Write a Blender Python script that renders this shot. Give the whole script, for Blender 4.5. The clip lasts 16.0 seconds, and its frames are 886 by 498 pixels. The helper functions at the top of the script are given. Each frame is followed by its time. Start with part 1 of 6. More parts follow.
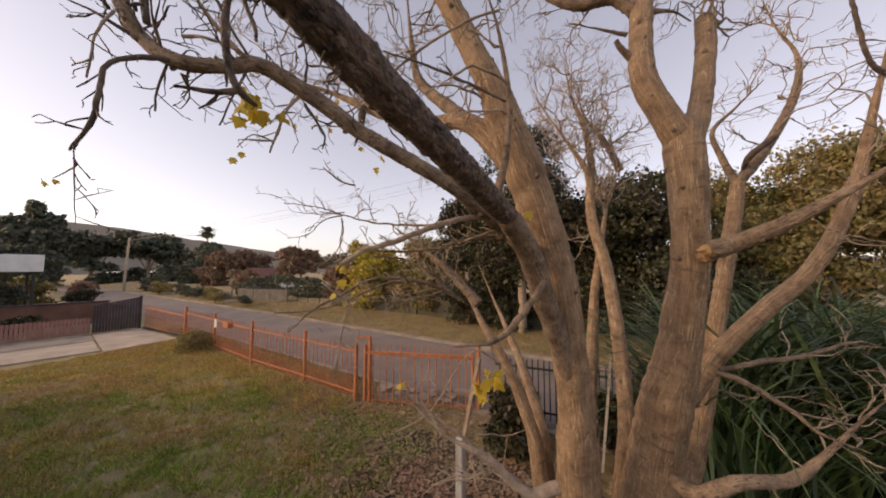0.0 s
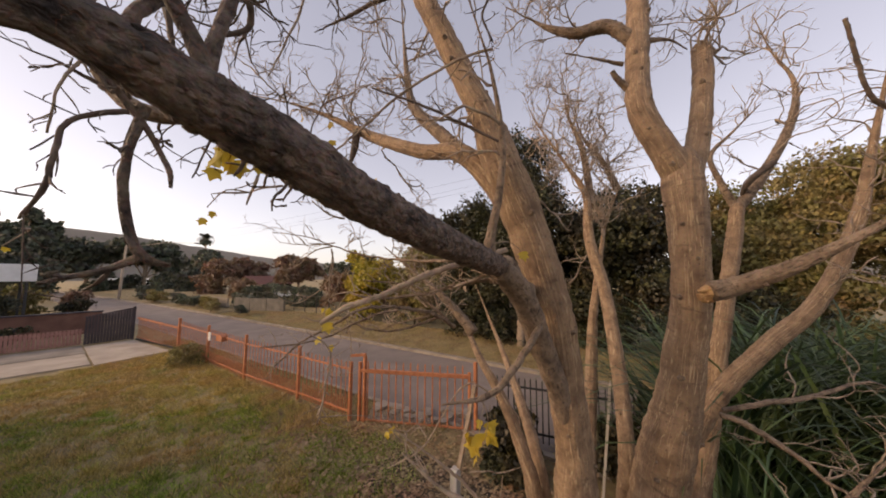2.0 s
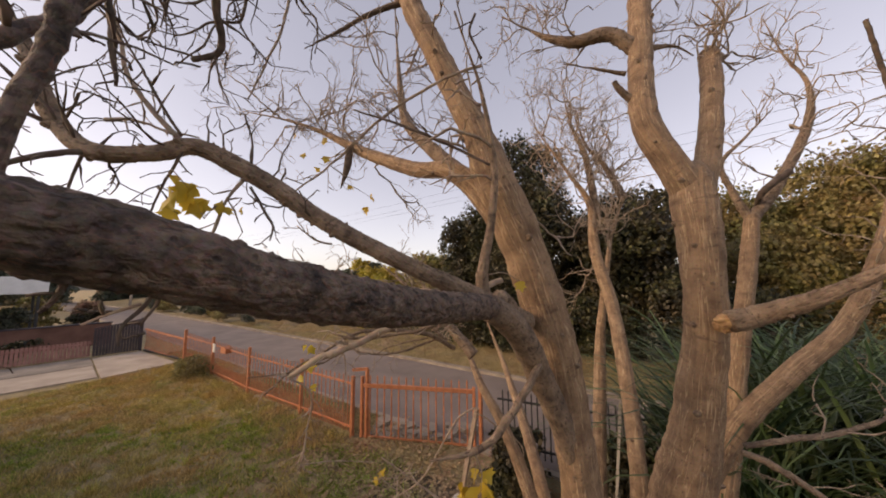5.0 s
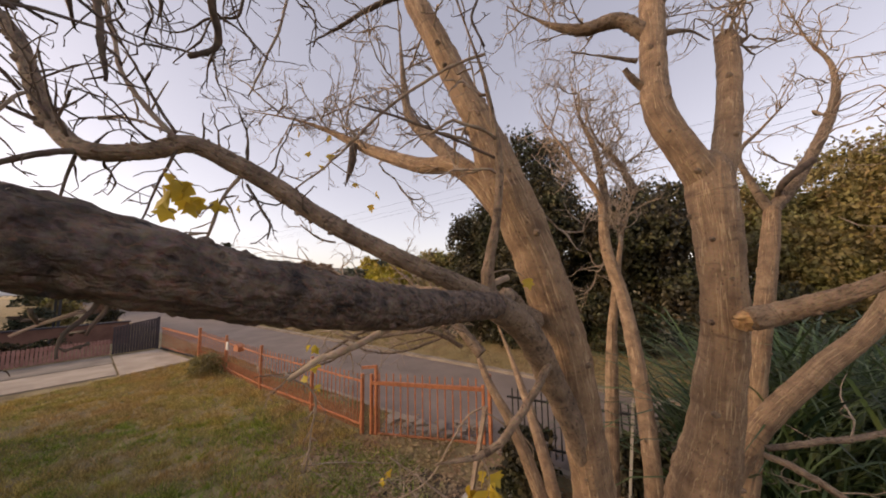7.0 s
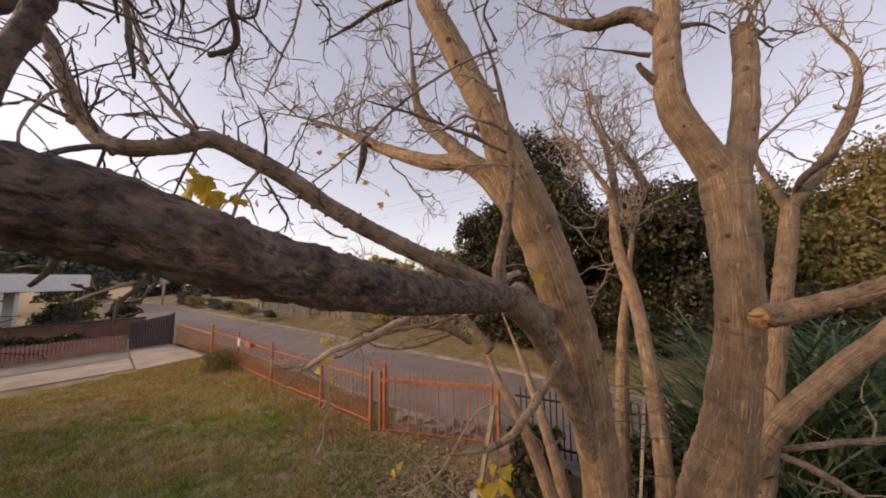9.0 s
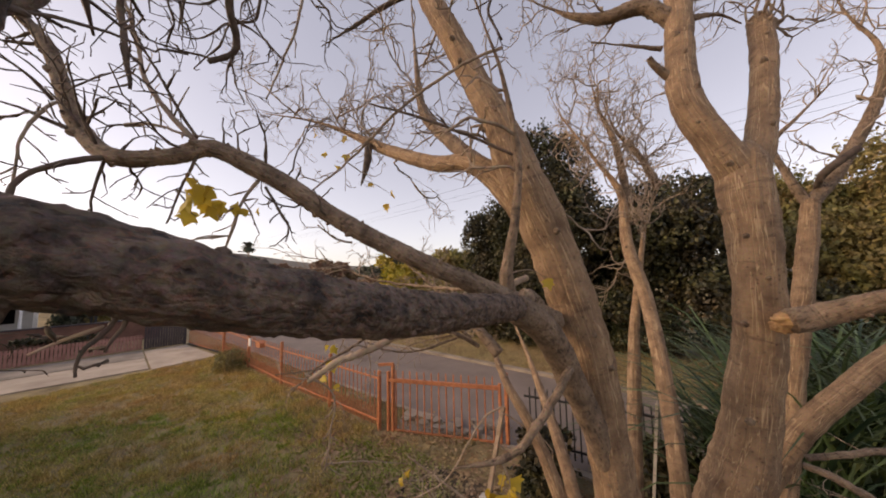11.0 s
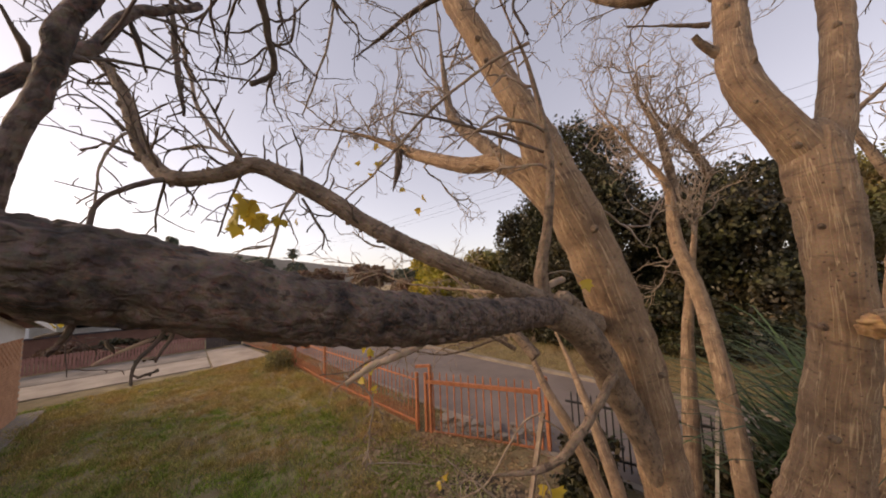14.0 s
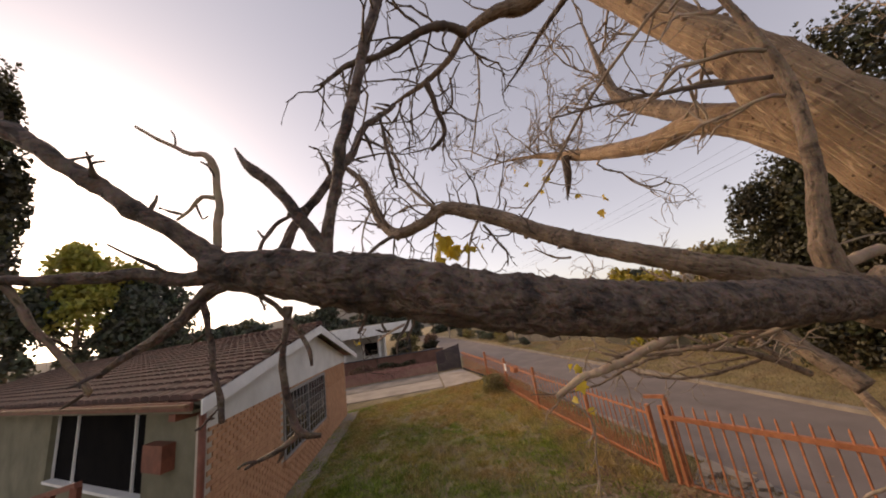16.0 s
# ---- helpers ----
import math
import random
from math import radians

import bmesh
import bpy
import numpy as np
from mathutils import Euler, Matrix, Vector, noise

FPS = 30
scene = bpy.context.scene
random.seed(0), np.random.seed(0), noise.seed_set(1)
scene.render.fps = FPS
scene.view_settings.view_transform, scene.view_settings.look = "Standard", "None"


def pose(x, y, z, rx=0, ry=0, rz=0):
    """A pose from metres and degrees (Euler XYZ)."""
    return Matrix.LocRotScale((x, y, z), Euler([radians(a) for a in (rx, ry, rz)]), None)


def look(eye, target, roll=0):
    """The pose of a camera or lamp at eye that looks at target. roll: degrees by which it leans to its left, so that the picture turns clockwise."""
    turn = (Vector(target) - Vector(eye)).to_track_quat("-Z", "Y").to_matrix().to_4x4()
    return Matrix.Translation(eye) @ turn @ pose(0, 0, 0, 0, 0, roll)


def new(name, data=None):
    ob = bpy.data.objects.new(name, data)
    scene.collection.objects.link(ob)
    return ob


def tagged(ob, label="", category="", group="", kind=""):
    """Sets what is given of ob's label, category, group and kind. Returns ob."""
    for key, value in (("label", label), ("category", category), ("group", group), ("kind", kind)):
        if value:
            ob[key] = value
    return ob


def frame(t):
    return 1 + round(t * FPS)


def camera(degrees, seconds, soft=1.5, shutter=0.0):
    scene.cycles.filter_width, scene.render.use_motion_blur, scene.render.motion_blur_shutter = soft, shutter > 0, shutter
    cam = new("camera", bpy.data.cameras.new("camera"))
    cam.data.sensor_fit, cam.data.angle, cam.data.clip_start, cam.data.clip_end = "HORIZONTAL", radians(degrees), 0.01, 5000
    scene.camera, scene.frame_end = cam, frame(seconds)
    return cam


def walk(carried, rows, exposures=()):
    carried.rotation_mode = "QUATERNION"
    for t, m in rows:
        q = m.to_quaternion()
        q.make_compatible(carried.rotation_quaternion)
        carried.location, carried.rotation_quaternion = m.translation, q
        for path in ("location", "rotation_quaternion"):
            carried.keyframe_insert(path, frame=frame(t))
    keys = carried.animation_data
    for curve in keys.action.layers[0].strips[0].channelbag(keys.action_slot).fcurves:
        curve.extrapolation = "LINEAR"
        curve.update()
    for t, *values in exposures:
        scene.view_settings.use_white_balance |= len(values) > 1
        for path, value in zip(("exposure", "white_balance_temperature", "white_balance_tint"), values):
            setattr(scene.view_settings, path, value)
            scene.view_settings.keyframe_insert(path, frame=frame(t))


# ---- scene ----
cam = camera(112.0, 16.0, soft=1.9)
PATH = [
    (0.0, (-4.955, -5.572, 3.094), (-3.287, -4.476, 3.222), 0.1),
    (0.5, (-4.983, -5.585, 3.08), (-3.311, -4.497, 3.226), 0.1),
    (1.0, (-4.948, -5.564, 3.103), (-3.277, -4.476, 3.259), 0.1),
    (1.5, (-4.926, -5.571, 3.192), (-3.257, -4.482, 3.364), 0.3),
    (2.0, (-4.879, -5.577, 3.302), (-3.21, -4.489, 3.478), 0.3),
    (2.5, (-4.812, -5.576, 3.356), (-3.145, -4.486, 3.54), 0.4),
    (3.0, (-4.763, -5.592, 3.441), (-3.096, -4.502, 3.624), 0.2),
    (3.5, (-4.774, -5.548, 3.369), (-3.108, -4.461, 3.577), 0.6),
    (4.0, (-4.766, -5.566, 3.415), (-3.104, -4.475, 3.629), 0.1),
    (6.5, (-4.69, -5.595, 3.463), (-3.071, -4.437, 3.656), -0.7),
    (7.0, (-4.684, -5.579, 3.455), (-3.07, -4.413, 3.646), -0.9),
    (7.5, (-4.694, -5.571, 3.44), (-3.089, -4.393, 3.631), -0.7),
    (8.0, (-4.69, -5.573, 3.438), (-3.091, -4.388, 3.631), -0.6),
    (8.5, (-4.72, -5.583, 3.444), (-3.132, -4.382, 3.636), -0.7),
    (9.0, (-4.705, -5.57, 3.431), (-3.121, -4.363, 3.618), -0.6),
    (11.5, (-4.665, -5.553, 3.474), (-3.121, -4.293, 3.648), -1.0),
    (12.0, (-4.656, -5.55, 3.46), (-3.127, -4.272, 3.633), -0.8),
    (12.5, (-4.672, -5.55, 3.475), (-3.152, -4.261, 3.646), -1.2),
    (13.0, (-4.652, -5.548, 3.472), (-3.139, -4.252, 3.646), -1.1),
    (13.5, (-4.647, -5.544, 3.477), (-3.148, -4.23, 3.644), -1.6),
    (14, (-4.660, -5.560, 3.478), (-3.254, -4.151, 3.670), -2.2),
    (14.5, (-4.666, -5.564, 3.480), (-3.518, -3.947, 3.735), -4.6),
    (15, (-4.661, -5.574, 3.469), (-3.811, -3.795, 3.804), -6.4),
    (15.5, (-4.664, -5.580, 3.448), (-4.160, -3.689, 3.864), -8.0),
    (16, (-4.665, -5.585, 3.429), (-4.300, -3.672, 3.883), -8.3),
]
walk(cam, [(t, look(eye, target, roll)) for t, eye, target, roll in PATH],
     exposures=[(0.0, 1.34, 7600, 17), (14.0, 1.32, 7600, 17), (16.0, 1.18, 7900, 17)])

# ---- world, sun, exposure ----
world = bpy.data.worlds.new("dusk_sky")
scene.world = world
world.use_nodes = True
wn, wl = world.node_tree.nodes, world.node_tree.links
wn.clear()
sky = wn.new("ShaderNodeTexSky")
sky.sky_type = 'NISHITA'
sky.sun_disc = False
sky.sun_elevation = radians(18.0)
sky.sun_rotation = radians(-44.0)
sky.altitude = 1400.0
sky.air_density = 1.0
sky.dust_density = 2.8
sky.ozone_density = 2.0
bg = wn.new("ShaderNodeBackground")
bg.inputs["Strength"].default_value = 0.122
wo = wn.new("ShaderNodeOutputWorld")
soft_sky = wn.new("ShaderNodeHueSaturation")
soft_sky.inputs["Saturation"].default_value = 0.55
wl.new(sky.outputs[0], soft_sky.inputs["Color"])
tint = wn.new("ShaderNodeMix")
tint.data_type, tint.blend_type = 'RGBA', 'MULTIPLY'
tint.inputs[0].default_value = 1.0
tint.inputs[7].default_value = (1.07, 0.975, 0.925, 1)
wl.new(soft_sky.outputs[0], tint.inputs[6])
haze = wn.new("ShaderNodeMix")
haze.data_type = 'RGBA'
haze.inputs[0].default_value = 0.38
haze.inputs[7].default_value = (1.30, 1.59, 2.34, 1)
wl.new(tint.outputs[2], haze.inputs[6])
wl.new(haze.outputs[2], bg.inputs["Color"])
wl.new(bg.outputs[0], wo.inputs["Surface"])
sun = new("sun", bpy.data.lights.new("sun", 'SUN'))
sun.data.energy = 1.35
sun.data.angle = radians(30.0)
sun.data.color = (1.0, 0.76, 0.50)
sun.matrix_world = look((0, 0, 0), (0.66, -0.68, -0.32))

# ---- helpers ----
rng = random.Random(11)


def part(name, bm, material, parent=None, label="", smooth=True):
    me = bpy.data.meshes.new(name)
    bm.to_mesh(me)
    bm.free()
    return part_mesh(name, me, material, parent, label, smooth)


def part_mesh(name, me, material, parent=None, label="", smooth=True):
    for m in (material if isinstance(material, (list, tuple)) else [material]):
        me.materials.append(m)
    if smooth:
        me.polygons.foreach_set("use_smooth", [True] * len(me.polygons))
    ob = new(name, me)
    if parent is not None:
        ob.parent = parent
        ob.matrix_parent_inverse = parent.matrix_basis.inverted()
    if label:
        ob["label"] = label
    return ob


def empty(name, at=(0, 0, 0)):
    ob = new(name)
    ob.empty_display_size = 0.1
    ob.location = at
    return ob


def box(bm, x0, y0, z0, x1, y1, z1, bevel=0.0, m=None):
    vs = [bm.verts.new(p) for p in ((x0, y0, z0), (x1, y0, z0), (x1, y1, z0), (x0, y1, z0), (x0, y0, z1), (x1, y0, z1), (x1, y1, z1), (x0, y1, z1))]
    fs = [bm.faces.new([vs[i] for i in q]) for q in ((0, 3, 2, 1), (4, 5, 6, 7), (0, 1, 5, 4), (1, 2, 6, 5), (2, 3, 7, 6), (3, 0, 4, 7))]
    if bevel:
        es = {e for f in fs for e in f.edges}
        out = bmesh.ops.bevel(bm, geom=list(es), offset=bevel, segments=1, affect='EDGES')
        vs = list({v for f in out["faces"] for v in f.verts} | {v for v in vs if v.is_valid})
    if m is not None:
        for v in vs:
            v.co = m @ v.co
    return vs


def prism(bm, ring, axis, lo, hi):
    """A flat polygon (list of 2D points) pushed from lo to hi along axis (0, 1 or 2)."""
    def put(a, b, c):
        return {0: (c, a, b), 1: (a, c, b), 2: (a, b, c)}[axis]
    a = [bm.verts.new(put(p[0], p[1], lo)) for p in ring]
    b = [bm.verts.new(put(p[0], p[1], hi)) for p in ring]
    n = len(ring)
    bm.faces.new(a[::-1])
    bm.faces.new(b)
    for i in range(n):
        bm.faces.new((a[i], a[(i + 1) % n], b[(i + 1) % n], b[i]))
    bmesh.ops.recalc_face_normals(bm, faces=bm.faces)


def spline(pts, step):
    """Catmull-Rom through (x, y, z, r) points, sampled every step metres."""
    p = [np.array(q, float) for q in pts]
    p = [2 * p[0] - p[1]] + p + [2 * p[-1] - p[-2]]
    out = []
    for i in range(1, len(p) - 2):
        n = max(2, int(np.linalg.norm(p[i + 1][:3] - p[i][:3]) / step))
        for k in range(n):
            t = k / n
            a, b, c, d = p[i - 1:i + 3]
            out.append(0.5 * (2 * b + (c - a) * t + (2 * a - 5 * b + 4 * c - d) * t * t + (3 * b - a - 3 * c + d) * t ** 3))
    out.append(p[-2])
    for q in out:
        q[3] = max(q[3], 0.0012)
    return out


def tube_data(verts, faces, pts, sides, rough=0.0, knob=0.0, seed=0.0, fine=0.0, grain=None):
    """Sweeps a ring of given sides along (x, y, z, r) points; rough and knob lump the surface."""
    base = len(verts)
    side = None
    n = len(pts)
    run = 0.0
    for i, q in enumerate(pts):
        a, b = pts[max(i - 1, 0)], pts[min(i + 1, n - 1)]
        d = Vector(b[:3] - a[:3])
        if d.length < 1e-9:
            d = Vector((0, 0, 1))
        d.normalize()
        if side is None:
            side = d.cross(Vector((0.31, 0.77, 0.55)))
        side = (side - d * side.dot(d)).normalized()
        up = d.cross(side)
        c = Vector(q[:3])
        run += float(np.linalg.norm(q[:3] - pts[max(i - 1, 0)][:3]))
        for k in range(sides):
            an = 2 * math.pi * k / sides
            w = side * math.cos(an) + up * math.sin(an)
            r = q[3]
            if rough or knob:
                s = c + w * r
                r *= 1 + rough * noise.noise(s * 9.0 + Vector((seed, 0, 0))) + knob * max(0.0, noise.noise(s * 26.0 + Vector((0, seed, 0))) - 0.25)
            if fine:
                s = c + w * r
                r *= 1 + fine * (noise.noise(s * 45.0) + 0.6 * noise.noise(s * 95.0) + 2.2 * max(0.0, noise.noise(s * 75.0 + Vector((7, 0, 0))) - 0.42))
            verts.append(tuple(c + w * r))
            if grain is not None:
                grain += [math.cos(an) * q[3] + seed, math.sin(an) * q[3], run]
    for i in range(n - 1):
        for k in range(sides):
            a, b = base + i * sides + k, base + i * sides + (k + 1) % sides
            faces.append((a, b, b + sides, a + sides))
    faces.append(tuple(range(base + sides - 1, base - 1, -1)))
    faces.append(tuple(range(base + (n - 1) * sides, base + n * sides)))


def mesh_of(name, verts, faces):
    me = bpy.data.meshes.new(name)
    me.from_pydata(verts, [], faces)
    me.update()
    return me


# ---- materials ----
def mat(name, rough=0.8, metal=0.0):
    m = bpy.data.materials.new(name)
    m.use_nodes = True
    b = m.node_tree.nodes["Principled BSDF"]
    b.inputs["Roughness"].default_value = rough
    b.inputs["Metallic"].default_value = metal
    return m, m.node_tree.nodes, m.node_tree.links, b


def ramp(ns, stops):
    r = ns.new("ShaderNodeValToRGB")
    e = r.color_ramp.elements
    while len(e) < len(stops):
        e.new(0.5)
    for x, (p, c) in zip(e, stops):
        x.position, x.color = p, (*c, 1)
    return r


def noise_node(ns, ls, scale, detail=6.0, rough=0.6, vec=None, distortion=0.0):
    n = ns.new("ShaderNodeTexNoise")
    n.inputs["Scale"].default_value = scale
    n.inputs["Detail"].default_value = detail
    n.inputs["Roughness"].default_value = rough
    n.inputs["Distortion"].default_value = distortion
    if vec is not None:
        ls.new(vec, n.inputs["Vector"])
    return n


def coords(ns, ls, scale=(1, 1, 1)):
    g = ns.new("ShaderNodeNewGeometry")
    mp = ns.new("ShaderNodeMapping")
    mp.inputs["Scale"].default_value = scale
    ls.new(g.outputs["Position"], mp.inputs["Vector"])
    return mp.outputs["Vector"]


def mixed(ns, ls, fac, a, b, kind='MIX'):
    m = ns.new("ShaderNodeMix")
    m.data_type, m.blend_type = 'RGBA', kind
    for sock, v in ((m.inputs[0], fac), (m.inputs[6], a), (m.inputs[7], b)):
        if isinstance(v, (int, float)):
            sock.default_value = v
        elif isinstance(v, tuple):
            sock.default_value = (*v, 1)
        else:
            ls.new(v, sock)
    return m.outputs[2]


def bump(ns, ls, b, height, strength=0.4, dist=0.01):
    bp = ns.new("ShaderNodeBump")
    bp.inputs["Strength"].default_value = strength
    bp.inputs["Distance"].default_value = dist
    ls.new(height, bp.inputs["Height"])
    ls.new(bp.outputs["Normal"], b.inputs["Normal"])


def varied(name, dark, light, scale=6.0, rough=0.85, stretch=(1, 1, 1), fine=60.0, bumpy=0.3, metal=0.0, bdist=0.005, island=0.0):
    """Two-scale mottled surface between two base colours."""
    m, ns, ls, b = mat(name, rough, metal)
    v = coords(ns, ls, stretch)
    n1, n2 = noise_node(ns, ls, scale, vec=v), noise_node(ns, ls, fine, 3.0, vec=v)
    r1 = ramp(ns, ((0.3, dark), (0.72, light)))
    ls.new(n1.outputs["Fac"], r1.inputs["Fac"])
    col = mixed(ns, ls, 0.35, r1.outputs["Color"], n2.outputs["Color"], 'SOFT_LIGHT')
    if island:
        g = ns.new("ShaderNodeNewGeometry")
        r2 = ramp(ns, ((0.0, (1 - island,) * 3), (1.0, (1 + island,) * 3)))
        ls.new(g.outputs["Random Per Island"], r2.inputs["Fac"])
        col = mixed(ns, ls, 1.0, col, r2.outputs["Color"], 'MULTIPLY')
    ls.new(col, b.inputs["Base Color"])
    if bumpy:
        bump(ns, ls, b, n2.outputs["Fac"], bumpy, bdist)
    return m


def math_node(ns, ls, kind, x, y):
    m = ns.new("ShaderNodeMath")
    m.operation = kind
    for sock, v in zip(m.inputs, (x, y)):
        if isinstance(v, (int, float)):
            sock.default_value = v
        else:
            ls.new(v, sock)
    return m.outputs[0]


def grained(ns, ls, scale):
    """Coordinates that run along a limb, stretched by scale."""
    at = ns.new("ShaderNodeAttribute")
    at.attribute_name = "grain"
    mp = ns.new("ShaderNodeMapping")
    mp.inputs["Scale"].default_value = scale
    ls.new(at.outputs["Vector"], mp.inputs["Vector"])
    return mp.outputs["Vector"]


def bark(name, dark, light, streak, amount, relief=0.006, along=0.07, rough=0.85, width=36.0, crack=(0.05, 0.03, 0.018), cracks=0.7, scars=0.5, mottle=5.0, knots=0.55, pimple=26.0):
    """Bark: pale fissures and dark cracks along the limb, scar rings across it, knots and fine mottling."""
    m, ns, ls, b = mat(name, rough)
    v = grained(ns, ls, (1, 1, along))
    w = coords(ns, ls)
    n1 = noise_node(ns, ls, width, 2.0, 0.5, v, 0.45)
    n2 = noise_node(ns, ls, width * 1.7, 3.0, 0.55, v, 0.3)
    blot = noise_node(ns, ls, mottle, 6.0, 0.65, w)
    fine = noise_node(ns, ls, 130.0, 5.0, 0.7, w)
    ring = noise_node(ns, ls, 9.0, 3.0, 0.6, grained(ns, ls, (0.5, 0.5, 2.6)), 0.6)
    r1 = ramp(ns, ((0.32, dark), (0.66, light)))
    ls.new(blot.outputs["Fac"], r1.inputs["Fac"])
    pale = ramp(ns, ((0.482, (0, 0, 0)), (0.496, (amount,) * 3), (0.504, (amount,) * 3), (0.518, (0, 0, 0))))
    ls.new(n1.outputs["Fac"], pale.inputs["Fac"])
    gate_ = ramp(ns, ((0.30, (0.15, 0.15, 0.15)), (0.50, (1, 1, 1))))
    ls.new(noise_node(ns, ls, 11.0, 2.0, 0.5, w).outputs["Fac"], gate_.inputs["Fac"])
    lines = mixed(ns, ls, 1.0, pale.outputs["Color"], gate_.outputs["Color"], 'MULTIPLY')
    dk = ramp(ns, ((0.36, (cracks,) * 3), (0.43, (0, 0, 0))))
    ls.new(n2.outputs["Fac"], dk.inputs["Fac"])
    sc = ramp(ns, ((0.60, (0, 0, 0)), (0.70, (scars,) * 3)))
    ls.new(ring.outputs["Fac"], sc.inputs["Fac"])
    dots = ns.new("ShaderNodeTexVoronoi")
    dots.inputs["Scale"].default_value = pimple
    ls.new(w, dots.inputs["Vector"])
    dt = ramp(ns, ((0.10, (knots,) * 3), (0.22, (0, 0, 0))))
    ls.new(dots.outputs["Distance"], dt.inputs["Fac"])
    col = mixed(ns, ls, dk.outputs["Color"], r1.outputs["Color"], crack)
    col = mixed(ns, ls, sc.outputs["Color"], col, crack)
    col = mixed(ns, ls, dt.outputs["Color"], col, crack)
    col = mixed(ns, ls, lines, col, streak)
    col = mixed(ns, ls, 0.55, col, fine.outputs["Color"], 'SOFT_LIGHT')
    ls.new(col, b.inputs["Base Color"])
    h = math_node(ns, ls, 'ADD', math_node(ns, ls, 'MULTIPLY', n1.outputs["Fac"], 0.8), math_node(ns, ls, 'MULTIPLY', n2.outputs["Fac"], 0.7))
    h = math_node(ns, ls, 'ADD', h, math_node(ns, ls, 'MULTIPLY', fine.outputs["Fac"], 0.3))
    h = math_node(ns, ls, 'SUBTRACT', h, math_node(ns, ls, 'MULTIPLY', dt.outputs["Color"], 0.5))
    bump(ns, ls, b, h, 1.0, relief)
    return m


def leafy(name, dark, light, translucent=0.25, rough=0.55):
    """Leaves: each one its own shade between dark and light."""
    m, ns, ls, b = mat(name, rough)
    g = ns.new("ShaderNodeNewGeometry")
    r = ramp(ns, ((0.0, dark), (0.6, tuple((a + c) / 2 for a, c in zip(dark, light))), (1.0, light)))
    ls.new(g.outputs["Random Per Island"], r.inputs["Fac"])
    blot = noise_node(ns, ls, 0.9, 3.0, 0.6, coords(ns, ls))
    col = mixed(ns, ls, 0.5, r.outputs["Color"], blot.outputs["Color"], 'SOFT_LIGHT')
    ls.new(col, b.inputs["Base Color"])
    tr = ns.new("ShaderNodeBsdfTranslucent")
    ls.new(col, tr.inputs["Color"])
    mix = ns.new("ShaderNodeMixShader")
    mix.inputs[0].default_value = translucent
    ls.new(b.outputs[0], mix.inputs[1])
    ls.new(tr.outputs[0], mix.inputs[2])
    ls.new(mix.outputs[0], ns["Material Output"].inputs["Surface"])
    return m


M_TRUNK = bark("tan_bark", (0.165, 0.100, 0.058), (0.365, 0.240, 0.142), (0.62, 0.45, 0.27), 0.62, relief=0.018, along=0.055, width=32.0, cracks=0.3, scars=0.6, crack=(0.085, 0.046, 0.029), mottle=9.0, knots=0.7, pimple=34.0)
M_BRANCH = bark("grey_brown_bark", (0.009, 0.005, 0.004), (0.245, 0.172, 0.128), (0.24, 0.11, 0.065), 0.45, relief=0.026, along=0.6, rough=0.7, width=44.0, crack=(0.012, 0.006, 0.005), cracks=0.65, scars=0.35, mottle=30.0, knots=0.4, pimple=55.0)
M_LIMB = bark("pale_limb_bark", (0.10, 0.066, 0.044), (0.31, 0.218, 0.145), (0.42, 0.32, 0.22), 0.3, relief=0.012, along=0.3, width=50.0, crack=(0.04, 0.024, 0.016), cracks=0.7, scars=0.8, mottle=11.0)
M_DARKTWIG = varied("dark_twig_bark", (0.045, 0.032, 0.025), (0.16, 0.115, 0.085), 20.0, 0.85)
M_TWIG = varied("twig_bark", (0.20, 0.148, 0.108), (0.43, 0.335, 0.25), 14.0, 0.9)
M_DEAD = varied("pale_dead_wood", (0.22, 0.155, 0.105), (0.46, 0.345, 0.245), 16.0, 0.9)
M_CUT = varied("cut_wood", (0.24, 0.13, 0.06), (0.50, 0.32, 0.16), 30.0, 0.85)
M_GROUND = varied("dry_verge_grass", (0.16, 0.117, 0.056), (0.38, 0.292, 0.150), 1.6, 0.95, fine=30.0, bumpy=0.8, bdist=0.03)
M_ROAD = varied("worn_asphalt", (0.150, 0.119, 0.105), (0.235, 0.192, 0.170), 0.7, 0.95, fine=120.0, bumpy=0.3)
M_CONC = varied("stained_concrete", (0.18, 0.148, 0.118), (0.36, 0.30, 0.24), 1.2, 0.95, fine=70.0)
M_ORANGE = varied("faded_orange_paint", (0.33, 0.112, 0.048), (0.58, 0.215, 0.092), 9.0, 0.6, fine=90.0, bumpy=0.15)
M_BLACKM = varied("black_painted_steel", (0.012, 0.012, 0.013), (0.035, 0.033, 0.032), 8.0, 0.5)
M_WHITE = varied("white_plaster", (0.60, 0.58, 0.54), (0.78, 0.76, 0.72), 1.4, 0.9, fine=90.0)
M_AGED = varied("weathered_grey_plaster", (0.085, 0.078, 0.068), (0.20, 0.178, 0.150), 1.6, 0.95, fine=60.0)
M_FASCIA = varied("white_fascia_paint", (0.68, 0.67, 0.64), (0.82, 0.81, 0.78), 2.5, 0.6)
M_CREAM = varied("cream_green_plaster", (0.12, 0.115, 0.075), (0.22, 0.205, 0.14), 1.5, 0.9, fine=80.0)
M_TILE = varied("brown_roof_tile", (0.045, 0.021, 0.017), (0.095, 0.044, 0.033), 3.0, 0.95, fine=60.0, island=0.3)
M_BRICK = varied("orange_face_brick", (0.44, 0.22, 0.115), (0.62, 0.34, 0.19), 5.0, 0.9, fine=120.0, bumpy=0.4)
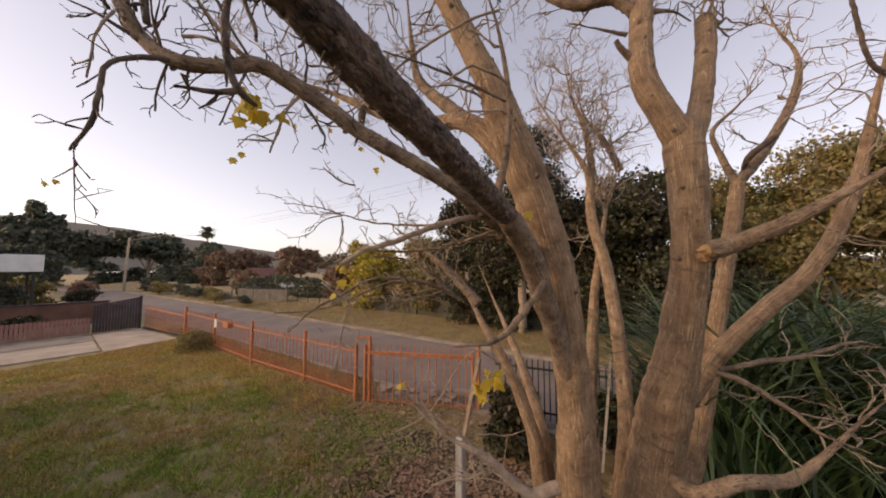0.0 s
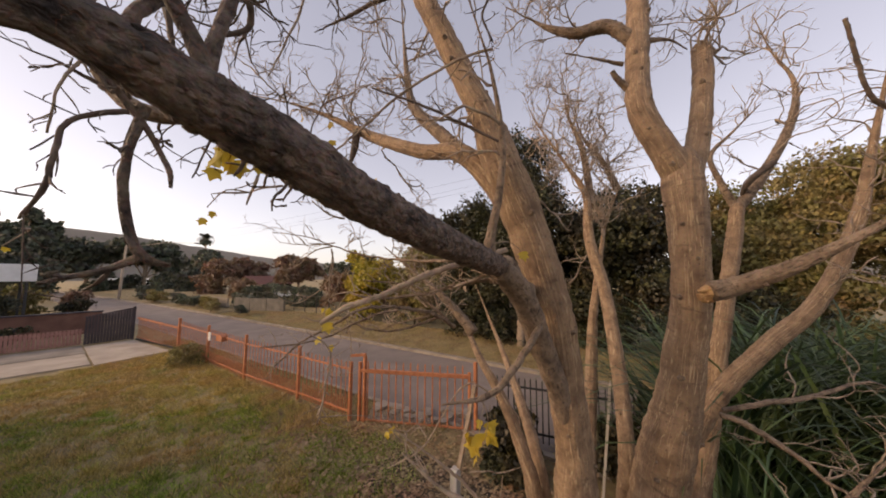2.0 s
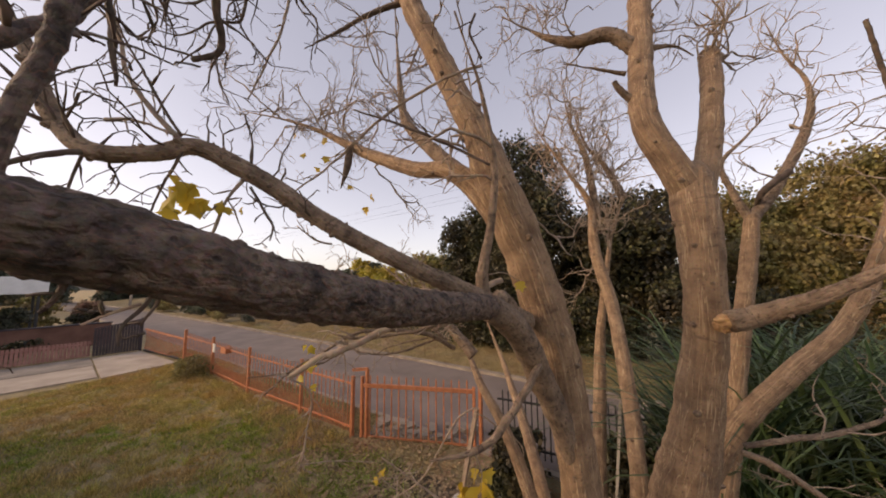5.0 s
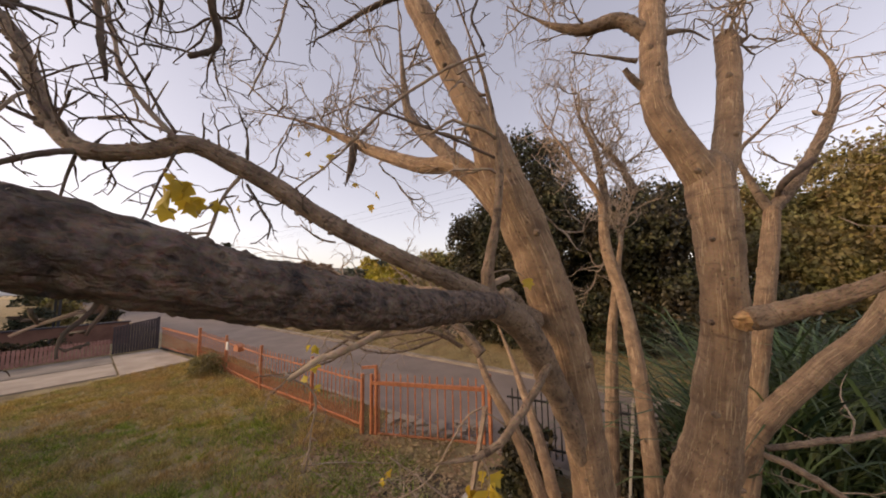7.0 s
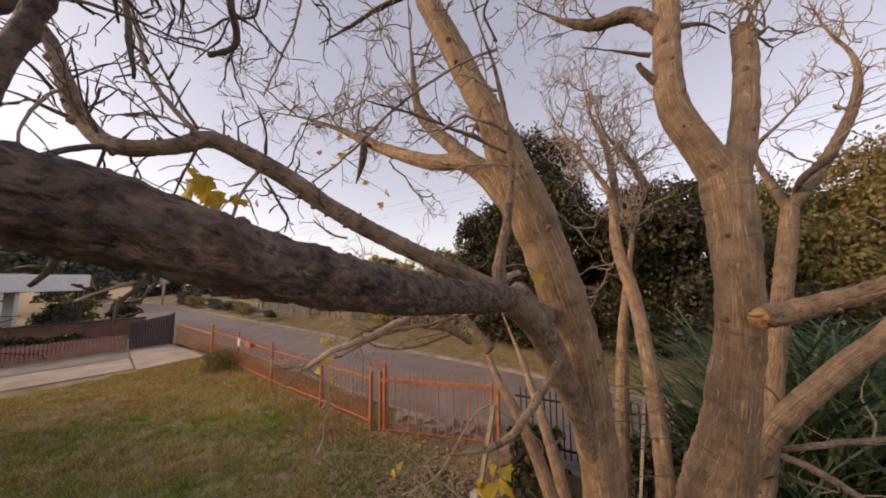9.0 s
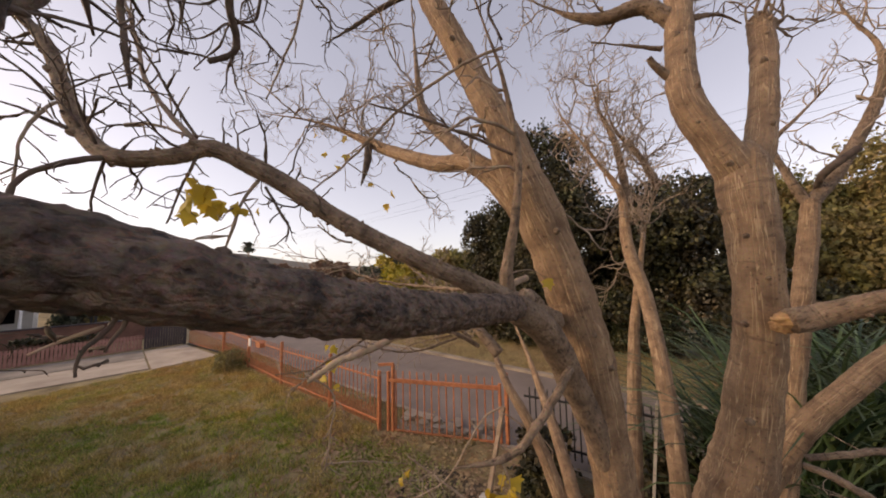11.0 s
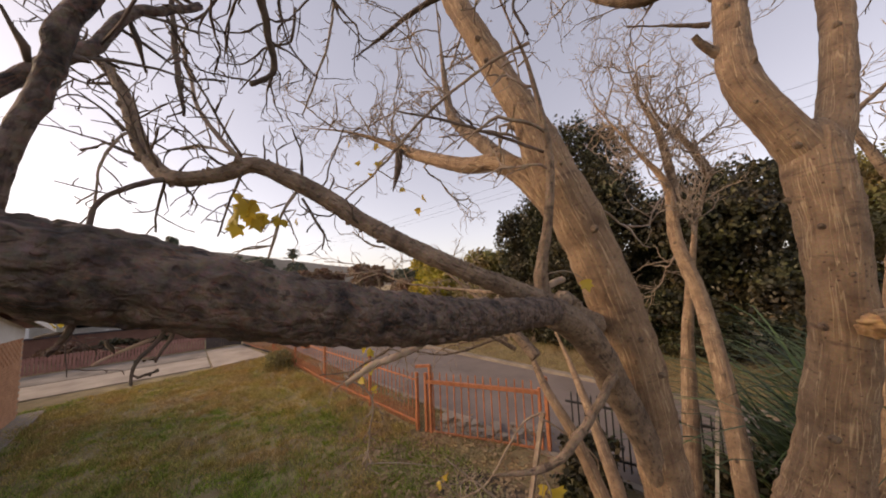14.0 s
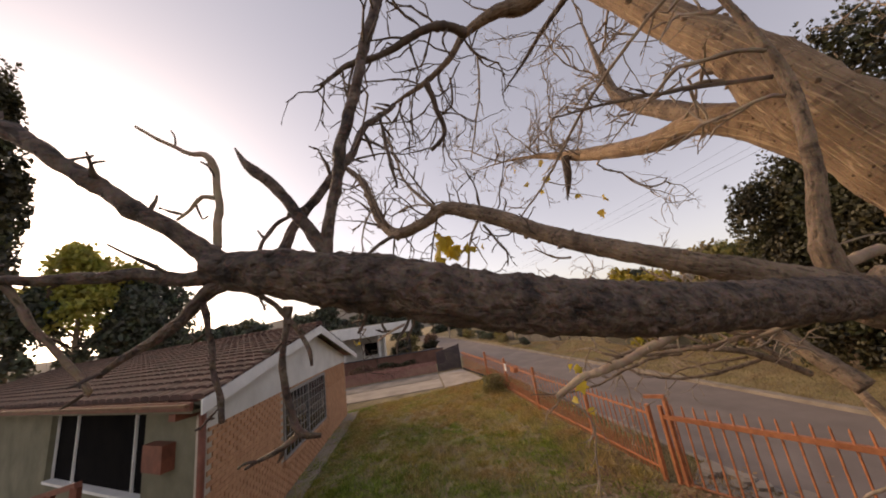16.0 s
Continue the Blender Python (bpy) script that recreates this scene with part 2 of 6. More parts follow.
M_MORTAR = varied("pale_mortar", (0.42, 0.36, 0.29), (0.55, 0.48, 0.40), 8.0, 0.95)
M_RUST = varied("red_brown_paint", (0.13, 0.040, 0.024), (0.24, 0.078, 0.046), 6.0, 0.6)
# near-black with hardly any sheen: the shade inside rooms put into the colour
M_DIM = varied("unlit_interior_black", (0.003, 0.003, 0.004), (0.009, 0.008, 0.008), 2.0, 0.95)
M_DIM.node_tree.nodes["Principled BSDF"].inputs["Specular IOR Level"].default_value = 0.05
M_GREYW = varied("grey_weathered_wood", (0.30, 0.27, 0.235), (0.50, 0.46, 0.41), 12.0, 0.95, stretch=(1, 1, 0.2))
M_DRYLEAF = leafy("yellow_autumn_leaf", (0.46, 0.31, 0.03), (0.68, 0.50, 0.07), 0.4)


# ---- ground and road ----
def sheet(name, fn, x0, x1, y0, y1, nx, ny, material):
    verts, faces = [], []
    for j in range(ny + 1):
        for i in range(nx + 1):
            x, y = x0 + (x1 - x0) * i / nx, y0 + (y1 - y0) * j / ny
            verts.append(fn(x, y))
    for j in range(ny):
        for i in range(nx):
            a = j * (nx + 1) + i
            faces.append((a, a + 1, a + nx + 2, a + nx + 1))
    return part_mesh(name, mesh_of(name, verts, faces), material)


def land(x, y):
    """Height of the ground: level yard, a low bank past the road, rolling far off."""
    z = 0.0
    if x > 6.2:
        z += 0.5 * min(1.0, (x - 6.2) / 5.0)
    z += 0.02 * noise.noise(Vector((x * 0.6, y * 0.6, 0)))
    if -7.3 < x < 0.0 and -6 < y < 11:
        z += 0.035 * noise.noise(Vector((x * 2.3, y * 2.3, 4.0))) - 0.02
    d = math.hypot(x, y)
    if d > 80:
        z -= 0.01 * (d - 80)
    return z


def ground_fn(u, v):
    x, y = math.copysign(abs(u) ** 2.2, u), math.copysign(abs(v) ** 2.2, v)
    z = land(x, y)
    if 0.9 < x - bend(y) < 6.0:
        z = -0.05
    return (x, y, z)


def bend(y):
    return -0.0005 * max(0.0, y - 8.0) ** 2 + 0.004 * max(0.0, -y - 3.0) ** 2 * 0.6


tagged(sheet("ground", ground_fn, -14, 14, -14, 14, 190, 190, M_GROUND), "dry straw-coloured winter grass verge and bare earth", "ground", kind="structure")


def strip(name, x0, x1, z0, z1, material, y0=-60.0, y1=110.0, n=90, crown=0.0):
    verts, faces = [], []
    for i in range(n + 1):
        y = y0 + (y1 - y0) * i / n
        row = [(x0 + bend(y), z0), (x0 + bend(y), z1), ((x0 + x1) / 2 + bend(y), z1 + crown), (x1 + bend(y), z1), (x1 + bend(y), z0)]
        verts += [(x, y, z) for x, z in row]
    for i in range(n):
        for k in range(4):
            a = i * 5 + k
            faces.append((a, a + 1, a + 6, a + 5))
    ob = part_mesh(name, mesh_of(name, verts, faces), material, smooth=False)
    return ob


# mostly unseen dark soil, added so less light bounces onto the branch's underside
M_SOIL = varied("bare_low_bounce_soil", (0.030, 0.021, 0.014), (0.105, 0.075, 0.048), 2.2, 0.95, fine=50.0, bumpy=0.8, bdist=0.02)
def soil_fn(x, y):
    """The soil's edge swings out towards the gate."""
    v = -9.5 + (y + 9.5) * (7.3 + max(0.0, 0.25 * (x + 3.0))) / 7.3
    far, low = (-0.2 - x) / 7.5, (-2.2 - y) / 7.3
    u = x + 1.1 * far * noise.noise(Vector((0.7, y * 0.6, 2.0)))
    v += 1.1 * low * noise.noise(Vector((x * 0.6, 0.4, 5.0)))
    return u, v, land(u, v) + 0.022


tagged(sheet("bare_soil", soil_fn, -7.7, -0.2, -9.5, -2.2, 75, 75, M_SOIL), "dark bare soil under the tree, mostly unseen, added to cut bounced light", "soil", kind="structure")
tagged(strip("road", 1.15, 5.55, -0.2, -0.005, M_ROAD, crown=0.03), "worn grey asphalt suburban road", "road", kind="structure")
tagged(strip("kerb", 5.55, 5.78, -0.2, 0.09, M_CONC), "weathered pale concrete kerb along the road", "kerb", kind="structure")
tagged(strip("kerb", 1.0, 1.15, -0.2, 0.02, M_CONC), "low worn concrete road edging", "kerb", kind="structure")

# ---- the bare tree ----
tree = tagged(empty("bare_tree", (-1.7, -5.2, 0)), "large bare many-stemmed tree with tan fissured bark", "tree")
grown = []


def grow(kind, pts, material=None, step=0.03, rough=None, label="", knob=None, fine=0.0):
    """One limb of the tree through (x, y, z, radius) points; thin ones are kinked and knobbly."""
    r = max(p[3] for p in pts)
    thin = r < 0.03
    if len(grown) == 21:
        pts = [p[:3] + (p[3] * 0.62,) for p in pts]
    if kind in ("limb", "branch") and material is None and len(grown) not in (7, 8, 21) and pts[-1][3] > 0.012:
        pts = [p[:3] + (p[3] * min(1.0, 0.16 + 0.34 * (len(pts) - 1 - i)),) for i, p in enumerate(pts)]
    if kind in ("limb", "trunk") and pts[-1][3] < 0.006 and r > 0.02:
        run = [0.0]
        for p, q in zip(pts, pts[1:]):
            run.append(run[-1] + math.dist(p[:3], q[:3]))
        pts = [p[:3] + (max(0.005, p[3] * min(1.0, (1 - f / run[-1]) / 0.55) ** 0.85),) for p, f in zip(pts, run)]
    if kind == "limb" and 0.03 < r < 0.066 and not fine:
        step, fine = 0.012, 0.07
    smp = spline(pts, min(step, 0.02) if thin else step)
    if thin:
        for k, q in enumerate(smp):
            s = Vector(q[:3])
            o = noise.noise_vector(s * 11.0 + Vector((len(grown) * 5.3, 0, 0))) * 0.006 + noise.noise_vector(s * 30.0) * 0.003
            q[:3] += np.array(o) * min(1.0, k / 4.0)
            q[3] *= 1.0 + 0.35 * max(0.0, noise.noise(s * 60.0))
    verts, faces, grain = [], [], []
    big = r > 0.06
    tube_data(verts, faces, smp, 84 if fine > 0.1 else 36 if fine else 40 if big else 20 if r > 0.03 else 10, 0.09 if rough is None else rough, (0.14 if big else 0.3) if knob is None else knob, seed=len(grown) * 3.1, fine=fine, grain=grain)
    if material is None:
        material = M_TRUNK if r > 0.066 or kind == "trunk" and r > 0.05 else M_LIMB if kind != "branch" else M_DARKTWIG if len(grown) % 3 else M_TWIG
    me = mesh_of(kind, verts, faces)
    me.attributes.new("grain", 'FLOAT_VECTOR', 'POINT').data.foreach_set("vector", grain)
    ob = part_mesh(kind, me, material, tree, label)
    grown.append(smp)
    return ob


grow("trunk", [(-1.677, -4.983, -0.516, 0.217), (-2.269, -5.104, 1.562, 0.158), (-2.400, -5.123, 2.057, 0.128), (-2.606, -5.094, 2.730, 0.129), (-2.734, -5.068, 3.082, 0.134), (-2.883, -4.961, 3.610, 0.134), (-3.034, -4.841, 4.046, 0.128), (-3.070, -4.735, 4.380, 0.097), (-3.092, -4.560, 4.779, 0.087), (-3.120, -4.417, 5.119, 0.083), (-3.114, -4.241, 5.491, 0.082), (-3.117, -4.006, 6.085, 0.078)])
grow("trunk", [(-1.396, -5.314, -0.526, 0.235), (-1.754, -5.625, 1.499, 0.196), (-1.938, -5.716, 2.063, 0.177), (-2.012, -5.780, 2.383, 0.146), (-2.091, -5.828, 2.743, 0.126), (-2.142, -5.873, 3.076, 0.116), (-2.197, -5.882, 3.394, 0.115), (-2.206, -5.882, 3.710, 0.121), (-2.180, -5.873, 3.960, 0.128), (-2.135, -5.885, 4.120, 0.112), (-2.09, -5.90, 4.235, 0.055)])
grow("trunk", [(-1.218, -5.167, -0.870, 0.108), (-1.254, -5.374, 1.012, 0.094), (-1.225, -5.401, 1.539, 0.078), (-0.915, -5.363, 2.011, 0.077), (-0.592, -5.281, 2.618, 0.080), (-0.228, -5.167, 3.193, 0.092), (-0.050, -4.997, 3.836, 0.106), (0.091, -4.947, 4.551, 0.091), (0.061, -4.674, 5.097, 0.063), (-0.011, -4.232, 5.915, 0.044), (-0.076, -4.066, 6.416, 0.004)])
grow("trunk", [(-1.239, -4.965, -1.039, 0.109), (-1.245, -5.049, 0.823, 0.073), (-1.043, -5.038, 1.283, 0.067), (-0.494, -5.012, 2.058, 0.079), (-0.169, -5.025, 2.770, 0.081), (0.204, -5.121, 3.690, 0.072), (0.471, -5.200, 4.253, 0.069), (0.811, -5.355, 4.742, 0.061), (0.897, -5.334, 4.984, 0.004)])
grow("trunk", [(-1.846, -4.784, -0.511, 0.102), (-2.077, -4.742, 1.227, 0.073), (-2.135, -4.661, 1.712, 0.065), (-2.155, -4.465, 2.169, 0.066), (-2.124, -4.232, 2.476, 0.064), (-1.725, -3.809, 2.756, 0.063), (-1.485, -3.354, 3.047, 0.004)])
grow("trunk", [(-1.694, -4.785, -0.685, 0.106), (-1.906, -4.776, 1.127, 0.061), (-1.893, -4.698, 1.597, 0.057), (-1.505, -4.421, 1.903, 0.065), (-0.887, -3.957, 2.277, 0.065), (-0.546, -3.628, 2.610, 0.054), (-0.276, -3.242, 3.148, 0.004)])
grow("trunk", [(-1.458, -5.409, -1.603, 0.118), (-1.460, -5.680, 0.434, 0.107), (-1.348, -5.837, 1.008, 0.099), (-1.100, -6.045, 1.770, 0.079), (-0.819, -6.206, 2.498, 0.075), (-0.673, -6.326, 3.083, 0.072), (-0.391, -6.478, 3.725, 0.071), (-0.253, -6.557, 4.107, 0.064)])
grow("limb", [(-2.170, -5.890, 3.820, 0.085), (-2.175, -5.855, 4.030, 0.104), (-2.218, -5.756, 4.270, 0.095), (-2.212, -5.648, 4.573, 0.091), (-2.064, -5.642, 4.970, 0.088), (-1.841, -5.666, 5.497, 0.090), (-1.571, -5.694, 6.240, 0.087)])
grow("limb", [(-2.140, -5.890, 3.860, 0.070), (-2.075, -5.925, 4.090, 0.090), (-1.944, -6.005, 4.325, 0.078), (-1.665, -6.106, 4.918, 0.075), (-1.440, -6.149, 5.310, 0.078), (-1.385, -6.155, 5.420, 0.074)])
grow("limb", [(-2.949, -4.835, 3.824, 0.086), (-2.949, -4.638, 4.096, 0.082), (-2.951, -4.425, 4.259, 0.068), (-2.896, -4.039, 4.372, 0.062), (-2.790, -3.283, 4.754, 0.058), (-2.841, -2.652, 5.126, 0.043), (-3.004, -2.179, 5.347, 0.034), (-3.241, -1.614, 5.533, 0.004)])
grow("limb", [(-2.901, -4.551, 4.187, 0.060), (-2.865, -4.245, 4.474, 0.056), (-2.807, -3.897, 4.855, 0.042), (-2.723, -3.739, 5.252, 0.032), (-2.576, -3.542, 5.969, 0.023), (-2.491, -3.419, 6.628, 0.004)])
grow("limb", [(-2.961, -4.971, 3.201, 0.064), (-3.435, -4.900, 3.370, 0.046), (-3.779, -4.836, 3.488, 0.035), (-3.964, -4.694, 3.596, 0.034), (-4.080, -4.541, 3.708, 0.035), (-4.167, -4.450, 3.795, 0.036), (-4.275, -4.365, 3.875, 0.033), (-4.385, -4.275, 3.935, 0.030), (-4.478, -4.235, 3.888, 0.027), (-4.606, -4.129, 3.876, 0.027), (-4.678, -3.981, 3.992, 0.027), (-4.723, -3.874, 4.158, 0.024), (-4.775, -3.760, 4.353, 0.021), (-4.873, -3.592, 4.541, 0.018), (-5.012, -3.379, 4.754, 0.012)])
grow("limb", [(-3.322, -4.911, 3.270, 0.034), (-3.394, -4.910, 3.432, 0.033), (-3.413, -4.933, 3.548, 0.024), (-3.413, -4.975, 3.738, 0.019), (-3.422, -5.001, 4.017, 0.019), (-3.487, -4.972, 4.375, 0.017), (-3.546, -4.930, 4.580, 0.015), (-3.598, -4.892, 4.759, 0.004)])
grow("limb", [(-1.570, -5.895, 1.930, 0.054), (-1.470, -6.105, 2.347, 0.070), (-1.356, -6.425, 2.737, 0.068), (-1.219, -6.780, 3.131, 0.059), (-1.090, -7.061, 3.745, 0.056), (-0.888, -7.282, 4.458, 0.054), (-0.686, -7.512, 5.224, 0.049)])
grow("limb", [(-2.425, -5.949, 3.211, 0.059), (-2.405, -6.077, 3.254, 0.055), (-2.493, -6.327, 3.387, 0.043), (-2.543, -6.649, 3.615, 0.035), (-2.579, -6.999, 3.893, 0.024)])
grow("limb", [(-0.259, -6.544, 4.074, 0.060), (0.020, -6.843, 4.476, 0.055), (0.316, -7.208, 5.179, 0.045), (0.448, -7.302, 5.737, 0.037), (0.419, -7.132, 6.174, 0.027), (0.406, -6.999, 6.706, 0.004)])
grow("limb", [(-0.249, -6.554, 4.041, 0.046), (-0.243, -6.429, 4.408, 0.034), (-0.192, -6.371, 4.758, 0.025), (0.069, -6.632, 5.091, 0.023), (0.380, -6.983, 5.512, 0.004)])
grow("limb", [(0.175, -5.025, 4.394, 0.060), (0.347, -4.893, 5.378, 0.046), (0.379, -4.702, 5.989, 0.035), (0.448, -4.572, 6.735, 0.004)])
grow("limb", [(0.811, -5.355, 4.742, 0.062), (0.807, -5.119, 5.327, 0.043), (0.691, -4.876, 5.702, 0.031), (0.619, -4.712, 6.279, 0.004)])
grow("limb", [(-1.897, -5.654, 5.328, 0.052), (-1.964, -5.450, 5.548, 0.056), (-2.047, -5.196, 5.545, 0.050), (-2.121, -4.966, 5.647, 0.042), (-2.167, -4.780, 5.812, 0.029), (-2.223, -4.581, 5.983, 0.019)])
grow("limb", [(-1.861, -5.701, 5.368, 0.033), (-1.567, -5.910, 5.492, 0.033), (-1.437, -6.054, 5.423, 0.029)])
grow("limb", [(-2.157, -5.586, 4.784, 0.050), (-2.235, -5.506, 4.869, 0.037), (-2.269, -5.472, 4.930, 0.029)])
grow("limb", [(-2.094, -5.543, 5.068, 0.021), (-2.288, -5.318, 5.094, 0.017), (-2.427, -5.155, 5.111, 0.013)])
grow("limb", [(-1.320, -6.182, 5.354, 0.057), (-1.302, -6.289, 5.404, 0.046), (-1.271, -6.331, 5.453, 0.032)])
grow("limb", [(-3.139, -5.100, 3.012, 0.019), (-3.271, -5.070, 2.926, 0.018), (-3.421, -5.006, 2.793, 0.017), (-3.521, -4.935, 2.723, 0.014), (-3.674, -4.789, 2.706, 0.004)])
grow("limb", [(-2.117, -5.739, 1.547, 0.047), (-2.290, -5.849, 1.603, 0.050), (-2.292, -6.049, 1.756, 0.040), (-2.117, -6.321, 1.775, 0.035), (-2.010, -6.508, 1.936, 0.024), (-1.870, -6.759, 2.206, 0.017), (-1.708, -7.039, 2.439, 0.004)])
grow("limb", [(-1.872, -6.033, 2.302, 0.019), (-1.914, -6.151, 2.286, 0.020), (-1.845, -6.417, 2.113, 0.015), (-1.882, -6.530, 2.008, 0.011), (-1.853, -6.749, 1.937, 0.004)])
grow("limb", [(-1.726, -6.072, 2.290, 0.019), (-1.688, -6.328, 2.389, 0.018), (-1.525, -6.585, 2.433, 0.017), (-1.318, -6.917, 2.542, 0.009), (-1.197, -7.098, 2.499, 0.004)])
grow("limb", [(-2.798, -5.074, 1.647, 0.041), (-2.909, -4.898, 1.609, 0.032), (-3.068, -4.685, 1.835, 0.029), (-3.221, -4.468, 1.985, 0.020), (-3.358, -4.286, 2.192, 0.004)], M_DEAD)
grow("limb", [(-3.237, -4.940, 3.450, 0.0156), (-3.511, -4.867, 3.376, 0.0147), (-3.682, -4.793, 3.330, 0.0137), (-3.841, -4.720, 3.267, 0.0129), (-3.970, -4.647, 3.208, 0.0119), (-4.066, -4.573, 3.166, 0.0110), (-4.123, -4.500, 3.108, 0.0100)], M_DEAD, 0.004, fine=0.05)
grow("limb", [(-3.325, -4.850, 3.411, 0.0110), (-3.341, -4.586, 3.394, 0.0099), (-3.253, -4.321, 3.399, 0.0087), (-3.285, -4.057, 3.420, 0.0076), (-3.320, -3.793, 3.458, 0.0064), (-3.356, -3.529, 3.532, 0.0053), (-3.414, -3.264, 3.617, 0.0041), (-3.564, -3.000, 3.660, 0.0030)], M_LIMB, 0.004, fine=0.05)
grow("limb", [(-3.265, -4.930, 3.285, 0.0105), (-3.428, -4.825, 3.267, 0.0096), (-3.531, -4.720, 3.235, 0.0087), (-3.599, -4.615, 3.201, 0.0077), (-3.691, -4.510, 3.187, 0.0068), (-3.799, -4.405, 3.188, 0.0059), (-3.823, -4.300, 3.211, 0.0050)], M_LIMB, 0.004, fine=0.05)
grow("limb", [(-2.070, -4.131, 2.717, 0.057), (-2.104, -3.758, 3.078, 0.039), (-2.137, -3.376, 3.349, 0.029), (-2.193, -2.963, 3.650, 0.004)])
# the long dark branch that reaches past the camera, with its tan foot on the trunk
grow("limb", [(-2.46, -5.12, 2.10, 0.05), (-2.60, -5.09, 2.45, 0.075), (-2.75, -5.062, 2.67, 0.075), (-2.915, -5.04, 2.868, 0.075), (-3.18, -5.045, 3.12, 0.070), (-3.40, -5.045, 3.262, 0.064), (-3.62, -5.055, 3.34, 0.052)], M_LIMB, 0.02)
NEAR = [(-3.33, -5.046, 3.224, 0.052), (-3.45, -5.045, 3.286, 0.051), (-3.573, -5.045, 3.338, 0.047), (-4.076, -5.123, 3.381, 0.043), (-4.305, -5.151, 3.405, 0.043), (-4.516, -5.156, 3.444, 0.042),
        (-4.66, -5.155, 3.485, 0.042), (-4.76, -5.156, 3.508, 0.036), (-4.83, -5.156, 3.524, 0.029), (-4.90, -5.156, 3.540, 0.017)]
grow("limb", NEAR, M_BRANCH, 0.005, 0.05, "dark grey-brown rough-barked branch", 0.18, 0.105)
grow("burl", [(-3.24, -5.03, 3.24, 0.02), (-3.30, -5.01, 3.30, 0.05), (-3.36, -5.01, 3.345, 0.055), (-3.42, -5.02, 3.36, 0.04), (-3.46, -5.03, 3.35, 0.015)], M_LIMB, 0.006, 0.5, "gnarled knot where the branch joins", 0.9, 0.15)
grow("burl", [(-2.30, -5.93, 3.165, 0.03), (-2.35, -5.945, 3.19, 0.050), (-2.395, -5.96, 3.215, 0.052), (-2.425, -5.99, 3.228, 0.040), (-2.43, -6.03, 3.24, 0.02)], M_CUT, 0.008, 0.4, "torn orange wood at the foot of a side branch", 0.8, 0.14)
FORK = len(grown)
# forks at the branch's end: an upright shoot, a broken stub, two thin arms and hanging shoots
grow("branch", [(-4.755, -5.155, 3.523, 0.0107), (-4.746, -5.151, 3.582, 0.0079), (-4.727, -5.148, 3.675, 0.0082), (-4.705, -5.144, 3.774, 0.0084), (-4.676, -5.141, 3.893, 0.0085), (-4.637, -5.137, 4.037, 0.0086), (-4.590, -5.134, 4.214, 0.0080), (-4.545, -5.130, 4.385, 0.0064)], M_BRANCH, 0.0085, fine=0.06)
grow("branch", [(-4.746, -5.155, 3.530, 0.0110), (-4.780, -5.155, 3.592, 0.0085), (-4.814, -5.155, 3.640, 0.0074), (-4.844, -5.155, 3.675, 0.0068), (-4.857, -5.155, 3.690, 0.0048), (-4.868, -5.155, 3.712, 0.0012)], M_BRANCH, 0.0085, fine=0.06)
grow("branch", [(-4.824, -5.130, 3.539, 0.0089), (-4.798, -5.100, 3.612, 0.0075), (-4.762, -5.070, 3.689, 0.0076), (-4.716, -5.040, 3.767, 0.0076), (-4.683, -5.010, 3.852, 0.0067), (-4.616, -4.980, 3.925, 0.0054)], M_BRANCH, 0.0085)
grow("branch", [(-4.867, -5.155, 3.531, 0.0195), (-4.905, -5.155, 3.560, 0.0127), (-4.950, -5.155, 3.599, 0.0112), (-5.001, -5.155, 3.637, 0.0107), (-5.060, -5.155, 3.686, 0.0102), (-5.122, -5.155, 3.736, 0.0107), (-5.176, -5.155, 3.770, 0.0111), (-5.262, -5.155, 3.826, 0.0087)], M_BRANCH, 0.0085, fine=0.06)
grow("branch", [(-4.866, -5.157, 3.529, 0.0184), (-4.919, -5.156, 3.526, 0.0095), (-4.971, -5.155, 3.534, 0.0079), (-5.028, -5.154, 3.541, 0.0073), (-5.081, -5.152, 3.543, 0.0063), (-5.144, -5.151, 3.550, 0.0057), (-5.220, -5.150, 3.559, 0.0042)], M_BRANCH, 0.0085, fine=0.06)
grow("branch", [(-4.870, -5.155, 3.518, 0.0114), (-4.903, -5.154, 3.500, 0.0084), (-4.931, -5.153, 3.473, 0.0070), (-4.959, -5.152, 3.453, 0.0063), (-4.985, -5.151, 3.439, 0.0042), (-5.013, -5.150, 3.419, 0.0025)], M_BRANCH, 0.006, fine=0.06)
grow("branch", [(-5.123, -5.150, 3.546, 0.0042), (-5.106, -5.150, 3.527, 0.0036), (-5.078, -5.150, 3.480, 0.0036), (-5.049, -5.150, 3.443, 0.0033), (-5.017, -5.150, 3.406, 0.0030), (-5.021, -5.150, 3.405, 0.0020)], M_LIMB, 0.006)
grow("branch", [(-4.905, -5.155, 3.504, 0.0044), (-4.897, -5.155, 3.460, 0.0033), (-4.890, -5.154, 3.411, 0.0032), (-4.883, -5.153, 3.374, 0.0036), (-4.877, -5.153, 3.350, 0.0036)], M_BRANCH, 0.006)
grow("branch", [(-4.801, -5.155, 3.475, 0.0052), (-4.807, -5.154, 3.432, 0.0039), (-4.809, -5.153, 3.387, 0.0043), (-4.802, -5.152, 3.346, 0.0048), (-4.789, -5.151, 3.321, 0.0048), (-4.769, -5.150, 3.313, 0.0027)], M_BRANCH, 0.006)
grow("branch", [(-4.791, -5.151, 3.320, 0.0043), (-4.820, -5.151, 3.307, 0.0033), (-4.854, -5.151, 3.294, 0.0015)], M_BRANCH, 0.006)
